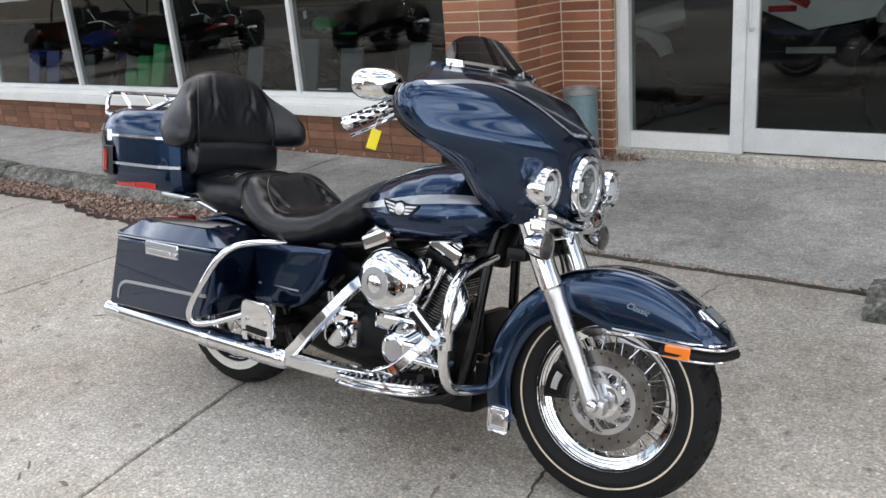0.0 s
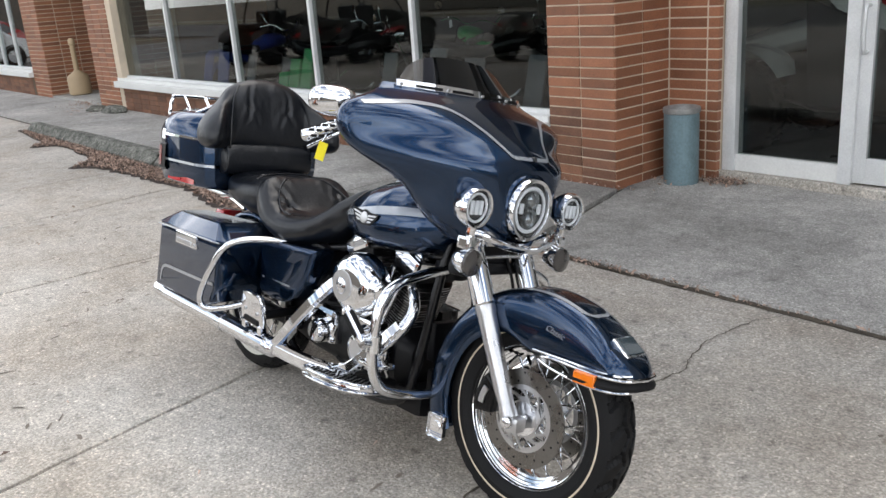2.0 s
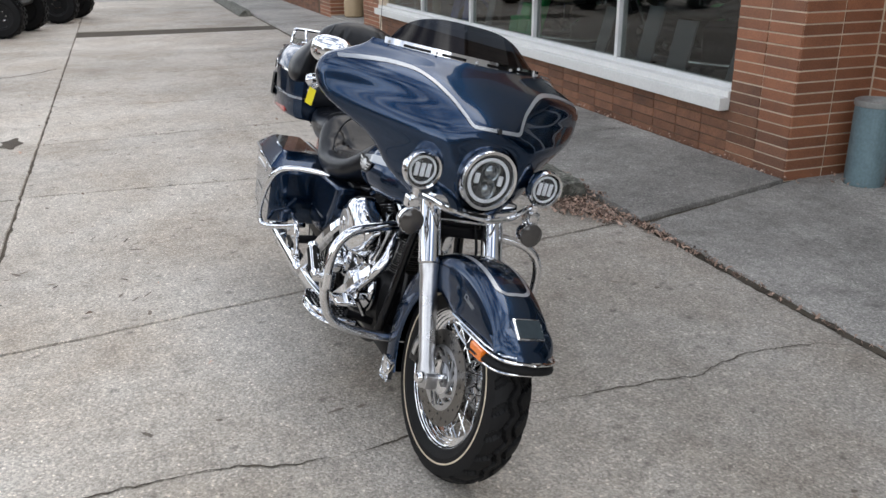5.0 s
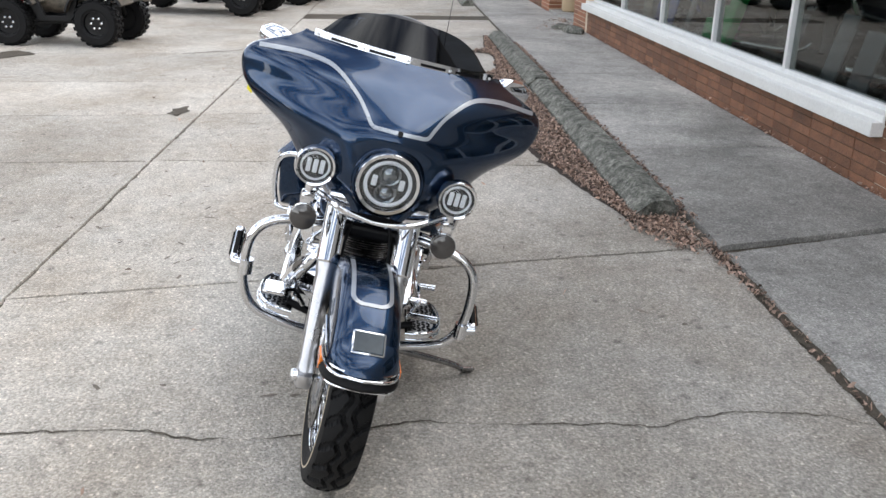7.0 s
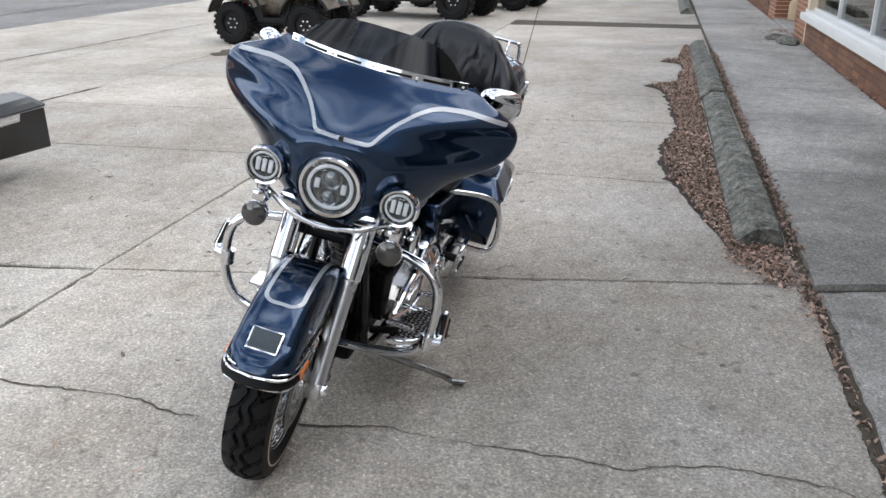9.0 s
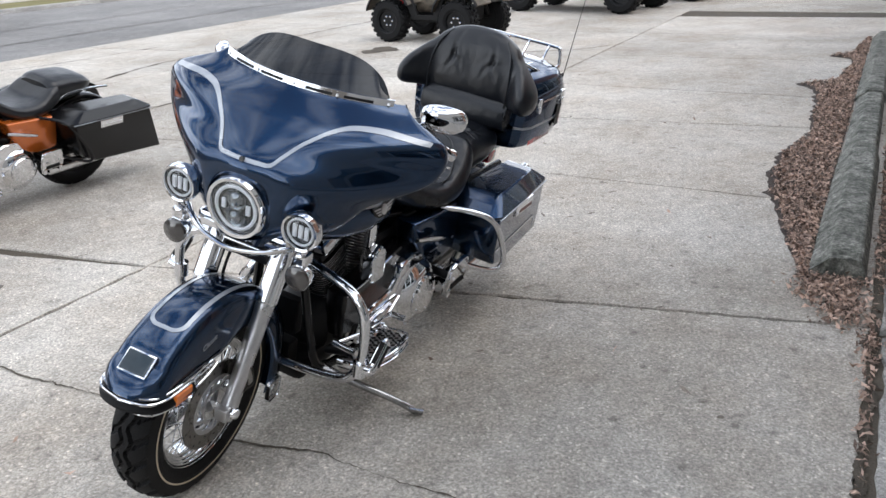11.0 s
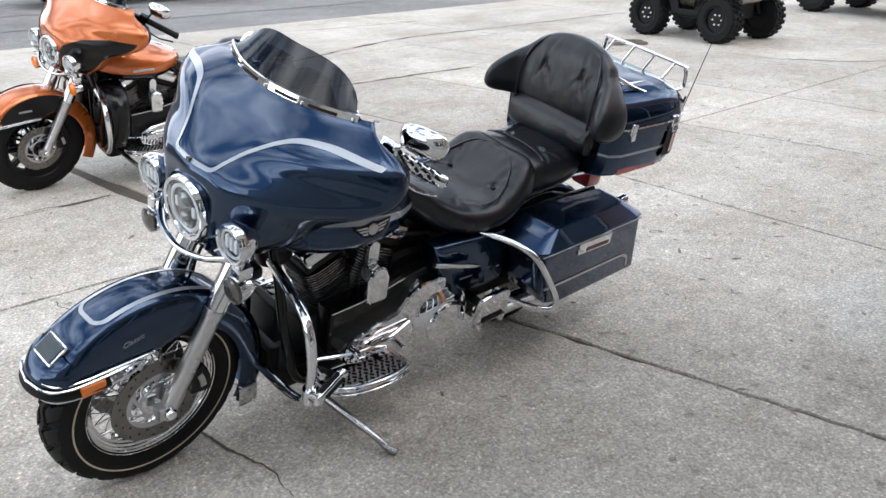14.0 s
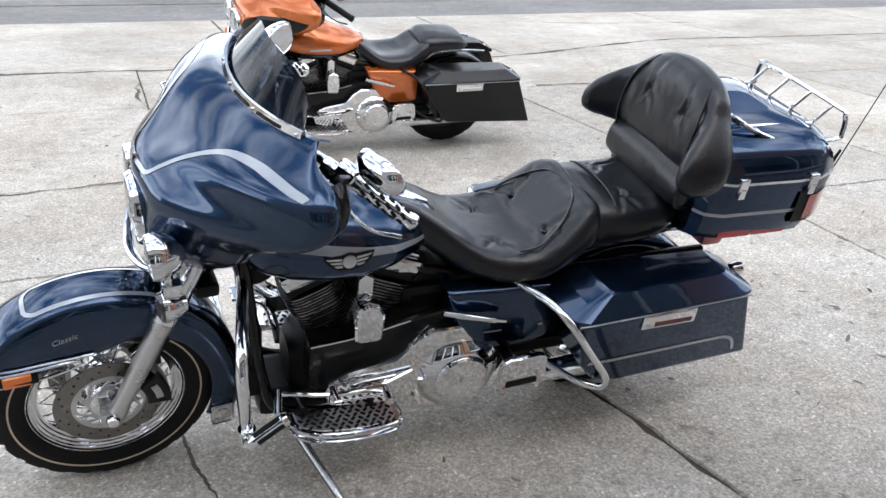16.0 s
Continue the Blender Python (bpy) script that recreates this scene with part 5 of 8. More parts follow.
        shell = loft([[(mc.x + dx, mc.y + y, mc.z + z) for y, z in oval(28, 0, 0, hy * 0.87, hz * 0.87, 2.6)] for dx, hy, hz in ((0.036, 0.006, 0.004), (0.034, 0.040, 0.024), (0.027, 0.064, 0.040), (0.014, 0.080, 0.050), (-0.004, 0.086, 0.054), (-0.010, 0.084, 0.052), (-0.008, 0.078, 0.047))])
        shell.transform(Matrix.Translation(mc) @ pose(0, 0, 0, 0, 10 if s < 0 else 20, -46 if s < 0 else 18) @ Matrix.Translation(-mc))
        mr = P("mirror", shell, M_CHROME, label="oval chrome mirror", steer=True)
        face = loft([[(mc.x + dx, mc.y + y, mc.z + z) for y, z in oval(28, 0, 0, hy * 0.87, hz * 0.87, 2.6)] for dx, hy, hz in ((-0.0075, 0.078, 0.046), (-0.0115, 0.076, 0.045), (-0.0125, 0.072, 0.042))])
        face.transform(Matrix.Translation(mc) @ pose(0, 0, 0, 0, 10 if s < 0 else 20, -46 if s < 0 else 18) @ Matrix.Translation(-mc))
        P("mirror_glass", face, M_MIRROR, mr, "dark mirror glass", steer=True)
    if spec["classic"]:
        P("key_tag", box(-0.014, 0.014, -0.001, 0.001, -0.028, 0.028, 0.0008, 1, Matrix.Translation((-0.585, -0.452, 1.012)) @ pose(0, 0, 0, 10, 14, 40)), M_YELLOW, label="yellow paper key tag", steer=True)
        P("key_ring", tube([(-0.60, -0.35, 1.10), (-0.592, -0.42, 1.075), (-0.585, -0.452, 1.04)], 0.002, 6), M_CHROME, steer=True)
    for s in (1, -1):
        P("control_cable", tube([(-0.56, s * 0.30, 1.09), (-0.52, s * 0.26, 1.02), (-0.45, s * 0.18, 0.98), (-0.40, s * 0.08, 0.95)], 0.006, 8), M_RUBBER, steer=True)
        P("control_cable", tube([(-0.55, s * 0.29, 1.08), (-0.50, s * 0.30, 1.03), (-0.44, s * 0.22, 1.0)], 0.007, 8), M_CHROME, steer=True)

    # tank
    TX = [-0.35, -0.38, -0.43, -0.50, -0.60, -0.70, -0.79, -0.87, -0.93, -0.965]
    TW = [0.06, 0.12, 0.165, 0.200, 0.222, 0.216, 0.188, 0.138, 0.085, 0.03]
    TB = [0.80, 0.75, 0.72, 0.705, 0.700, 0.700, 0.708, 0.725, 0.745, 0.775]
    TT = [0.87, 0.915, 0.942, 0.955, 0.952, 0.933, 0.905, 0.872, 0.842, 0.81]

    def tank_pt(x, a, lift=0.0):
        w, lo, hi = (soft_interp(x, TX[::-1], q[::-1], 0.012) for q in (TW, TB, TT))
        c, s2 = math.cos(a), math.sin(a)
        mid = lo + (hi - lo) * 0.42
        hz = (hi - mid) if s2 > 0 else (mid - lo)
        p = 2.25 if s2 > 0 else 2.6
        k = 1 - 0.10 * max(0, s2) * abs(c)
        return (x, (w + lift) * math.copysign(abs(c) ** (2 / p), c) * k, mid + (hz + lift) * math.copysign(abs(s2) ** (2 / p), s2))

    xs = np.linspace(-0.352, -0.962, 34)
    tank = P("fuel_tank", loft([[tank_pt(x, 2 * math.pi * k / 44) for k in range(44)] for x in xs]), paint, label=spec["tank_label"], sharp=0.9)
    for s in (1, -1):
        band = []
        for x in np.linspace(-0.40, -0.945, 40):
            t = (x + 0.40) / -0.545
            lo, hi = 0.13 + 0.11 * (1 - t) - 0.12 * t, 0.30 + 0.14 * (1 - t) - 0.15 * t
            row = [tank_pt(x, lo + (hi - lo) * k / 4, 0.0016) for k in range(5)]
            band.append([(a, s * c, d) for a, c, d in row])
        if spec["classic"]:
            P("stripe", loft(band, closed=False), M_SILVER, tank, "broad silver band", sharp=3)
            w = soft_interp(-0.645, TX[::-1], TW[::-1])
            P("badge_back", badge_plate(Matrix.Translation((-0.645, s * (w - 0.0022), 0.815)) @ (pose(0, 0, 0, 90, 0, 180) if s > 0 else pose(0, 0, 0, 90)) @ pose(0, 0, 0, -8, 0, 4 if s > 0 else -4) @ Matrix.Translation((0, 0, 0.002))), M_ENGINE, tank, "black badge outline")
            P("badge", wing_badge(Matrix.Translation((-0.645, s * (w - 0.0015), 0.815)) @ (pose(0, 0, 0, 90, 0, 180) if s > 0 else pose(0, 0, 0, 90)) @ pose(0, 0, 0, -8, 0, 4 if s > 0 else -4) @ Matrix.Translation((0, 0, 0.003))), M_SATIN, tank, "small winged metal badge")
        else:
            b = []
            for x in np.linspace(-0.37, -0.95, 34):
                b.append([(q[0], s * q[1], q[2]) for q in (tank_pt(x, -1.3 + 1.1 * k / 6, 0.0016) for k in range(7))])
            P("panel", loft(b, closed=False), trim, tank, "black lower tank panel", sharp=3)
            P("badge", box(-0.70, -0.56, s * 0.222 - 0.002, s * 0.222 + 0.002, 0.795, 0.808, 0.001, 1), M_SILVER, tank, "pale badge bar")
    cons = P("console", loft([[(x, y, z) for y, z in oval(16, 0, soft_interp(x, TX[::-1], TT[::-1], 0.012) - 0.004, w2, 0.014, 2.6)] for x, w2 in ((-0.42, 0.02), (-0.45, 0.035), (-0.55, 0.042), (-0.70, 0.042), (-0.82, 0.036), (-0.90, 0.028), (-0.94, 0.012))]), M_CHROME, tank, "chrome tank console")
    P("fuel_cap", lathe([(0.034, 0), (0.034, 0.012), (0.028, 0.018), (0, 0.02)], 24, pose(-0.56, -0.0, 0.965)), M_CHROME, tank)
    P("steering_neck", tube([(-0.44, 0, 0.66), (-0.40, 0, 0.80), (-0.36, 0, 0.92)], 0.06, 16), M_ENGINE)

    # seat
    def resample(arr, per):
        """Catmull-Rom through rows of an array."""
        a = np.concatenate([2 * arr[:1] - arr[1:2], arr, 2 * arr[-1:] - arr[-2:-1]])
        out = []
        for i in range(1, len(a) - 2):
            for k in range(per):
                t = k / per
                out.append(0.5 * (2 * a[i] + (a[i + 1] - a[i - 1]) * t + (2 * a[i - 1] - 5 * a[i] + 4 * a[i + 1] - a[i + 2]) * t * t + (3 * a[i] - a[i - 1] - 3 * a[i + 1] + a[i + 2]) * t ** 3))
        return out + [a[-2]]

    def tuft(p, buttons, axis):
        """How far a cushion is drawn in at p by its buttons and the folds that run from them."""
        d = 0.0
        for c in buttons:
            v = Vector(p) - Vector(c)
            v[axis] = 0
            r = v.length
            d += 0.005 * math.exp(-(r / 0.026) ** 2) + 0.007 * math.exp(-(r / 0.085) ** 2)
            w = 1 if c[1] > 0 else -1
            if axis == 2:
                back = c[0] < -1.25
                ends = ((-0.085, 0.035), (0.055, 0.075), (-0.02, 0.085), (0.03, -0.05)) if back else ((0.075, 0.05), (-0.03, 0.075), (0.06, -0.02))
                u, q = v[0], v[1] * w
            else:
                ends = ((0.115, -0.012), (-0.075, -0.055), (-0.07, 0.03))
                u, q = v[2], v[1] * w
            for eu, eq in ends:
                n = math.hypot(eu, eq)
                t = (u * eu + q * eq) / (n * n)
                if -0.1 < t < 1.15:
                    off = (u * eq - q * eu) / n + 0.006 * math.sin(5 * t + c[0] * 30)
                    d += (0.0068 if axis == 2 else 0.0045) * math.exp(-(off / 0.0075) ** 2) * max(0.0, 1.05 - t) ** 0.7 - 0.003 * math.exp(-((abs(off) - 0.017) / 0.011) ** 2) * max(0.0, 1 - t)
        return d + 0.0030 * noise.noise(Vector(p) * 11) + 0.0010 * noise.noise(Vector((p[0] * 30, p[1] * 60, p[2] * 30)))

    def seat_loft(rows, n=120, dish=0.0, buttons=()):
        arr = np.array([[(x, *q) for q in oval(n, 0, (lo + hi) / 2, w, (hi - lo) / 2, 2.45)] for x, lo, hi, w in rows])
        out = []
        for ring in resample(arr, 12):
            w = max(0.01, ring[:, 1].max())
            mid = ring[:, 2].mean()
            new_ring = []
            for x, y, z in ring:
                if z > mid:
                    z -= dish * 0.8 * max(0.0, 1 - (y / (0.86 * w)) ** 2) ** 1.3 + tuft((x, y, z), buttons, 2)
                    if buttons and dish > 0.02:
                        rim, turn = math.hypot((x + 1.215) / 0.19, y / 0.178), math.atan2(y, -1.215 - x)
                        if abs(turn) < 1.9:
                            z -= 0.0014 * math.exp(-((rim - 0.94) / 0.14) ** 2) * (1 + math.cos(22 * turn))
                else:
                    y += 0.003 * noise.noise(Vector((x * 20, y * 20, z * 30)))
                new_ring.append((x, y, z))
            out.append(new_ring)
        return loft(out)

    buttons = [(-1.285, -0.112, 0), (-1.145, 0.092, 0), (-1.29, 0.115, 0), (-1.145, -0.092, 0), (-1.56, 0.086, 0), (-1.56, -0.086, 0)] if spec["classic"] else []
    if spec["classic"]:
        rider = [(-0.785, 0.868, 0.886, 0.025), (-0.80, 0.835, 0.900, 0.062), (-0.85, 0.785, 0.900, 0.098), (-0.92, 0.715, 0.868, 0.128), (-1.0, 0.66, 0.812, 0.165), (-1.07, 0.628, 0.776, 0.196), (-1.16, 0.610, 0.762, 0.218), (-1.25, 0.615, 0.775, 0.227), (-1.32, 0.63, 0.828, 0.224), (-1.38, 0.65, 0.878, 0.210), (-1.425, 0.665, 0.889, 0.188), (-1.45, 0.69, 0.872, 0.165)]
        pill = [(-1.40, 0.67, 0.84, 0.15), (-1.45, 0.665, 0.866, 0.18), (-1.53, 0.675, 0.868, 0.19), (-1.62, 0.69, 0.862, 0.19), (-1.69, 0.71, 0.868, 0.18), (-1.735, 0.74, 0.85, 0.15)]
    else:
        rider = [(-0.83, 0.845, 0.862, 0.02), (-0.87, 0.77, 0.85, 0.07), (-0.95, 0.68, 0.80, 0.12), (-1.05, 0.62, 0.745, 0.18), (-1.15, 0.60, 0.735, 0.20), (-1.25, 0.61, 0.75, 0.20), (-1.33, 0.63, 0.81, 0.19), (-1.38, 0.65, 0.835, 0.18)]
        pill = [(-1.33, 0.66, 0.82, 0.14), (-1.38, 0.66, 0.85, 0.165), (-1.50, 0.67, 0.855, 0.165), (-1.62, 0.70, 0.84, 0.155), (-1.68, 0.74, 0.80, 0.12)]
    seat = P("seat", seat_loft(rider, dish=0.036, buttons=buttons), M_LEATHER, label="black tufted leather seat" if spec["classic"] else "black leather seat", sharp=1.2)
    P("pillion_pad", seat_loft(pill, dish=0.008, buttons=buttons), M_LEATHER, seat, sharp=1.2)
    if spec["classic"]:
        def seat_top(rows, dish, x, y):
            xs2 = [q[0] for q in rows][::-1]
            lo, hi, w = (lerp_list(x, xs2, [q[i] for q in rows][::-1]) for i in (1, 2, 3))
            return (lo + hi) / 2 + (hi - lo) / 2 * (1 - abs(y / w) ** 2.45) ** (1 / 2.45) - dish * 0.8 * max(0.0, 1 - (y / (0.86 * w)) ** 2) ** 1.3 - 0.019

        def seam(points, rows, dish):
            P("piping", tube([(x, y, seat_top(rows, dish, x, y) + 0.0195) for x, y in points], 0.0036, 8, 3), M_LEATHER, seat)

        seam([(-1.215 - 0.19 * math.cos(a), 0.178 * math.sin(a)) for a in np.linspace(-1.75, 1.75, 27)], rider, 0.036)
        seam([(-1.50 - 0.012 * math.cos(y * 9), y) for y in np.linspace(-0.15, 0.15, 11)], pill, 0.008)
        for x, y, z in buttons:
            zt = seat_top(rider, 0.036, x, y) - 0.003 if x > -1.4 else seat_top(pill, 0.008, x, y) - 0.003
            P("button", lathe([(0.010, -0.004), (0.009, 0.002), (0, 0.004)], 12, pose(x, y, zt)), M_LEATHER, seat)

    # engine
    case = join(
        loft([[(x, y, z) for y, z in oval(24, 0, cz, hw, hz, 3.2)] for x, cz, hw, hz in ((-0.52, 0.33, 0.07, 0.07), (-0.56, 0.33, 0.11, 0.11), (-0.66, 0.34, 0.125, 0.13), (-0.80, 0.34, 0.125, 0.13), (-0.92, 0.35, 0.12, 0.13), (-1.10, 0.37, 0.12, 0.14), (-1.22, 0.38, 0.11, 0.13))]),
        box(-1.20, -0.85, -0.10, 0.10, 0.45, 0.60, 0.03), box(-0.90, -0.42, -0.10, 0.10, 0.17, 0.26, 0.03))
    eng = P("engine_case", case, M_ENGINE, label="black enamel engine case")
    for tilt in (22.5, -22.5):
        C = Matrix.Translation((-0.70, 0, 0.34)) @ pose(0, 0, 0, 0, tilt)
        cyl = P("cylinder", lathe([(0.058, 0.10), (0.058, 0.30), (0.05, 0.33)], 24, C), M_ENGINE, label="finned black cylinder")
        for k in range(18):
            z = 0.125 + k * 0.0106
            w = 0.084 if k < 11 else 0.09
            outl = [(w * math.copysign(abs(math.cos(a)) ** 0.55, math.cos(a)), w * 1.05 * math.copysign(abs(math.sin(a)) ** 0.55, math.sin(a))) for a in np.linspace(0, 2 * math.pi, 28, endpoint=False)]
            fin = prism(outl, z, z + 0.0026, 0.0, C)
            for f in fin.faces:
                f.material_index = 1 if len(f.verts) == 4 else 0
            P("fin", fin, (M_ENGINE, M_FIN), cyl)
        P("head", box(-0.072, 0.072, -0.088, 0.088, 0.315, 0.352, 0.012, 2, C), M_ENGINE, cyl)
        rk = box(-0.068, 0.068, -0.105, 0.105, 0.350, 0.402, 0.014, 2, C)
        P("rocker_box", join(rk, box(-0.05, 0.05, -0.088, 0.088, 0.40, 0.418, 0.01, 2, C)), M_CHROME, cyl, "chrome rocker box")
        for o in (-0.03, 0.03):
            P("pushrod_tube", join(rod((-0.70 + o * 0.6 - 0.02 * math.copysign(1, -tilt), -0.125, 0.40), C @ Vector((o, -0.112, 0.33)), 0.0115, segs=14), rod((-0.70 + o * 0.6 - 0.02 * math.copysign(1, -tilt), -0.125, 0.40), (-0.70 + o * 0.6 - 0.02 * math.copysign(1, -tilt), -0.125, 0.43), 0.017, segs=14)), M_CHROME, eng, "chrome pushrod tube")
    # right side
    A = Matrix.Translation((-0.70, -0.135, 0.575)) @ RX @ Matrix.Diagonal((1.42, 1.14, 1.12, 1))
    A2 = A @ Matrix.Translation((-0.018, -0.004, 0.0)) @ Matrix.Diagonal((0.82, 1.0, 1.0, 1))
    ac = P("air_cleaner", lathe([(0.086, 0.0), (0.094, 0.01), (0.095, 0.038), (0.091, 0.056), (0.080, 0.073), (0.066, 0.083), (0.050, 0.088), (0.0, 0.0885)], 56, A), M_CHROME, label="oval chrome air cleaner cover")
    P("insert_ring", lathe([(0.026, 0.088), (0.027, 0.092), (0.046, 0.091), (0.047, 0.088)], 40, A2, close=True), M_SATIN, ac, "brushed insert ring")
    P("insert_cap", lathe([(0.024, 0.088), (0.023, 0.093), (0.016, 0.096), (0.008, 0.097), (0.007, 0.101), (0, 0.102)], 32, A2), M_CHROME, ac)
    CV = Matrix.Translation((-0.665, -0.12, 0.355)) @ RX
    cc = P("cam_cover", lathe([(0.095, 0.0), (0.095, 0.018), (0.086, 0.032), (0.062, 0.062), (0.052, 0.078), (0.048, 0.08), (0, 0.08)], 40, CV), M_CHROME, label="chrome cam cover")
    P("timer_cap", lathe([(0.036, 0.08), (0.035, 0.084), (0, 0.085)], 28, CV), M_SATIN, cc)
    P("tappet_block", join(box(-0.79, -0.61, -0.155, -0.10, 0.40, 0.455, 0.012)), M_CHROME, eng, "chrome tappet blocks")
    P("gear_end_cover", join(box(-1.02, -0.86, -0.16, -0.10, 0.31, 0.44, 0.02), lathe([(0.045, 0), (0.045, 0.04), (0.036, 0.055), (0, 0.056)], 28, Matrix.Translation((-0.925, -0.15, 0.355)) @ RX)), M_CHROME, eng, "chrome gearbox end cover")
    P("oil_filler", rod((-0.99, -0.14, 0.44), (-0.985, -0.16, 0.50), 0.018, segs=16), M_CHROME, eng)
    for (a, c) in (((-0.84, -0.15, 0.47), (-0.98, -0.15, 0.50)), ((-0.60, -0.14, 0.28), (-0.85, -0.14, 0.27)), ((-0.95, -0.13, 0.55), (-1.08, -0.14, 0.46))):
        P("oil_line", tube([a, tuple((Vector(a) + Vector(c)) / 2 + Vector((0, -0.015, -0.02))), c], 0.008, 8), M_RUBBER, eng)
    # exhaust
    pipe = P("exhaust_pipe", join(
        tube([(-0.53, -0.09, 0.60), (-0.475, -0.12, 0.58), (-0.44, -0.155, 0.525), (-0.475, -0.205, 0.44), (-0.60, -0.245, 0.325), (-0.72, -0.25, 0.268), (-0.90, -0.255, 0.255), (-1.12, -0.262, 0.255)], 0.0195, 16)), M_CHROME, label="chrome exhaust header")
    for line, wide in (([(-0.452, -0.188, 0.492), (-0.50, -0.228, 0.425), (-0.60, -0.258, 0.325), (-0.68, -0.266, 0.285)], 0.023), ([(-0.80, -0.19, 0.575), (-0.86, -0.235, 0.50), (-0.96, -0.262, 0.390), (-1.065, -0.272, 0.275)], 0.024), ([(-0.72, -0.262, 0.268), (-0.90, -0.268, 0.257), (-1.08, -0.27, 0.256)], 0.027)):
        path = smooth_path(line, 5)
        rings = []
        for i, p in enumerate(path):
            d = (path[min(i + 1, len(path) - 1)] - path[max(i - 1, 0)]).normalized()
            across = d.cross(Vector((0, 1, 0))).normalized()
            out_y = across.cross(d).normalized()
            if out_y.y > 0:
                out_y = -out_y
            # a folded strip: flat face, two bent sides
            rings.append([tuple(p + across * wide * a + out_y * wide * c) for a, c in ((-1.0, -0.75), (-0.98, 0.1), (-0.72, 0.55), (-0.60, 0.62), (0.60, 0.62), (0.72, 0.55), (0.98, 0.1), (1.0, -0.75))])
        P("heat_shield", loft(rings), M_CHROME, pipe, sharp=0.35)
    for s in (1, -1):
        x0 = -1.07 if s < 0 else -1.22
        muff = lathe([(0.026, 0), (0.036, 0.015), (0.0375, 0.05), (0.0375, 0.90), (0.036, 0.985), (0.034, 1.0), (0.030, 1.002), (0.029, 0.96), (0, 0.955)], 28, along((x0, s * (0.268 if s < 0 else 0.215), 0.253 if s < 0 else 0.27), (-2.12 if s < 0 else -2.0, s * (0.275 if s < 0 else 0.215), 0.258 if s < 0 else 0.275)) @ Matrix.Diagonal((1, 1, (2.12 if s < 0 else 2.0) + x0, 1)))
        P("muffler", muff, M_CHROME, label="long chrome muffler")
        if s < 0:
            P("muffler_clamp", rod((-1.46, s * 0.270, 0.254), (-1.50, s * 0.270, 0.254), 0.041, segs=24), M_CHROME)

    # left side: primary drive
    outl = [(-0.595, 0.325), (-0.61, 0.37), (-0.67, 0.40), (-0.81, 0.425), (-0.87, 0.490), (-0.915, 0.515), (-1.015, 0.515), (-1.075, 0.485), (-1.13, 0.42), (-1.15, 0.33), (-1.13, 0.24), (-1.075, 0.195), (-0.995, 0.185), (-0.875, 0.205), (-0.69, 0.262), (-0.61, 0.285)]
    pc = P("primary_cover", join(prism(outl, 0.13, 0.212, 0.014, PR, segs=3), lathe([(0.135, 0.0), (0.125, 0.012), (0.10, 0.032), (0.092, 0.034)], 44, Matrix.Translation((-1.018, 0.21, 0.332)) @ pose(0, 0, 0, -90))), M_CHROME, label="polished primary cover")
    # flange added in black to draw the dark reflection contour round the cover
    P("gasket", prism([(-0.88 + (x + 0.88) * 1.055, 0.345 + (z - 0.345) * 1.085) for x, z in outl], 0.112, 0.146, 0.004, PR), M_ENGINE, pc, "black flange added as a dark contour")
    P("swingarm", box(-1.56, -1.14, 0.072, 0.118, 0.285, 0.425, 0.02), M_ENGINE, label="black swingarm")
    P("derby_cover", lathe([(0.088, 0.030), (0.088, 0.040), (0.082, 0.047), (0.03, 0.049), (0, 0.049)], 44, Matrix.Translation((-1.018, 0.21, 0.332)) @ pose(0, 0, 0, -90)), M_CHROME, pc)
    for a in range(36, 396, 72):
        P("screw", rod((-1.018 + 0.073 * math.cos(radians(a)), 0.255, 0.332 + 0.073 * math.sin(radians(a))), (-1.018 + 0.073 * math.cos(radians(a)), 0.2605, 0.332 + 0.073 * math.sin(radians(a))), 0.005, segs=8), M_SATIN, pc)
    for x, z in outl[::2]:
        cx = x + (0.02 if x < -0.85 else -0.02)
        P("screw", rod((cx * 0.97 - 0.026, 0.205, 0.335 + (z - 0.335) * 0.88), (cx * 0.97 - 0.026, 0.2165, 0.335 + (z - 0.335) * 0.88), 0.0055, segs=8), M_SATIN, pc)
    P("inspection_cover", prism([(-0.67, 0.32), (-0.67, 0.36), (-0.71, 0.37), (-0.81, 0.375), (-0.84, 0.345), (-0.81, 0.30), (-0.71, 0.30)], 0.208, 0.222, 0.006, PR), M_CHROME, pc)
    P("inner_primary", prism([(-0.555, 0.36), (-0.56, 0.488), (-0.70, 0.50), (-0.86, 0.535), (-1.02, 0.56), (-1.14, 0.50), (-1.16, 0.36), (-1.0, 0.25), (-0.7, 0.30), (-0.56, 0.32)], 0.085, 0.165, 0.012, PR), M_BLACK, label="gloss black inner primary housing")
    P("case_line", tube([(-0.56, 0.168, 0.487), (-0.70, 0.168, 0.499), (-0.86, 0.168, 0.533)], 0.004, 6), M_CHROME)
    hc = P("horn_cover", join(prism([(-0.685, 0.50), (-0.68, 0.585), (-0.695, 0.62), (-0.725, 0.633), (-0.755, 0.62), (-0.772, 0.585), (-0.77, 0.50), (-0.755, 0.49), (-0.70, 0.49)], 0.13, 0.195, 0.016, PR, segs=3), prism([(-0.695, 0.625), (-0.695, 0.70), (-0.715, 0.715), (-0.74, 0.70), (-0.74, 0.625)], 0.13, 0.16, 0.008, PR)), M_CHROME, label="chrome horn cover")
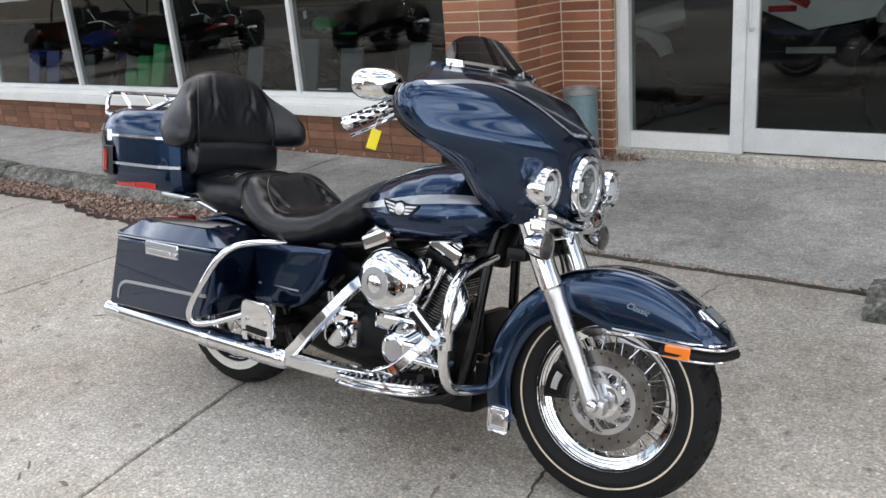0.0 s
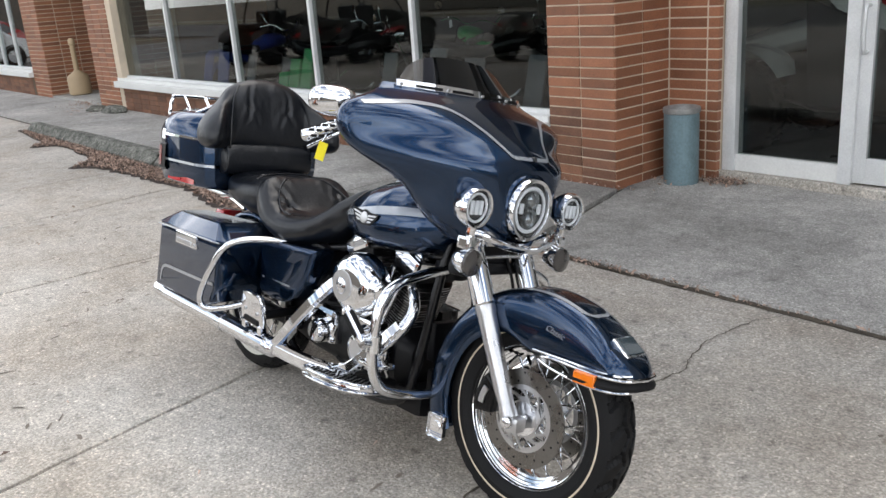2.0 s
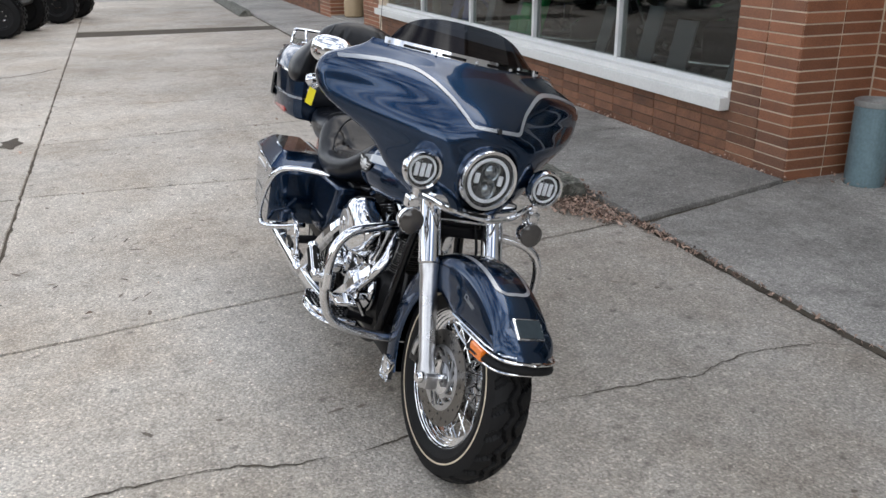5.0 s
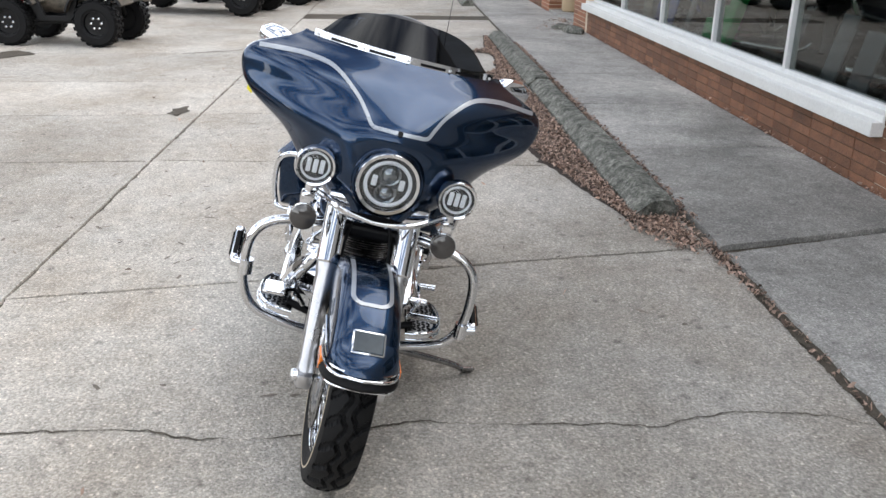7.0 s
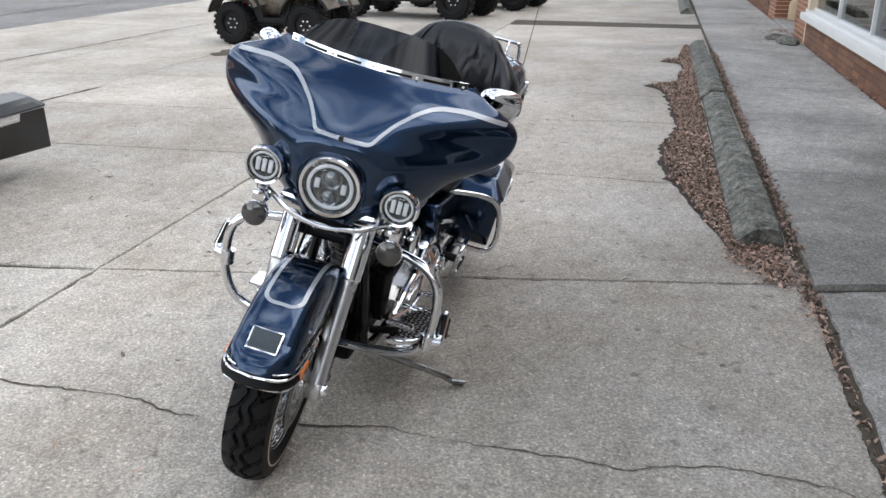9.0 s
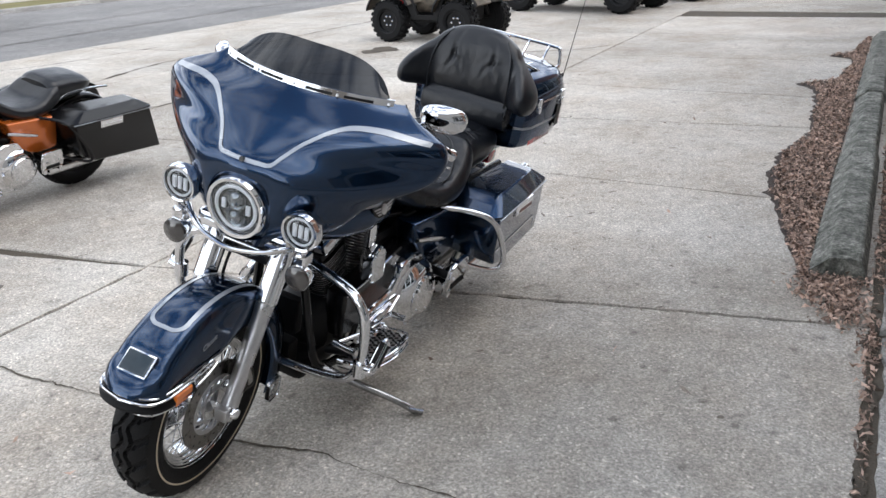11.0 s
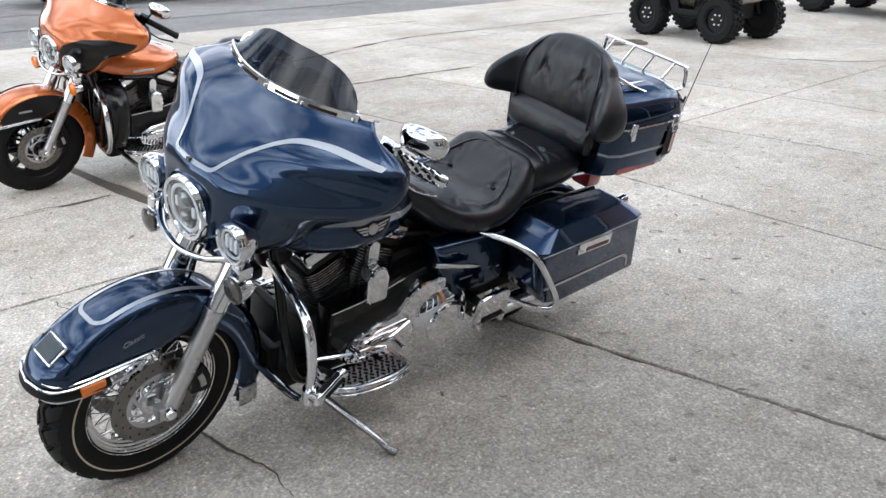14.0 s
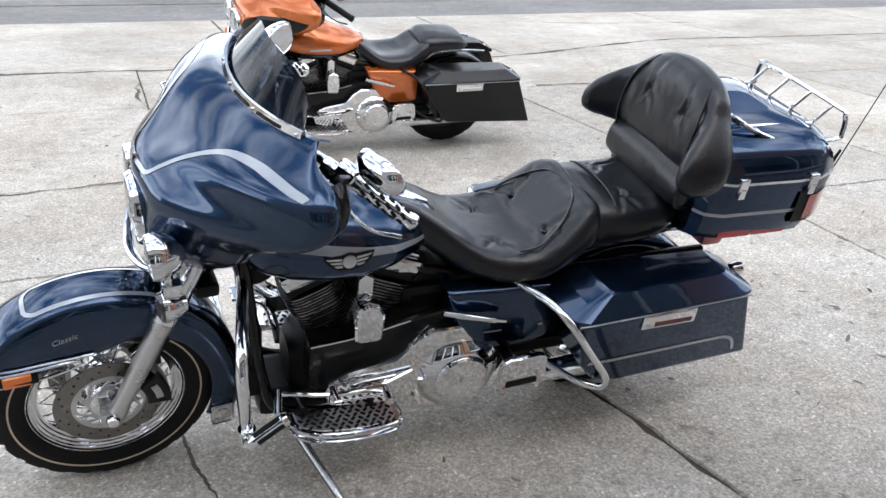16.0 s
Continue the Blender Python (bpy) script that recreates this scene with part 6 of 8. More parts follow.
    P("shift_linkage", join(tube([(-0.46, 0.20, 0.36), (-0.60, 0.235, 0.355), (-0.72, 0.24, 0.35), (-0.86, 0.22, 0.38)], 0.007, 8), rod((-0.62, 0.17, 0.355), (-0.62, 0.27, 0.355), 0.012), box(-0.78, -0.60, 0.235, 0.25, 0.335, 0.365, 0.006)), M_CHROME)
    P("toe_peg", rod((-0.46, 0.20, 0.365), (-0.44, 0.30, 0.375), 0.012), M_CHROME)
    P("heel_peg", rod((-0.77, 0.25, 0.355), (-0.765, 0.31, 0.36), 0.012), M_CHROME)
    P("brake_pedal", join(tube([(-0.52, -0.17, 0.30), (-0.50, -0.21, 0.36), (-0.44, -0.25, 0.375)], 0.009, 8), box(-0.50, -0.40, -0.31, -0.235, 0.37, 0.385, 0.006), box(-0.62, -0.50, -0.22, -0.20, 0.33, 0.40, 0.01, 2, I)), M_CHROME)

    # frame and fill
    for s in (1, -1):
        P("frame_tube", tube([(-0.37, s * 0.035, 0.88), (-0.40, s * 0.08, 0.66), (-0.43, s * 0.12, 0.36), (-0.50, s * 0.135, 0.22), (-0.80, s * 0.14, 0.19), (-1.12, s * 0.14, 0.21), (-1.22, s * 0.13, 0.34), (-1.20, s * 0.12, 0.60)], 0.0165, 12), M_BLACK)
        P("frame_tube", tube([(-0.40, s * 0.05, 0.72), (-0.70, s * 0.06, 0.70), (-1.05, s * 0.11, 0.64), (-1.45, s * 0.13, 0.63), (-1.9, s * 0.13, 0.62)], 0.016, 12), M_BLACK)
        P("shock", join(rod((-1.46, s * 0.145, 0.36), (-1.38, s * 0.145, 0.58), 0.026, segs=16)), M_ENGINE)
        P("swingarm", box(-1.64, -1.14, s * 0.125 - 0.018, s * 0.125 + 0.018, 0.295, 0.345, 0.01), M_ENGINE)
    P("voltage_regulator", box(-0.435, -0.385, -0.07, 0.07, 0.24, 0.34, 0.006), M_ENGINE)
    P("oil_cooler", box(-0.44, -0.405, -0.075, 0.075, 0.37, 0.50, 0.006), M_ENGINE)
    P("battery_box", box(-1.24, -0.98, -0.15, 0.15, 0.42, 0.66, 0.03), M_ENGINE)
    P("rear_fender", loft(fender_rings(lambda a: 0.335, 0.375, 0.105, 8, 172, (-1.612, 0, 0.317), 36)), paint if spec["classic"] else trim, sharp=0.9)
    for s in (1, -1):
        flat = [(q.x, q.z) for q in smooth_path([(-0.965, 0, 0.60), (-0.955, 0, 0.632), (-0.975, 0, 0.645), (-1.14, 0, 0.642), (-1.29, 0, 0.634), (-1.312, 0, 0.62), (-1.315, 0, 0.53), (-1.312, 0, 0.445), (-1.295, 0, 0.42), (-1.20, 0, 0.41), (-1.11, 0, 0.42), (-1.04, 0, 0.465), (-0.985, 0, 0.545), (-0.965, 0, 0.60)], 4)][:-1]
        rings = []
        for y, k in ((0.13, 0.0), (0.196, 0.0), (0.207, 0.008), (0.214, 0.025), (0.219, 0.06), (0.222, 0.13), (0.2235, 0.30), (0.224, 0.60)):
            rings.append([(x + (-1.15 - x) * k, s * (y - 0.10 * max(0, x + 1.13) ** 1.3), z + (0.53 - z) * k) for x, z in flat[::s]])
        cov = P("side_cover", loft(rings), paint, label=spec["cover_label"], sharp=1.0)
        if spec["classic"]:
            P("stripe", loft([[(x, s * (0.2235 - 0.10 * max(0, x + 1.13) ** 1.3), z) for z in (0.484, 0.490)] for x in np.linspace(-1.08, -1.28, 8)], closed=False), M_SILVER, cov, "thin stripe", sharp=3)
        if s > 0:
            P("mid_bracket", tube([(-0.935, 0.226, 0.592), (-1.0, 0.238, 0.578), (-1.08, 0.248, 0.558), (-1.13, 0.25, 0.545)], [0.013, 0.017, 0.017, 0.011], 14, flat=0.6), M_CHROME, label="chrome side bracket")

    # engine guard, pegs, boards, stand
    if spec["classic"]:
        gpts = [(-0.39, -0.06, 0.685), (-0.365, -0.20, 0.675), (-0.345, -0.31, 0.655), (-0.335, -0.365, 0.60), (-0.338, -0.378, 0.50), (-0.345, -0.368, 0.41), (-0.352, -0.32, 0.335), (-0.362, -0.20, 0.295), (-0.375, -0.06, 0.275)]
        for s in (1, -1):
            g = P("engine_guard", tube([(x, -s * y, z) for x, y, z in gpts], 0.0162, 16), M_CHROME, label="chrome engine guard bar")
            zc = 0.485 if s < 0 else 0.40
            P("peg_clamp", join(rod((-0.342, s * 0.372, zc - 0.025), (-0.342, s * 0.372, zc + 0.025), 0.024, segs=18), rod((-0.342, s * 0.36, zc), (-0.342, s * 0.418, zc + 0.01), 0.017, segs=14)), M_CHROME, g)
            e = Vector((-0.43, s * 0.415, zc + 0.085)) if s < 0 else Vector((-0.44, s * 0.40, zc + 0.065))
            b0 = Vector((-0.342, s * 0.412, zc + 0.008))
            pg = P("highway_peg", lathe([(0.012, 0), (0.0165, 0.012), (0.0165, (e - b0).length - 0.01), (0.019, (e - b0).length - 0.005), (0.015, (e - b0).length + 0.006)], 18, along(b0, e)), M_CHROME, g)
            for k in range(0, 360, 90):
                P("peg_rubber", box(-0.0075, 0.0075, -0.020, -0.012, 0.02, (e - b0).length - 0.012, 0.003, 1, along(b0, e) @ pose(0, 0, 0, 0, 0, k)), M_RUBBER, pg)
    else:
        for s in (1, -1):
            P("leg_shield", loft([[(x, s * y, z) for x, y in oval(24, -0.42, 0.13 + w / 2, 0.075, w / 2, 3)] for z, w in ((0.30, 0.08), (0.33, 0.15), (0.42, 0.20), (0.55, 0.225), (0.64, 0.22), (0.70, 0.17), (0.73, 0.08))]), M_BLACK, label="gloss black lower fairing leg")
            P("engine_guard", tube([(-0.37, s * 0.10, 0.66), (-0.34, s * 0.28, 0.64), (-0.33, s * 0.345, 0.55), (-0.34, s * 0.345, 0.42), (-0.36, s * 0.25, 0.30), (-0.38, s * 0.08, 0.28)], 0.016, 14), M_CHROME)
    for s in (1, -1):
        out = [(-0.485, 0.205), (-0.485, 0.25), (-0.50, 0.292), (-0.55, 0.322), (-0.63, 0.335), (-0.72, 0.332), (-0.79, 0.316), (-0.815, 0.29), (-0.815, 0.205)]
        tilt = Matrix.Translation((-0.46, 0.335, 0.292)) @ pose(0, 0, 0, 7, -4) @ Matrix.Translation((0.46, -0.335, 0))
        mir = tilt if s > 0 else FLIP @ tilt
        fb = P("floorboard", prism(out, -0.020, 0.008, 0.005, mir), M_CHROME, label="chrome-edged footboard")
        P("edge_trim", tube([tuple(mir @ Vector((x, y, 0.007))) for x, y in out], 0.0065, 10, 4), M_CHROME, fb)
        P("edge_trim", tube([tuple(mir @ Vector((x * 0.985 - 0.01, y + 0.004, -0.016))) for x, y in out], 0.005, 10, 4), M_CHROME, fb)
        pad = prism([(x * 0.9 - 0.064, 0.214 + (y - 0.205) * 0.80) for x, y in out], 0.006, 0.0095, 0.001, mir)
        P("board_plate", pad, M_SATIN, fb)
        for i in range(12):
            for j in range(6):
                if 0.222 + 0.0175 * j < 0.312 - 0.5 * max(0, 0.06 - 0.026 * i):
                    link("stud", STUD, fb, m=mir @ pose(-0.512 - 0.0238 * i - 0.012 * (j % 2), 0.222 + 0.0175 * j, 0, 0, 0, 45 if (i + j) % 2 else -45))
        P("board_bracket", rod((-0.53, s * 0.13, 0.27), (-0.53, s * 0.23, 0.30), 0.014), M_ENGINE)
        P("board_bracket", rod((-0.74, s * 0.13, 0.25), (-0.74, s * 0.23, 0.26), 0.014), M_ENGINE)
        q = Matrix.Translation((-1.19, s * 0.305, 0.388)) @ pose(0, 0, 0, -s * 7, 3, 0)
        po = [(-0.078, -0.062), (-0.083, -0.035), (-0.076, 0.030), (-0.066, 0.052), (-0.045, 0.060), (0.045, 0.060), (0.066, 0.052), (0.076, 0.030), (0.083, -0.035), (0.078, -0.062), (0.050, -0.068), (-0.050, -0.068)]
        pbm = prism(po, -0.010, 0.010, 0.005, PR)
        pbm.transform(q)
        pb = P("passenger_board", pbm, M_CHROME, label="folded chrome passenger board")
        P("board_pad", box(-0.052, 0.052, 0.008 if s > 0 else -0.016, 0.016 if s > 0 else -0.008, -0.060, -0.038, 0.003, 1, q), M_RUBBER, pb)
        for x in (-0.045, 0.045):
            P("screw", rod(q @ Vector((x, s * 0.009, -0.012)), q @ Vector((x, s * 0.0145, -0.012)), 0.007, segs=12), M_SATIN, pb)
        for x in (-0.06, 0.06):
            P("hinge", box(x - 0.012, x + 0.012, -0.016, 0.016, -0.095, -0.055, 0.005, 1, q), M_CHROME, pb)
        P("board_mount", rod((-1.19, s * 0.12, 0.36), (-1.19, s * 0.30, 0.35), 0.018), M_ENGINE)
    foot = Vector(spec["foot"])
    st = P("side_stand", tube([(-0.50, 0.14, 0.215), (-0.525, 0.24, 0.19), tuple(foot + Vector((0.025, -0.07, 0.03))), tuple(foot)], [0.016, 0.014, 0.012, 0.012], 12), M_STAND, label="chrome side stand, down")
    P("stand_foot", tube([tuple(foot + Vector((0.012, -0.02, 0.008))), tuple(foot + Vector((-0.01, 0.025, 0.004)))], [0.018, 0.024], 10, flat=0.5), M_STAND, st)

    # saddlebags
    low_cut = 0.0 if spec["classic"] else -0.045
    tail = 0.0 if spec["classic"] else -0.06
    BX = [-1.29, -1.305, -1.36, -1.50, -1.65, -1.78, -1.88, -1.935, -1.95]
    BO = [0.355, 0.38, 0.395, 0.402, 0.397, 0.382, 0.362, 0.343, 0.325]
    BB = [0.40, 0.365, 0.335, 0.325, 0.315, 0.305, 0.299, 0.296, 0.30]
    BT = [0.612, 0.612, 0.61, 0.604, 0.598, 0.592, 0.588, 0.586, 0.586]
    slant = 0.36

    def bag_y(x, z):
        return 0.406 - 0.050 * max(0, (-1.33 - x) / 0.65) - 0.028 * max(0, 0.60 - z) / 0.3

    for s in (1, -1):
        side_out = [(-1.30, 0.610), (-1.945 + tail, 0.588), (-2.062 + tail * 1.6, 0.293 + low_cut), (-1.50, 0.325 + low_cut * 0.3), (-1.40, 0.36), (-1.345, 0.43)]
        bm = prism([(x, z) for x, z in side_out], 0.17, 0.40, 0.0, PR)
        for v in bm.verts:
            if v.co.y > 0.3:
                v.co.y = 0.406 - 0.050 * max(0, (-1.33 - v.co.x) / 0.65) - 0.028 * max(0, 0.60 - v.co.z) / 0.3
        bmesh.ops.bevel(bm, geom=[e for e in bm.edges if max(v.co.y for v in e.verts) > 0.3], offset=0.014, segments=3, profile=0.6, affect="EDGES")
        if s < 0:
            bm.transform(FLIP)
        bag = P("saddlebag", bm, paint if spec["classic"] else trim, label=spec["bag_label"], sharp=0.5)
        foot_l = [(-1.268, 0.17), (-1.268, 0.37), (-1.285, 0.392), (-1.32, 0.408), (-1.60, 0.391), (-1.90, 0.368), (-1.945, 0.355), (-1.96, 0.33), (-1.96, 0.17)]
        head_l = [(-1.385, 0.185), (-1.40, 0.325), (-1.405, 0.340), (-1.42, 0.350), (-1.60, 0.338), (-1.82, 0.315), (-1.855, 0.305), (-1.865, 0.29), (-1.865, 0.185)]
        zl = lambda x: 0.606 + (x + 1.30) * 0.030
        stretch = lambda x: x + tail * max(0, (-1.5 - x) / 0.45)
        rings = [[(stretch(x), s * y, zl(x) + 0.004) for x, y in foot_l], [(stretch(x), s * (y + 0.002), zl(x) + 0.014) for x, y in foot_l]]
        for f, lift in ((0.0, 0.018), (0.5, 0.0), (0.93, 0.0), (1.0, 0.0)):
            ring = []
            for (x0, y0), (x1, y1) in zip(foot_l, head_l):
                top = 0.676 + (x1 + 1.385) * 0.035
                z = zl(x0) + 0.018 + (top - zl(x0) - 0.018) * (f if f < 0.9 else (0.95 if f < 1 else 1.0))
                k = f if f < 0.9 else (0.95 if f < 1 else 1.10)
                ring.append((stretch(x0 + (x1 - x0) * k), s * (y0 + (y1 - y0) * k), z))
            rings.append(ring)
        lid = P("lid", loft(rings), paint if spec["classic"] else trim, bag, sharp=0.3)
        edge = [(x + tail * max(0, (-1.5 - x) / 0.45), s * (bag_y(x, 0.6) + 0.006), lerp_list(x, BX[::-1], BT[::-1]) + 0.006) for x in np.linspace(-1.285, -1.945, 14)]
        P("lid_seam", tube(edge, 0.0028, 6, 2), M_SILVER, bag, "silver lid edge line")
        lid["label"] = "bevelled hard lid"
        if spec["classic"]:
            for k in range(1):
                pts = [(-1.36, 0.445), (-1.45, 0.437), (-1.65, 0.425), (-1.86, 0.413), (-1.92, 0.405), (-1.96, 0.38), (-1.985, 0.33)]
                fl = smooth_path([(x, 0, z) for x, z in pts], 5)
                rows = []
                for i, p in enumerate(fl):
                    d = (fl[min(i + 1, len(fl) - 1)] - fl[max(i - 1, 0)]).normalized()
                    n = Vector((-d.z, 0, d.x)) * 0.0065
                    rows.append([(q2.x, s * (bag_y(q2.x, q2.z) + 0.002), q2.z) for q2 in (p + n, p - n)])
                P("stripe", loft(rows, closed=False), M_SILVER, bag, "silver pinstripe", sharp=3)
        yl = bag_y(-1.62, 0.575)
        la = P("latch", join(box(-1.715, -1.52, s * yl - 0.010, s * yl + 0.012, 0.548, 0.602, 0.006, 2, I)), M_CHROME, bag, "chrome latch plate")
        P("latch_reflector", box(-1.70, -1.565, s * (yl + 0.0115) - 0.002, s * (yl + 0.0115) + 0.002, 0.556, 0.573, 0.001, 1), M_RUST if s > 0 and spec["classic"] else M_SATIN, la, "dull insert strip")
        P("latch_lock", rod((-1.537, s * (yl + 0.008), 0.565), (-1.537, s * (yl + 0.014), 0.565), 0.006, segs=10), M_SATIN, la)
        gp = [(-1.17, s * 0.17, 0.637), (-1.20, s * 0.23, 0.641), (-1.235, s * 0.31, 0.640), (-1.26, s * 0.37, 0.625), (-1.29, s * 0.402, 0.585), (-1.35, s * 0.413, 0.50), (-1.415, s * 0.411, 0.41), (-1.435, s * 0.402, 0.36), (-1.41, s * 0.385, 0.338), (-1.34, s * 0.34, 0.355), (-1.24, s * 0.25, 0.40)]
        P("bag_guard", tube(gp, 0.0118 if spec["classic"] else 0.010, 14), M_CHROME if spec["classic"] else M_BLACK, label="chrome saddlebag guard rail" if spec["classic"] else "black saddlebag guard rail")
        sig = lathe([(0.0, -0.03), (0.018, -0.022), (0.024, 0.0), (0.024, 0.012), (0.018, 0.018)], 24, Matrix.Translation((-1.975, s * 0.235, 0.602)) @ pose(0, 0, 0, 0, -90))
        P("rear_signal", sig, M_CHROME)
        P("bag_rail", tube([(-1.36, s * 0.17, 0.70), (-1.45, s * 0.165, 0.74), (-1.65, s * 0.16, 0.745), (-1.80, s * 0.15, 0.73)], 0.0075, 8), M_CHROME)
    if spec["classic"]:
        P("tail_lamp", join(box(-2.07, -1.98, -0.05, 0.05, 0.56, 0.64, 0.02)), M_RED, label="red tail lamp")

    # luggage box, backrest, rack
    if spec["tour_box"]:
        P("box_support", join(tube([(-1.62, 0.13, 0.70), (-1.75, 0.14, 0.735), (-1.95, 0.14, 0.745)], 0.011, 10), tube([(-1.62, -0.13, 0.70), (-1.75, -0.14, 0.735), (-1.95, -0.14, 0.745)], 0.011, 10), box(-2.0, -1.68, -0.12, 0.12, 0.735, 0.762, 0.006)), M_CHROME, label="chrome luggage box bracket")

        def foot_ring(z, g, rear):
            o = [(-1.715, 0.235 + g), (-1.735, 0.270 + g), (-1.79, 0.291 + g), (-2.02, 0.302 + g), (-2.11, 0.298 + g), (-2.17 - rear, 0.27 + g), (-2.20 - rear, 0.21 + g)]
            return [(x, y, z) for x, y in o] + [(x, -y, z) for x, y in o[::-1]]

        bx = P("luggage_box", loft([foot_ring(0.765, -0.035, -0.05), foot_ring(0.772, -0.018, -0.035), foot_ring(0.80, -0.006, -0.02), foot_ring(0.88, 0.0, 0), foot_ring(0.968, 0.004, 0.012)]), paint, label="navy hard luggage box", sharp=0.5)
        lidr = [foot_ring(0.974, 0.004, 0.012), foot_ring(0.985, 0.004, 0.012), foot_ring(1.03, -0.012, 0.002), foot_ring(1.065, -0.04, -0.02), [(x * 0.93 - 0.137, y * 0.72, 1.088) for x, y, z in foot_ring(0, -0.04, -0.04)], [(x * 0.5 - 0.98, y * 0.3, 1.094) for x, y, z in foot_ring(0, -0.04, -0.04)]]
        P("lid", loft(lidr), paint, bx, sharp=0.9)
        for z, w, mt, g, nm, lb in ((0.971, 0.009, M_CHROME, 0.006, "seam_trim", "chrome seam trim"), (0.862, 0.011, M_SILVER, 0.0012, "stripe", "silver pinstripe")):
            P(nm, loft([foot_ring(z - w / 2, g - 0.004, 0.0), foot_ring(z - w / 2, g, 0.004 if z < 0.9 else 0.014), foot_ring(z + w / 2, g, 0.004 if z < 0.9 else 0.014), foot_ring(z + w / 2, g - 0.004, 0.0)], caps=False), mt, bx, lb)
        for s in (1, -1):
            for x, y in ((-1.82, 0.288), (-2.075, 0.300)):
                P("latch", join(box(x - 0.017, x + 0.017, s * y - 0.006, s * y + 0.016, 0.945, 0.992, 0.005), box(x - 0.012, x + 0.012, s * y + 0.006, s * y + 0.019, 0.925, 0.958, 0.004)), M_CHROME, bx, "chrome latch")
            lampr = [[(x, s * (y + 0.006 * (1 if 0 < i < 3 else -1)), z) for i, z in enumerate((0.812, 0.820, 0.925, 0.933))] for x, y in ((-2.045, 0.302), (-2.11, 0.299), (-2.145, 0.283), (-2.175, 0.266), (-2.20, 0.22))]
            P("side_lamp_bezel", loft([[(x, y * 1.004, z) for x, y, z in r] for r in lampr], closed=False), M_ENGINE, bx, "black lamp surround", sharp=0.9)
            P("side_lamp", loft([[(x - 0.001, s * (yy + 0.011), z) for z in (0.830, 0.87, 0.914)] for x, yy in ((-2.085, 0.299), (-2.12, 0.293), (-2.15, 0.279), (-2.178, 0.263), (-2.206, 0.21))], closed=False), M_RED, bx, "red side lamp lens")
            for xa, xb in ((-1.80, -1.92), (-1.925, -2.05)):
                P("reflector", loft([[(x, s * lerp_list(x, [-2.05, -1.86, -1.8], [0.290, 0.288, 0.284]), z) for z in (0.775, 0.802)] for x in np.linspace(xa, xb, 5)], closed=False), M_RED, bx, "red reflector strip")
        # backrest
        def back_loft(rows, n=110):
            arr = np.array([[(xc + hx * math.copysign(abs(math.cos(a)) ** 0.85, math.cos(a)) + (z0 := hz * math.copysign(abs(math.sin(a)) ** 0.8, math.sin(a))) * -0.13, y, zc + z0) for a in np.linspace(0, 2 * math.pi, n, endpoint=False)] for y, xc, zc, hx, hz in rows])
            out = []
            for ring in resample(arr, 10):
                mid = ring[:, 0].mean()
                out.append([(x - (tuft((x, y, z), ((-1.69, 0.093, 1.115), (-1.69, -0.093, 1.115)), 0) if x > mid else 0), y, z) for x, y, z in ring])
            return loft(out)

        halfr = [(0.0, -1.755, 1.085, 0.066, 0.155), (0.06, -1.752, 1.084, 0.068, 0.152), (0.12, -1.748, 1.078, 0.066, 0.142), (0.17, -1.742, 1.066, 0.060, 0.126), (0.205, -1.725, 1.048, 0.066, 0.106), (0.238, -1.702, 1.034, 0.082, 0.090), (0.266, -1.684, 1.020, 0.090, 0.077), (0.289, -1.674, 1.008, 0.086, 0.064), (0.306, -1.670, 1.000, 0.070, 0.049), (0.317, -1.669, 0.996, 0.047, 0.031), (0.322, -1.669, 0.995, 0.014, 0.009)]
        br = P("backrest", back_loft([(-y, a, c, d, e) for y, a, c, d, e in halfr[:0:-1]] + halfr), M_LEATHER, label="wraparound black leather backrest with buttons", sharp=1.3)
        P("lower_pad", back_loft([(y, -1.715, 0.905, h * 0.058, h * 0.062 + 0.006) for y, h in ((-0.215, 0.3), (-0.205, 0.8), (-0.18, 1), (0, 1.04), (0.18, 1), (0.205, 0.8), (0.215, 0.3))]), M_LEATHER, br, sharp=1.3)
        for y in (-0.093, 0.093):
            P("button", lathe([(0.010, -0.004), (0.009, 0.004), (0, 0.006)], 12, Matrix.Translation((-1.710, y, 1.115)) @ pose(0, 0, 0, 0, 83)), M_LEATHER, br)
        for s in (1, -1):
            P("piping", tube([(-1.672, s * 0.188, 0.948), (-1.668, s * 0.19, 1.0), (-1.676, s * 0.186, 1.08), (-1.70, s * 0.168, 1.155), (-1.74, s * 0.13, 1.208)], 0.0045, 8), M_LEATHER, br)
        rk = P("luggage_rack", join(
            tube([(-1.80, -0.10, 1.13), (-1.83, -0.16, 1.125), (-1.90, -0.205, 1.09), (-2.02, -0.218, 1.058), (-2.21, -0.215, 1.05), (-2.228, -0.214, 1.075), (-2.225, -0.205, 1.125), (-2.222, -0.17, 1.138), (-2.222, 0.17, 1.138), (-2.225, 0.205, 1.125), (-2.228, 0.214, 1.075), (-2.21, 0.215, 1.05), (-2.02, 0.218, 1.058), (-1.90, 0.205, 1.09), (-1.83, 0.16, 1.125), (-1.80, 0.10, 1.13)], 0.0078, 10),
            rod((-1.80, -0.10, 1.13), (-1.80, 0.10, 1.13), 0.0078, segs=10)), M_CHROME, label="chrome luggage rack on the box lid")
        for y in (-0.155, -0.053, 0.053, 0.155):
            P("rack_bar", tube([(-1.82, y * 0.8, 1.122), (-1.86, y, 1.10), (-1.90, y, 1.088), (-2.13, y, 1.082), (-2.155, y, 1.085), (-2.205, y, 1.13), (-2.222, y, 1.138)], 0.006, 8, 3), M_CHROME, rk)
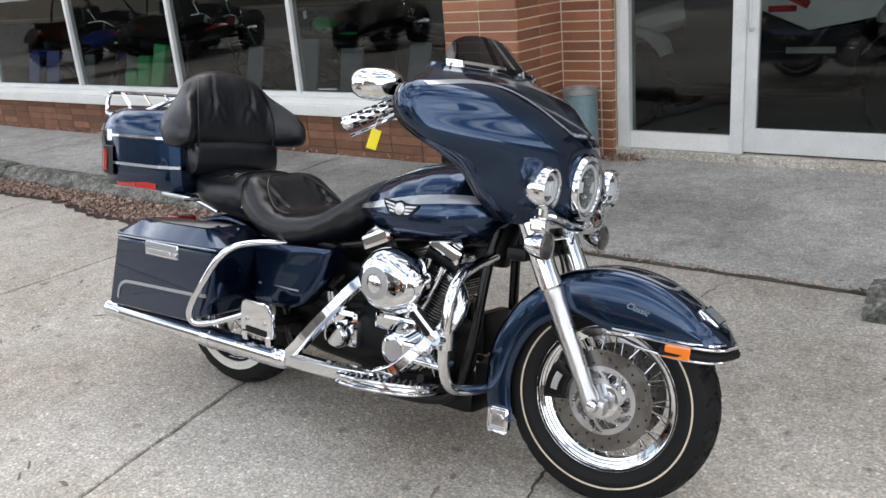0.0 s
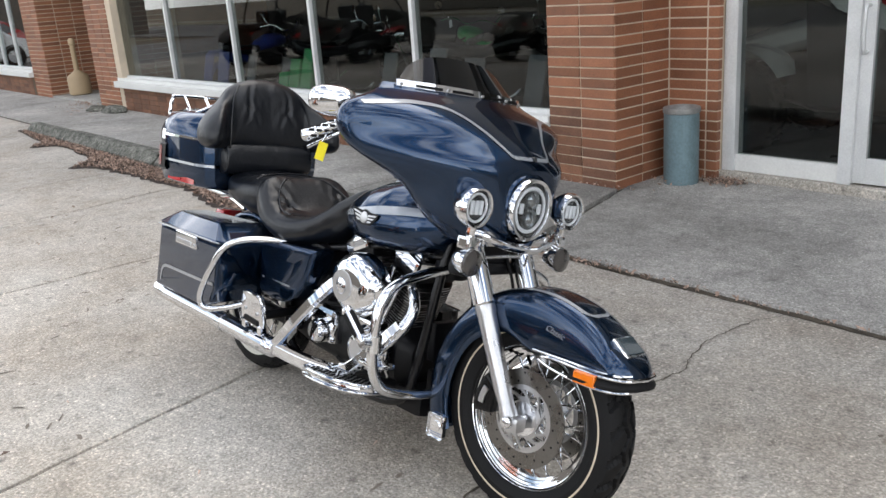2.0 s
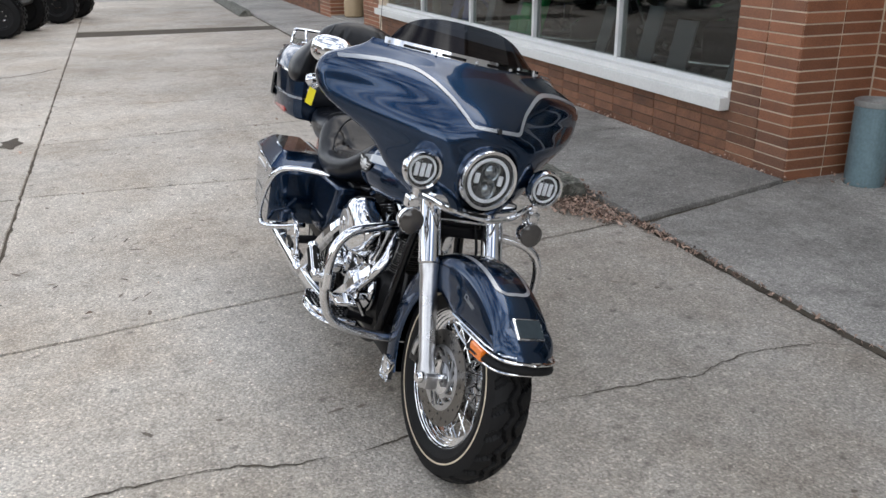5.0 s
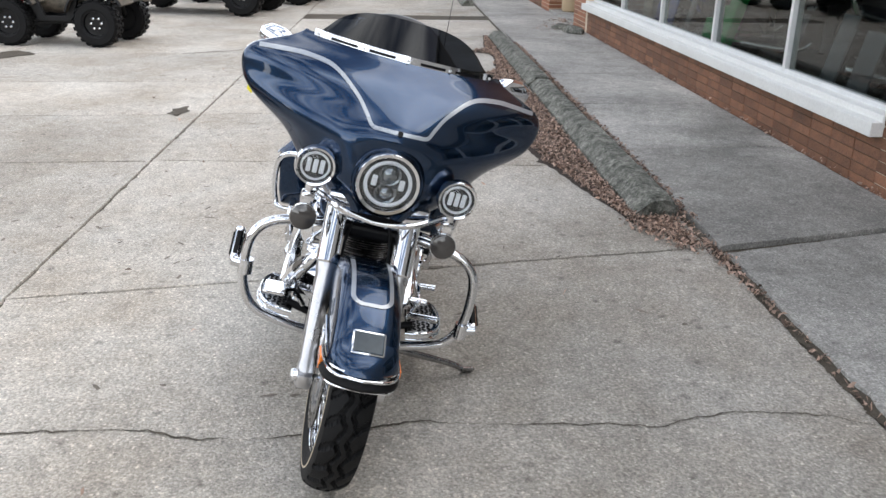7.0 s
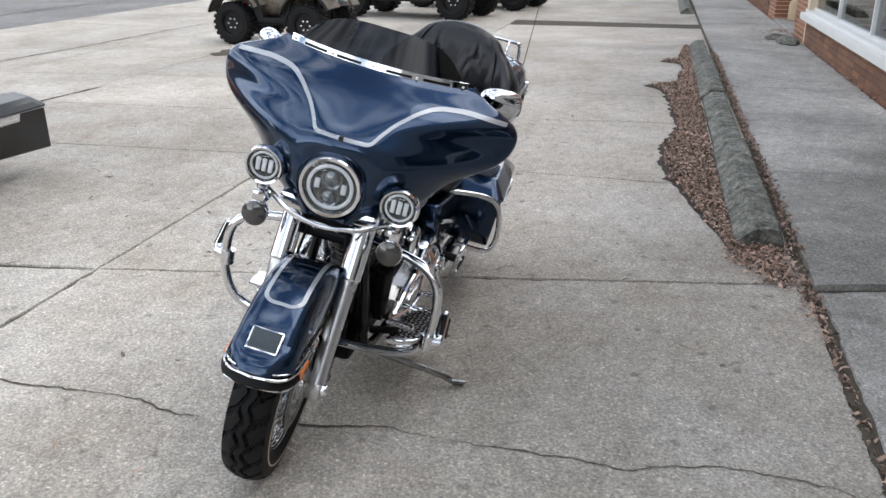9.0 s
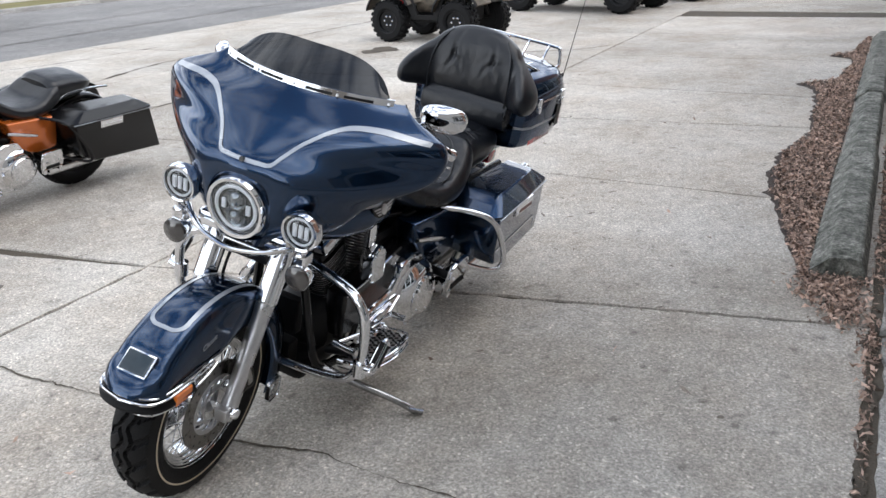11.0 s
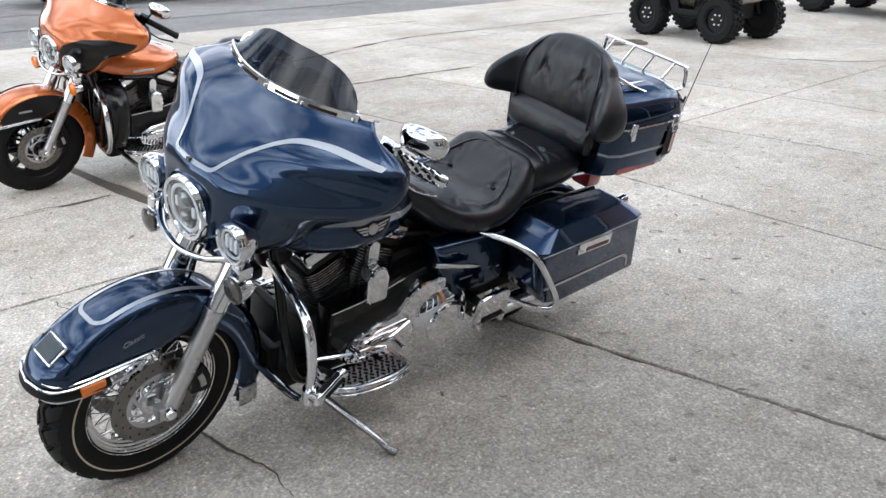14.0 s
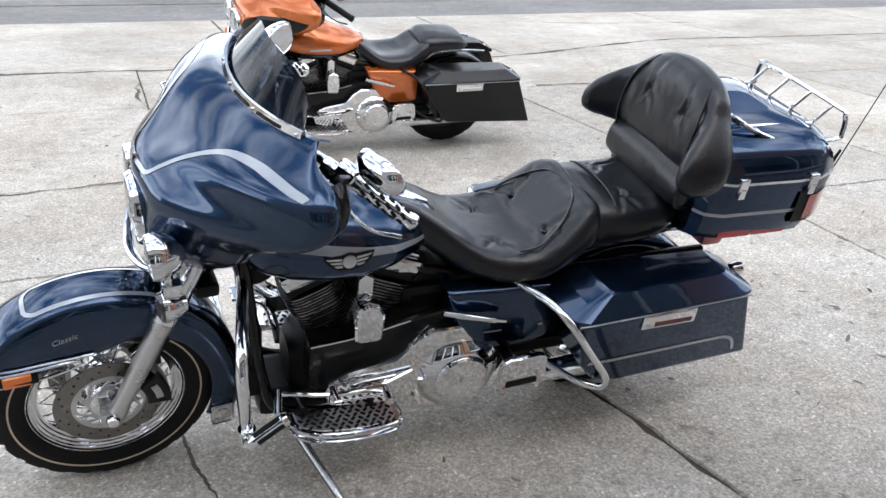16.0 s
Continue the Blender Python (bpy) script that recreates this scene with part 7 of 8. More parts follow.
        for x in (-1.92, -2.11):
            P("rack_bar", rod((x, -0.19, 1.084), (x, 0.19, 1.084), 0.0055, segs=8), M_CHROME, rk)
            for y in (0.15, -0.15):
                P("rack_post", rod((x, y, 1.04), (x, y * 1.05, 1.082), 0.0065), M_CHROME, rk)
        an = P("antenna", rod((-2.21, 0.25, 0.975), (-2.34, 0.245, 1.42), 0.0022, 0.0012, 6), M_ENGINE, label="thin black whip antenna")
        P("antenna_base", rod((-2.19, 0.243, 0.955), (-2.212, 0.248, 1.03), 0.008, 0.004, 10), M_ENGINE, an)
    return bike


ON_STAND = Matrix.Rotation(radians(-12.5), 4, "X")
touring_bike(Matrix.Translation((-1.0, 1.955, 0)) @ ON_STAND, dict(
    paint=M_NAVY, second=M_NAVY, steer=5.5, laced=True, classic=True, tour_box=True, shield=(0.108, 0.85), foot=(-0.605, 0.476, 0.118),
    label="navy-blue chrome-laden touring motorcycle leaning on its side stand", fender_label="navy front fender", fairing_label="navy batwing fairing",
    tank_label="navy fuel tank with silver band", cover_label="navy side cover", bag_label="navy hard saddlebag"))

touring_bike(Matrix.Translation((-1.77, -1.37, 0)) @ ON_STAND, dict(
    paint=M_ORANGE, second=M_BLACK, steer=9, laced=False, classic=False, tour_box=False, shield=(0.10, 0.9), foot=(-0.605, 0.476, 0.118),
    label="orange and black touring motorcycle parked on its side stand", fender_label="orange and black front fender", fairing_label="orange batwing fairing",
    tank_label="orange fuel tank", cover_label="orange side cover", bag_label="black stretched saddlebag"))

# ---- other machines ----
M_CAMO = surface("camouflage_plastic", (0.09, 0.072, 0.052), 0.6, var=0.8, coarse=9, fine=26)
M_PLASTIC = surface("black_plastic", (0.007, 0.007, 0.0075), 0.5, var=0.2, bump=0.1, spec=0.28)
M_REDPAINT = surface("red_gloss_paint", (0.42, 0.012, 0.016), 0.28, var=0.06, coat=0.8)
M_WHITEPAINT = surface("white_gloss_paint", (0.74, 0.75, 0.75), 0.3, var=0.04, coat=0.8)
M_GREEN = surface("green_plastic", (0.02, 0.42, 0.11), 0.4, var=0.1, coat=0.4)
M_BLUE = surface("blue_plastic", (0.03, 0.06, 0.32), 0.4, var=0.1, coat=0.4)
M_GREYPLATE = surface("grey_floor_stand", (0.15, 0.16, 0.18), 0.5, var=0.2)
M_CARGLASS = surface("dark_car_glass", (0.015, 0.017, 0.02), 0.05, var=0.05, coat=1.0)


def knobby(R, half, lugs=22):
    """An off-road tyre: round carcass with two staggered rows of lugs."""
    b = [lathe([(R * 0.52, -half * 0.8), (R * 0.62, -half), (R * 0.88, -half * 0.98), (R * 0.95, -half * 0.7), (R * 0.95, half * 0.7), (R * 0.88, half * 0.98), (R * 0.62, half), (R * 0.52, half * 0.8)], 40, close=True)]
    for k in range(lugs):
        for row, (h, w) in enumerate(((-0.62, 0.3), (0.0, 0.26), (0.62, 0.3))):
            a = 360 / lugs * (k + 0.5 * (row % 2))
            b.append(box(R * 0.93, R, -R * 0.085, R * 0.085, (h - w) * half, (h + w) * half, 0.004, 1, pose(0, 0, 0, 0, 0, a) @ pose(0, 0, 0, 10 * (row - 1))))
    return join(*b)


NUT = mesh_of("lug_nut", lathe([(0.02, 0), (0.02, 0.014), (0.013, 0.02), (0, 0.021)], 6), M_CHROME)

def machine_wheel(parent, at, R, half, out, rim, tyre_mesh, rim_mesh):
    m = Matrix.Translation(at) @ pose(0, 0, 0, -90 if out > 0 else 90)
    w = link("wheel", rim_mesh, parent, m=m)
    link("tyre", tyre_mesh, w, "knobby black tyre")
    for k in range(6):
        link("lug_nut", NUT, w, "bright lug nut", m=pose(0.23 * R * math.cos(k * math.pi / 3), 0.23 * R * math.sin(k * math.pi / 3), half * 0.46))
    return w


def rim_bm(R, half):
    b = [lathe([(R * 0.53, -half * 0.8), (R * 0.56, -half * 0.82), (R * 0.56, half * 0.82), (R * 0.52, half * 0.84), (R * 0.50, half * 0.5), (R * 0.2, half * 0.42), (R * 0.18, half * 0.6), (0, half * 0.62)], 36)]
    for k in range(8):
        a = radians(45 * k)
        b.append(rod((R * 0.36 * math.cos(a), R * 0.36 * math.sin(a), half * 0.44), (R * 0.36 * math.cos(a), R * 0.36 * math.sin(a), half * 0.5), R * 0.05, segs=8))
    return join(*b)


def quad(m):
    """A utility quad bike; front to +x."""
    o = thing("quad_bike", "camouflage utility quad bike with black racks and knobby tyres", "quad bike", m)
    R, half = 0.315, 0.115
    ty, ri = mesh_of("tyre", knobby(R, half), M_RUBBER), mesh_of("wheel", rim_bm(R, half), M_PLASTIC)
    for x in (0.62, -0.62):
        for s in (1, -1):
            machine_wheel(o, (x, s * 0.46, R), R, half, s, None, ty, ri)
    part("frame", join(box(-0.7, 0.72, -0.16, 0.16, 0.30, 0.52, 0.04), box(-0.3, 0.3, -0.36, 0.36, 0.29, 0.33, 0.015)), M_PLASTIC, o)
    part("engine", join(box(-0.25, 0.22, -0.2, 0.2, 0.32, 0.62, 0.05), rod((-0.25, 0.24, 0.5), (-0.62, 0.28, 0.6), 0.05, segs=14)), M_ENGINE, o)
    for s in (1, -1):
        part("side_skirt", prism([(0.36, 0.66), (0.22, 0.33), (-0.24, 0.33), (-0.36, 0.62), (-0.26, 0.64), (-0.17, 0.40), (0.13, 0.40), (0.24, 0.68)], s * 0.42 - 0.03, s * 0.42 + 0.03, 0.01, PR), M_PLASTIC, o, "black footwell skirt")
        part("footwell", box(-0.27, 0.28, s * 0.2 - (0.22 if s < 0 else 0), s * 0.2 + (0.22 if s > 0 else 0), 0.33, 0.36, 0.01), M_PLASTIC, o)
        for x0, nm in ((0.62, "front_mudguard"), (-0.62, "rear_mudguard")):
            rings = []
            for a in np.linspace(18, 150, 18):
                c, q = math.cos(radians(a)), math.sin(radians(a))
                r = 0.47
                rings.append([(x0 + rr * c, s * y, 0.32 + rr * q * 1.06) for y, rr in ((0.2, r + 0.02), (0.42, r + 0.01), (0.52, r - 0.02), (0.535, r - 0.05), (0.50, r - 0.05), (0.2, r - 0.02))])
            mg = part(nm, loft(rings), M_CAMO, o, "camouflage mudguard", sharp=0.7)
            part("mudguard_lip", loft([[(x, y + s * 0.012, z) for x, y, z in r[2:5]] for r in rings], closed=False), M_PLASTIC, mg)
    part("nose", loft([[(x, y, z) for y, z in oval(20, 0, cz, hw, hz, 2.8)] for x, cz, hw, hz in ((0.95, 0.66, 0.18, 0.06), (0.9, 0.70, 0.3, 0.1), (0.7, 0.76, 0.34, 0.12), (0.45, 0.78, 0.25, 0.12), (0.2, 0.74, 0.17, 0.13), (0.0, 0.70, 0.15, 0.11))]), M_CAMO, o, "camouflage nose and tank")
    part("side_panel", loft([[(x, y, z) for y, z in oval(16, 0, 0.55, hw, 0.16, 3)] for x, hw in ((0.3, 0.2), (0.1, 0.27), (-0.2, 0.27), (-0.35, 0.2))]), M_CAMO, o)
    part("seat", loft([[(x, y, z) for y, z in oval(20, 0, cz, hw, 0.07, 2.8)] for x, cz, hw in ((0.05, 0.80, 0.1), (0.0, 0.80, 0.15), (-0.3, 0.79, 0.18), (-0.6, 0.82, 0.17), (-0.66, 0.83, 0.1))]), M_LEATHER, o)
    for x0, x1, z in ((0.35, 0.92, 0.92), (-0.98, -0.45, 0.92)):
        rk = part("rack", tube([(x0, -0.4, z), (x0, 0.4, z), (x1, 0.42, z), (x1, -0.42, z), (x0, -0.4, z)], 0.012, 8, 1), M_PLASTIC, o)
        for k in range(5):
            part("rack_bar", rod((x0, -0.28 + 0.14 * k, z), (x1, -0.28 + 0.14 * k, z), 0.009, segs=8), M_PLASTIC, rk)
        for y in (-0.25, 0.25):
            part("rack_leg", rod(((x0 + x1) / 2, y, z), ((x0 + x1) / 2, y, z - 0.2), 0.012, segs=8), M_PLASTIC, rk)
    part("handlebar", tube([(0.1, -0.38, 1.06), (0.18, -0.2, 1.08), (0.22, 0, 1.0), (0.18, 0.2, 1.08), (0.1, 0.38, 1.06)], 0.013, 10), M_PLASTIC, o)
    part("steering_column", rod((0.3, 0, 0.7), (0.2, 0, 1.02), 0.03), M_PLASTIC, o)
    for s in (1, -1):
        part("headlamp", box(0.86, 0.95, s * 0.2 - 0.07, s * 0.2 + 0.07, 0.68, 0.75, 0.02), M_HALO, o, "clear headlamp")
        part("tail_lamp", box(-1.02, -0.98, s * 0.3 - 0.05, s * 0.3 + 0.05, 0.7, 0.76, 0.01), M_RED, o, "red tail lamp")
        for x in (0.62, -0.62):
            part("suspension_arm", rod((x, s * 0.12, 0.36), (x, s * 0.4, 0.31), 0.022, segs=8), M_PLASTIC, o)
            part("shock", rod((x - 0.06, s * 0.14, 0.66), (x - 0.04, s * 0.34, 0.36), 0.03, segs=10), M_REDPAINT if x > 0 else M_PLASTIC, o)
    part("bumper", tube([(0.96, -0.25, 0.4), (1.04, -0.24, 0.62), (1.04, 0.24, 0.62), (0.96, 0.25, 0.4)], 0.018, 8, 2), M_PLASTIC, o)
    part("muffler", rod((-0.5, -0.3, 0.58), (-1.0, -0.3, 0.62), 0.065, 0.06, 18), M_SATIN, o)
    return o


def side_by_side(m, body, accent, label):
    """A two-seat off-road buggy; front to +x."""
    o = thing("side_by_side", label, "buggy", m)
    R, half = 0.375, 0.14
    ty, ri = mesh_of("tyre", knobby(R, half, 20), M_RUBBER), mesh_of("wheel", rim_bm(R, half), M_PLASTIC)
    for x in (1.12, -1.12):
        for s in (1, -1):
            machine_wheel(o, (x, s * 0.64, R), R, half, s, None, ty, ri)
    part("tub", loft([[(x, y, z) for y, z in oval(24, 0, (lo + hi) / 2, hw, (hi - lo) / 2, 4)] for x, lo, hi, hw in ((1.35, 0.45, 0.6, 0.25), (0.9, 0.38, 0.8, 0.42), (0.55, 0.33, 0.72, 0.62), (-0.5, 0.33, 0.72, 0.64), (-0.8, 0.36, 0.82, 0.55), (-1.35, 0.5, 0.86, 0.45))]), M_PLASTIC, o, "black floor tub")
    part("hood", loft([[(x, y, z) for y, z in oval(24, 0, cz, hw, hz, 3)] for x, cz, hw, hz in ((1.55, 0.72, 0.25, 0.07), (1.4, 0.78, 0.4, 0.11), (1.0, 0.88, 0.46, 0.13), (0.6, 0.97, 0.5, 0.12), (0.5, 0.98, 0.48, 0.1))]), body, o)
    for s in (1, -1):
        out = [(0.6, 0.55), (0.62, 0.92), (0.2, 0.80), (-0.2, 0.78), (-0.55, 0.95), (-0.62, 0.6), (-0.45, 0.42), (0.4, 0.40)]
        stripe = [(0.5, 0.62), (0.45, 0.72), (-0.3, 0.66), (-0.5, 0.56)]
        if body is M_WHITEPAINT:
            out = [(0.62, 1.40), (0.40, 1.42), (-0.3, 1.30), (-0.85, 1.36), (-0.96, 1.16), (-0.78, 0.90), (-0.59, 0.86), (-0.35, 0.82), (0.36, 1.13)]
            stripe = [(0.22, 1.25), (0.10, 1.28), (-0.36, 1.02), (-0.33, 0.97)]
        dr = part("door", prism(out, s * 0.66 - 0.02, s * 0.66 + 0.02, 0.01, PR), body, o)
        part("door_stripe", prism(stripe, s * 0.685 - 0.003, s * 0.685 + 0.003, 0, PR), accent, dr)
        if body is M_WHITEPAINT:
            part("door_stripe", prism([(-0.02, 1.26), (-0.30, 1.05), (-0.58, 1.08), (-0.88, 1.12), (-0.92, 1.20), (-0.58, 1.22), (-0.28, 1.17)], s * 0.685 - 0.003, s * 0.685 + 0.003, 0, PR), accent, dr)
            part("lower_panel", prism([(0.60, 1.22), (0.36, 1.12), (-0.35, 0.81), (-0.59, 0.85), (-0.72, 0.86), (-0.65, 0.42), (0.55, 0.42)], s * 0.655 - 0.02, s * 0.655 + 0.02, 0.01, PR), M_PLASTIC, o, "black lower side panel")
        part("rocker_bar", rod((0.6, s * 0.68, 0.36), (-0.65, s * 0.68, 0.36), 0.03, segs=12), M_PLASTIC, o)
        part("front_guard", loft([[(1.12 + 0.45 * math.cos(radians(a)), s * y, 0.42 + 0.45 * math.sin(radians(a)) * 1.0) for y in (0.42, 0.80)] for a in np.linspace(20, 150, 12)], closed=False), body, o)
        part("rear_guard", loft([[(-1.12 + 0.45 * math.cos(radians(a)), s * y, 0.42 + 0.47 * math.sin(radians(a))) for y in (0.42, 0.80)] for a in np.linspace(30, 160, 12)], closed=False), body, o)
        part("trailing_arm", join(rod((-0.5, s * 0.4, 0.42), (-1.12, s * 0.58, 0.38), 0.045, segs=10)), accent, o)
        part("front_arm", rod((1.0, s * 0.2, 0.42), (1.12, s * 0.58, 0.38), 0.03, segs=10), accent, o)
        part("shock", join(rod((-0.85, s * 0.42, 0.95), (-1.0, s * 0.52, 0.45), 0.03, segs=12), *[lathe([(0.04, 0), (0.052, 0.008), (0.04, 0.016)], 14, along((-0.85 - 0.02 * k, s * (0.42 + 0.013 * k), 0.93 - 0.062 * k), (-1.0, s * 0.52, 0.45))) for k in range(7)]), M_HALO if body is not M_WHITEPAINT else M_REDPAINT, o)
        part("cage", tube([(0.6, s * 0.58, 0.95), (0.2, s * 0.56, 1.45), (0.0, s * 0.54, 1.66), (-0.5, s * 0.54, 1.70), (-0.75, s * 0.56, 1.3), (-0.95, s * 0.5, 0.85)], 0.024, 10, 3), M_PLASTIC, o)
        part("bucket_seat", join(box(-0.42, 0.1, s * 0.28 - 0.23, s * 0.28 + 0.23, 0.55, 0.72, 0.06, 3), box(-0.52, -0.36, s * 0.28 - 0.22, s * 0.28 + 0.22, 0.6, 1.25, 0.06, 3)), M_LEATHER, o)
        part("headlamp", box(1.38, 1.5, s * 0.3 - 0.09, s * 0.3 + 0.09, 0.74, 0.82, 0.02), M_HALO, o, "clear headlamp")
        part("tail_lamp", box(-1.40, -1.36, s * 0.32 - 0.07, s * 0.32 + 0.07, 0.72, 0.8, 0.01), M_RED, o, "red tail lamp")
    part("cross_bar", join(rod((0.0, -0.54, 1.66), (0.0, 0.54, 1.66), 0.024, segs=10), rod((-0.5, -0.54, 1.7), (-0.5, 0.54, 1.7), 0.024, segs=10)), M_PLASTIC, o)
    part("bed", box(-1.42, -0.75, -0.5, 0.5, 0.84, 0.98, 0.03), body, o)
    part("steering_wheel", lathe([(0.15, -0.01), (0.165, 0), (0.15, 0.01), (0.14, 0)], 24, Matrix.Translation((0.3, 0.28, 1.0)) @ pose(0, 0, 0, 0, -60), close=True), M_PLASTIC, o)
    part("bumper", tube([(1.5, -0.3, 0.5), (1.6, -0.28, 0.7), (1.6, 0.28, 0.7), (1.5, 0.3, 0.5)], 0.022, 8, 2), M_PLASTIC, o)
    return o


quad(pose(-11.38, -2.45, 0, 0, 0, -90 - 7))
side_by_side(pose(-16.15, -1.65, 0, 0, 0, -90 - 12), M_PLASTIC, M_REDPAINT, "black and red off-road buggy with knobby tyres")
side_by_side(pose(-18.7, -0.9, 0, 0, 0, -90 - 12), M_PLASTIC, M_REDPAINT, "black off-road buggy with red arms parked behind another")
inside = side_by_side(pose(-2.0, 7.32, 0.05, 0, 0, 180), M_WHITEPAINT, M_REDPAINT, "white and red off-road buggy inside the entrance")
for x, z, w, h, mt in ((-0.16, 0.955, 0.20, 0.045, M_REDPAINT), (-0.37, 0.655, 0.34, 0.045, M_SATIN)):
    part("decal_bar", box(x - w / 2, x + w / 2, 0.676, 0.690, z, z + h), mt, inside, "plain bar in place of a brand decal")


def showroom_bike(m, body, label):
    """A stock motorcycle on show; front to +x."""
    o = thing("showroom_motorcycle", label, "motorcycle", m, group="motorcycles in the showroom")
    ty = mesh_of("tyre", lathe([(0.21, -0.045), (0.26, -0.06), (0.30, -0.05), (0.315, 0), (0.30, 0.05), (0.26, 0.06), (0.21, 0.045)], 36, close=True), M_RUBBER)
    ri = join(lathe([(0.20, -0.04), (0.215, -0.045), (0.215, 0.045), (0.20, 0.04)], 32, close=True), *[box(0.02, 0.205, -0.012, 0.012, -0.012, 0.012, 0, 1, pose(0, 0, 0, 0, 0, 72 * k)) for k in range(5)])
    ri = mesh_of("wheel", ri, M_PLASTIC)
    for x in (0.72, -0.72):
        w = link("wheel", ri, o, m=Matrix.Translation((x, 0, 0.315)) @ RX)
        link("tyre", ty, w)
        part("mudguard", loft([[(x + r * math.cos(radians(a)), y, 0.315 + r * math.sin(radians(a))) for y, r in ((-0.07, 0.33), (-0.05, 0.355), (0.05, 0.355), (0.07, 0.33))] for a in np.linspace(20, 150, 14)], closed=False), body, o)
    for s in (1, -1):
        part("fork_leg", rod((0.72, s * 0.1, 0.32), (0.45, s * 0.1, 0.95), 0.024, segs=12), M_CHROME, o)
        part("exhaust", tube([(0.2, s * 0.12, 0.45), (0.05, s * 0.18, 0.3), (-0.3, s * 0.2, 0.3), (-0.8, s * 0.22, 0.36)], [0.02, 0.025, 0.04, 0.05], 12), M_CHROME, o)
        part("mirror", join(rod((0.36, s * 0.3, 1.05), (0.34, s * 0.42, 1.2), 0.007, segs=8), lathe([(0.05, 0), (0.055, 0.01), (0.03, 0.02)], 16, Matrix.Translation((0.34, s * 0.42, 1.2)) @ FACE)), M_CHROME, o)
    part("tank", loft([[(x, y, z) for y, z in oval(24, 0, cz, hw, hz, 2.4)] for x, cz, hw, hz in ((0.42, 0.86, 0.06, 0.06), (0.3, 0.88, 0.15, 0.1), (0.1, 0.87, 0.17, 0.1), (-0.1, 0.82, 0.12, 0.08), (-0.18, 0.8, 0.06, 0.05))]), body, o)
    part("seat", loft([[(x, y, z) for y, z in oval(20, 0, cz, hw, 0.06, 2.6)] for x, cz, hw in ((-0.1, 0.80, 0.08), (-0.25, 0.77, 0.15), (-0.5, 0.80, 0.15), (-0.75, 0.86, 0.12), (-0.8, 0.87, 0.06))]), M_LEATHER, o)
    part("engine", join(box(-0.3, 0.25, -0.17, 0.17, 0.28, 0.68, 0.05), box(-0.7, -0.2, -0.08, 0.08, 0.3, 0.38, 0.02)), M_ENGINE, o)
    part("tail", loft([[(x, y, z) for y, z in oval(16, 0, cz, hw, hz, 3)] for x, cz, hw, hz in ((-0.4, 0.68, 0.14, 0.08), (-0.8, 0.76, 0.12, 0.07), (-0.98, 0.8, 0.06, 0.03))]), body, o)
    part("handlebar", tube([(0.28, -0.38, 1.02), (0.38, -0.2, 1.06), (0.42, 0, 1.0), (0.38, 0.2, 1.06), (0.28, 0.38, 1.02)], 0.013, 10), M_CHROME, o)
    for x, y, z, a in ((0.42, 0.22, 0.98, 20), (0.05, 0.2, 0.66, -8), (-0.45, 0.16, 0.72, 12)):
        part("price_tag", box(-0.035, 0.035, -0.001, 0.001, -0.05, 0.05, 0, 1, pose(x, y, z, 0, a, a)), M_HALO, o, "white paper tag")
    rb = random.Random(int(abs(m.translation.x) * 10))
    for k in range(7):
        # added chrome rods, strewn at random to give bright glints behind the glass
        p = Vector((rb.uniform(-0.7, 0.6), rb.choice((-1, 1)) * rb.uniform(0.12, 0.34), rb.uniform(0.45, 1.1)))
        part("trim_bar", rod(p, p + Vector((rb.uniform(-0.1, 0.1), rb.uniform(-0.06, 0.06), rb.uniform(-0.08, 0.08))), 0.012, 0.008, segs=8), M_CHROME, o)
    part("headlamp", lathe([(0.03, -0.12), (0.08, -0.06), (0.09, 0), (0.05, 0.02), (0, 0.025)], 24, Matrix.Translation((0.6, 0, 0.92)) @ FACE), M_CHROME, o)
    return o


for x, y, a, mt, lb in ((-11.6, 7.0, 100, M_BLUE, "blue motorcycle dim behind the shop window"), (-10.2, 7.6, 75, M_BLACK, "black motorcycle dim behind the shop window"), (-8.9, 7.0, 60, M_BLACK, "black motorcycle dim behind the shop window"), (-7.7, 7.8, 150, M_GREEN, "green motorcycle dim behind the shop window"), (-6.3, 7.2, 40, M_BLACK, "black motorcycle dim behind the shop window"), (-4.9, 7.6, 20, M_BLACK, "black motorcycle dim behind the shop window")):
    showroom_bike(pose(x, y, 0.05, 9, 0, a), mt, lb)

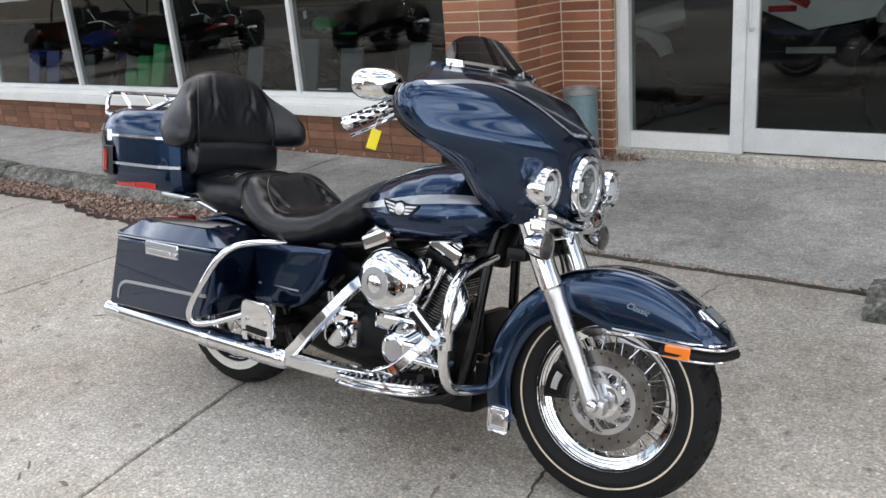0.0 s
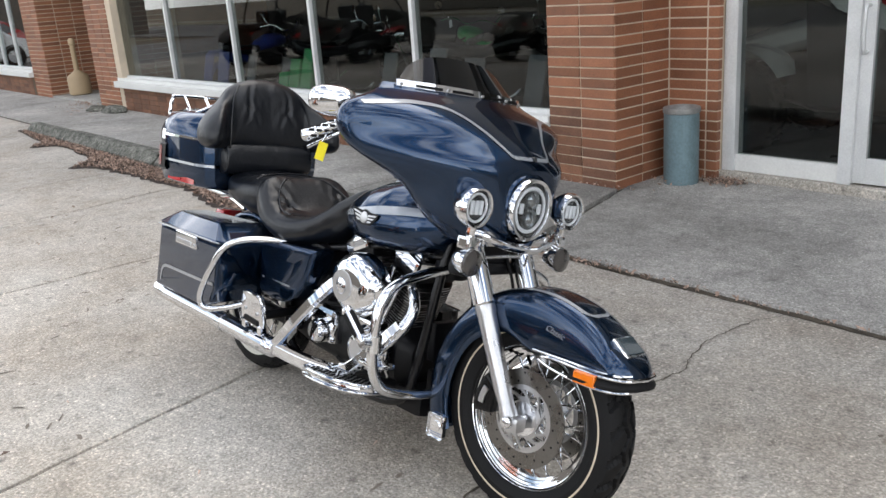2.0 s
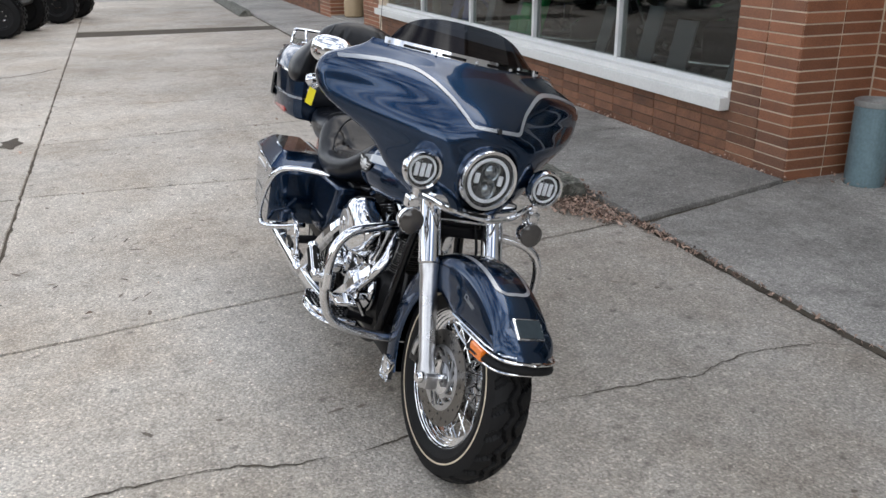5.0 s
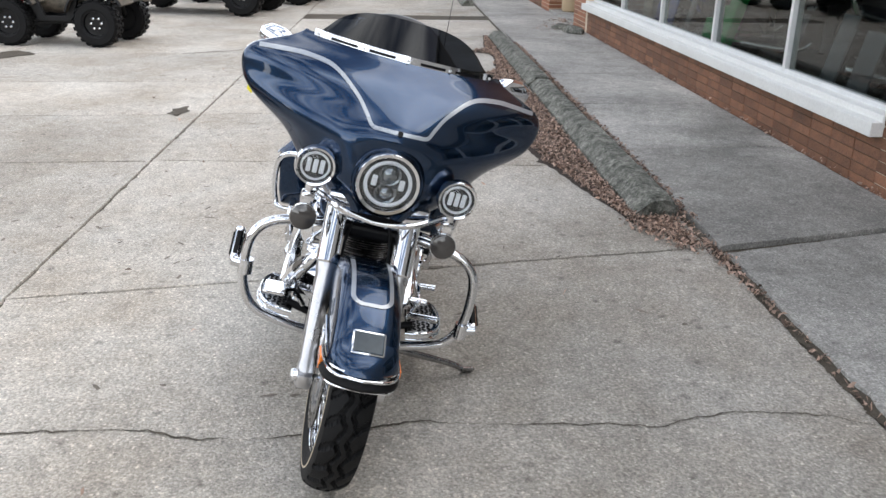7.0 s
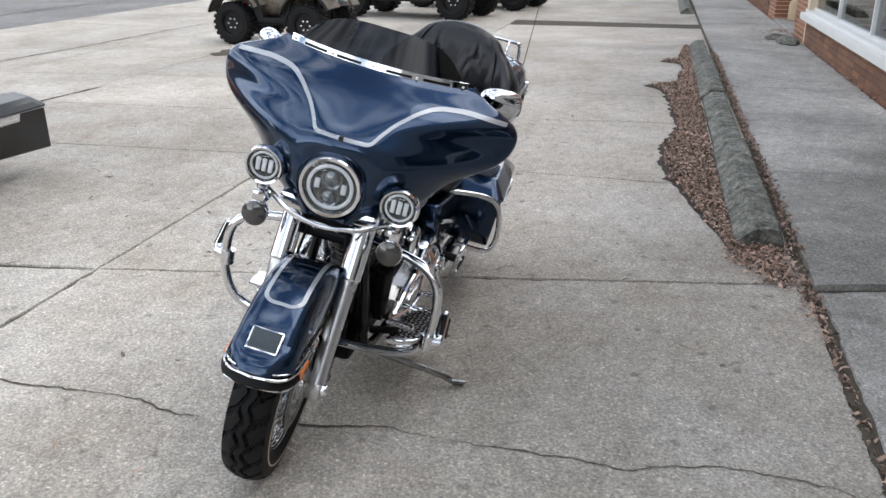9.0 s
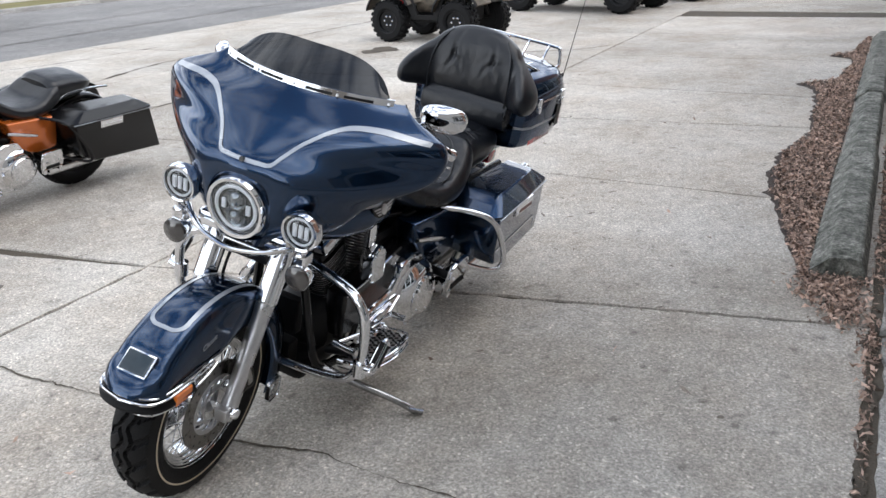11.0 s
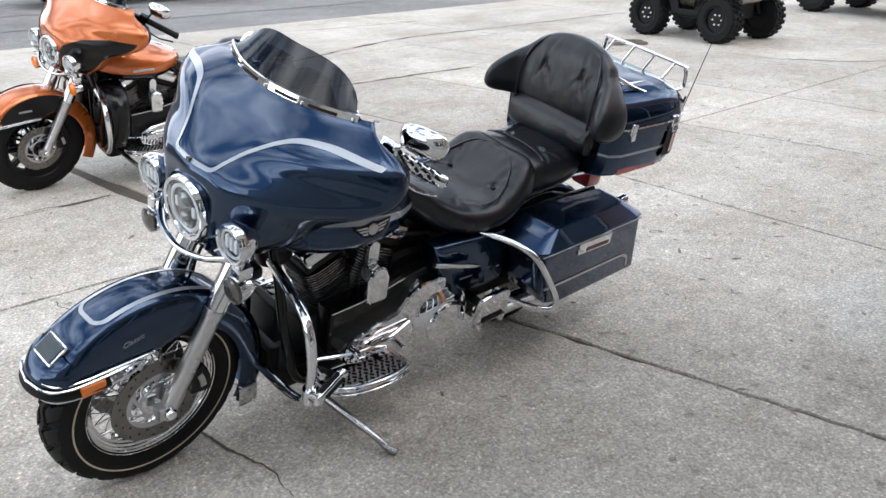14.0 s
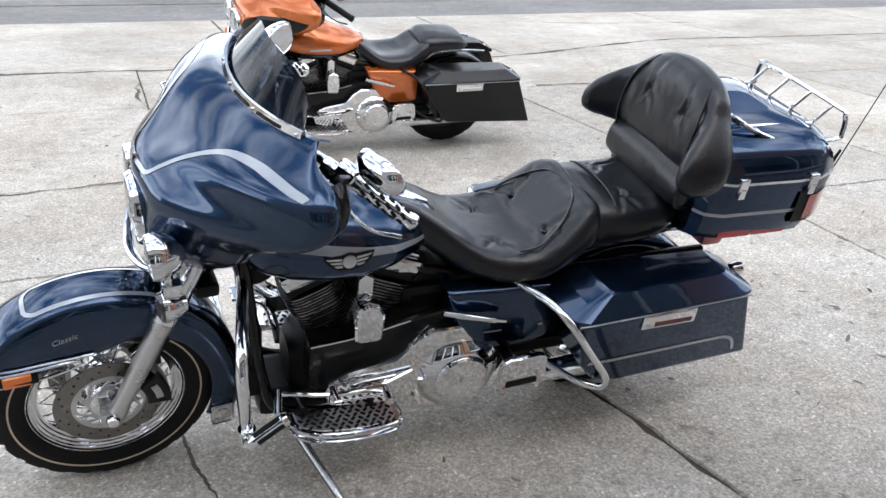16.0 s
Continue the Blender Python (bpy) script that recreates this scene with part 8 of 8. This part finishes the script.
for i, (x, y, h, mt) in enumerate(((-11.4, 5.9, 0.80, M_BLUE), (-11.0, 5.95, 0.82, M_BLUE), (-10.1, 5.9, 0.78, M_GREYPLATE), (-9.3, 6.0, 0.80, M_GREYPLATE), (-8.72, 5.82, 0.95, M_GREEN), (-7.0, 5.9, 0.85, M_GREYPLATE), (-6.3, 6.0, 0.9, M_GREYPLATE), (-5.6, 5.9, 0.82, M_GREYPLATE), (-4.9, 6.0, 0.85, M_GREYPLATE), (-4.3, 5.9, 0.85, M_GREYPLATE))):
    w = 0.34 if mt is M_GREEN else 0.13
    st = thing("display_stand", ("green" if mt is M_GREEN else "blue" if mt is M_BLUE else "grey") + " slanted display stand on the showroom floor", "display stand", pose(x, y, 0.05, 0, 0, 8 * math.sin(i * 2.1)), group="stands behind the window")
    if mt is M_GREEN:
        part("panel", join(*[box(-w + 0.20 * k, -w + 0.195 + 0.20 * k, -0.03 - 0.02 * k, 0.05, 0, h * (0.66 + 0.15 * k), 0.03, 3, pose(0, 0, 0, -14, 5 * k - 4)) for k in range(3)]), mt, st, "folded green plastic panel")
    else:
        part("panel", box(-w, w, -0.012, 0.012, 0, h, 0.006, 2, pose(0, 0, 0, -14)), mt, st)
    part("foot", box(-w * 0.8, w * 0.8, 0, 0.22, 0, 0.02, 0.004), M_PLASTIC, st)


def minivan(m, paint, label):
    """A family minivan; front to +x."""
    o = thing("minivan", label, "van", m)
    prof = [(2.45, 0.30), (2.52, 0.50), (2.46, 0.72), (2.3, 0.86), (1.62, 1.02), (0.95, 1.52), (0.5, 1.66), (-0.4, 1.72), (-1.7, 1.70), (-2.2, 1.60), (-2.42, 1.1), (-2.52, 0.85), (-2.52, 0.45), (-2.42, 0.28)]
    rings = []
    for y, sx, dz in ((-0.99, 0.965, -0.08), (-0.97, 0.985, -0.03), (-0.84, 1.0, 0.0), (0.84, 1.0, 0.0), (0.97, 0.985, -0.03), (0.99, 0.965, -0.08)):
        ring = []
        for x, z in prof:
            yy = y * (1 - 0.16 * max(0, z - 0.9) / 0.8)
            ring.append((x * sx, yy, z + (dz if z > 0.9 else 0)))
        rings.append(ring)
    body = part("body", loft(rings), paint, o, sharp=0.5)
    for s in (1, -1):
        for out in ([(1.35, 1.08), (0.85, 1.46), (0.35, 1.52), (0.35, 1.06)], [(0.27, 1.06), (0.27, 1.53), (-0.85, 1.56), (-0.85, 1.06)], [(-0.93, 1.06), (-0.93, 1.56), (-1.95, 1.52), (-2.1, 1.12)]):
            g = prism(out, -0.004, 0.004, 0, PR)
            for v in g.verts:
                v.co.y = s * (0.992 * (1 - 0.16 * max(0, v.co.z - 0.9) / 0.8) + 0.004) + v.co.y
            part("window", g, M_CARGLASS, body)
        for x in (1.5, -1.5):
            w = part("wheel", lathe([(0.0, 0.045), (0.05, 0.055), (0.07, 0.03), (0.19, 0.025), (0.205, 0.055), (0.215, 0.055), (0.225, -0.1), (0, -0.1)], 32, Matrix.Translation((x, s * 0.968, 0.34)) @ pose(0, 0, 0, -90 if s > 0 else 90)), M_SATIN, o)
            part("tyre", lathe([(0.215, 0.05), (0.25, 0.07), (0.32, 0.06), (0.34, 0.02), (0.34, -0.12), (0.22, -0.12)], 36, Matrix.Translation((x, s * 0.968, 0.34)) @ pose(0, 0, 0, -90 if s > 0 else 90), close=True), M_RUBBER, w)
            part("wheel_arch", lathe([(0.34, 0.05), (0.40, 0.056), (0.40, -0.2), (0.34, -0.2)], 36, Matrix.Translation((x, s * 0.95, 0.35)) @ pose(0, 0, 0, -90 if s > 0 else 90), close=True), M_PLASTIC, body)
            for k in range(5):
                part("spoke", box(0.02, 0.2, -0.02, 0.02, 0.03, 0.058, 0.006, 1, Matrix.Translation((x, s * 0.968, 0.34)) @ pose(0, 0, 0, -90 if s > 0 else 90) @ pose(0, 0, 0, 0, 0, 72 * k)), M_SATIN, w)
        for x in (1.28, 0.31, -0.89):
            part("door_gap", box(x - 0.006, x + 0.006, s * 0.991 - 0.004, s * 0.991 + 0.004, 0.36, 0.94), M_PLASTIC, body)
        for x in (0.42, -0.12):
            part("door_handle", box(x - 0.09, x + 0.09, s * 1.0 - 0.016, s * 1.0 + 0.016, 0.86, 0.90, 0.008), paint, body)
        part("side_moulding", box(-1.1, 1.1, s * 0.995 - 0.012, s * 0.995 + 0.012, 0.56, 0.6, 0.005), paint, body)
        part("door_mirror", box(1.15, 1.32, s * 1.07 - 0.09, s * 1.07 + 0.09, 1.05, 1.2, 0.04, 3), paint, body)
        part("tail_lamp", box(-2.5, -2.36, s * 0.86 - 0.07, s * 0.86 + 0.07, 0.95, 1.35, 0.03), M_RED, body)
        part("headlamp", box(2.2, 2.42, s * 0.75 - 0.14, s * 0.75 + 0.14, 0.68, 0.84, 0.03), M_HALO, body)
    part("windscreen", loft([[(1.56, y, 1.08) for y in (-0.8, 0, 0.8)], [(1.02, y * 0.94, 1.5) for y in (-0.8, 0, 0.8)]], closed=False), M_CARGLASS, body)
    return o


minivan(pose(-31.2, 3.95, -0.02, 0, 0, -91) @ Matrix.Diagonal((0.9, 0.9, 0.92, 1)), M_WHITEPAINT, "white family minivan parked along the side street")
minivan(pose(-36.4, 2.2, -0.02, 0, 0, -91) @ Matrix.Diagonal((0.92, 0.92, 0.92, 1)), M_REDPAINT, "red family minivan beyond the white one")


def pickup(m, paint, label):
    """A crew-cab pickup truck; front to +x."""
    o = thing("pickup_truck", label, "truck", m)

    def shell(rows, p=5):
        return loft([[(x, y, z) for y, z in oval(28, 0, (lo + hi) / 2, hw, (hi - lo) / 2, p)] for x, lo, hi, hw in rows])

    body = part("body", shell([(2.86, 0.62, 1.02, 0.80), (2.80, 0.55, 1.10, 0.93), (2.3, 0.52, 1.16, 0.98), (1.35, 0.50, 1.20, 1.0), (-0.95, 0.50, 1.20, 1.0)]), paint, o, sharp=0.5)
    part("cab", shell([(1.45, 1.10, 1.24, 0.80), (0.75, 1.12, 1.82, 0.76), (0.4, 1.12, 1.90, 0.76), (-0.6, 1.12, 1.90, 0.75), (-0.95, 1.12, 1.78, 0.75)], 6), paint, body, sharp=0.5)
    bed = part("bed", shell([(-0.98, 0.52, 1.22, 1.0), (-2.1, 0.54, 1.24, 1.0), (-2.86, 0.58, 1.26, 0.98), (-2.90, 0.62, 1.24, 0.94)]), paint, o, sharp=0.5)
    part("tailgate", box(-2.925, -2.885, -0.76, 0.76, 0.72, 1.22, 0.012), paint, bed)
    for s in (1, -1):
        for out in ([(1.20, 1.26), (0.72, 1.76), (0.24, 1.80), (0.24, 1.26)], [(0.16, 1.26), (0.16, 1.80), (-0.62, 1.78), (-0.74, 1.26)]):
            part("window", prism(out, s * 0.745, s * 0.785, 0.004, PR), M_CARGLASS, body)
        part("door_handle", box(0.28, 0.45, s * 1.0 - 0.015, s * 1.0 + 0.015, 1.03, 1.07, 0.006), paint, body)
        part("door_mirror", box(1.02, 1.18, s * 1.1 - 0.1, s * 1.1 + 0.1, 1.18, 1.4, 0.03, 3), M_PLASTIC, body)
        part("running_board", box(-0.9, 1.2, s * 0.93 - 0.08, s * 0.93 + 0.08, 0.40, 0.47, 0.02), M_PLASTIC, body)
        part("headlamp", box(2.72, 2.86, s * 0.72 - 0.14, s * 0.72 + 0.14, 0.88, 1.04, 0.03), M_HALO, body)
        part("tail_lamp", box(-2.93, -2.84, s * 0.86 - 0.07, s * 0.86 + 0.07, 0.82, 1.2, 0.02), M_RED, bed)
        for x in (1.85, -1.80):
            T = Matrix.Translation((x, s * 0.86, 0.41)) @ pose(0, 0, 0, -90 if s > 0 else 90)
            part("wheel_arch", lathe([(0.40, 0.11), (0.47, 0.146), (0.49, 0.14), (0.49, -0.1), (0.40, -0.1)], 40, T, close=True), M_PLASTIC, body)
            w = part("wheel", lathe([(0.0, 0.05), (0.05, 0.09), (0.09, 0.05), (0.21, 0.06), (0.255, 0.10), (0.265, 0.10), (0.265, -0.1), (0, -0.1)], 36, T), M_SATIN, o)
            for k in range(5):
                part("spoke", box(0.05, 0.25, -0.032, 0.032, 0.05, 0.095, 0.008, 1, T @ pose(0, 0, 0, 0, 0, 72 * k)), M_SATIN, w)
            part("tyre", lathe([(0.26, 0.10), (0.29, 0.13), (0.38, 0.125), (0.41, 0.09), (0.41, -0.10), (0.38, -0.13), (0.26, -0.1)], 44, T, close=True), M_RUBBER, w)
        part("mud_flap", box(-2.35, -2.33, s * 0.86 - 0.13, s * 0.86 + 0.13, 0.22, 0.56, 0.004), M_PLASTIC, bed)
    part("windscreen", loft([[(1.40, y, 1.25) for y in (-0.7, 0, 0.7)], [(0.78, y * 0.95, 1.79) for y in (-0.7, 0, 0.7)]], closed=False), M_CARGLASS, body)
    part("grille", box(2.80, 2.875, -0.52, 0.52, 0.72, 1.02, 0.02), M_PLASTIC, body)
    part("front_bumper", box(2.72, 2.94, -0.95, 0.95, 0.44, 0.64, 0.05, 3), paint, o)
    part("rear_bumper", box(-3.04, -2.88, -0.9, 0.9, 0.48, 0.66, 0.03, 2), M_PLASTIC, o)
    return o


pickup(pose(-8.45, -13.85, -0.008, 0, 0, 1), M_WHITEPAINT, "white crew-cab pickup truck out on the asphalt street")


def rubble(m, seed, size, label):
    """A broken lump of old concrete."""
    bm = bmesh.new()
    bmesh.ops.create_icosphere(bm, subdivisions=3, radius=1)
    for v in bm.verts:
        p = v.co.copy()
        k = 1 + 0.35 * noise.noise(p * 1.3 + Vector((seed, 0, 0))) + 0.12 * noise.noise(p * 4 + Vector((0, seed, 0)))
        v.co = Vector((p.x * size[0], p.y * size[1], max(-0.25, p.z) * size[2])) * k
    o = part("rubble", bm, M_KERB, m=m, sharp=0.35)
    return tagged(o, label, "rubble", group="rubble by the pier")


rubble(pose(-12.75, 5.02, 0.055, 0, 0, 20), 2.0, (0.26, 0.13, 0.10), "broken lump of dark old concrete by the brick pier")
rubble(pose(-13.25, 4.95, 0.05, 0, 8, 70), 5.0, (0.17, 0.12, 0.07), "small lump of broken concrete beside a larger one")
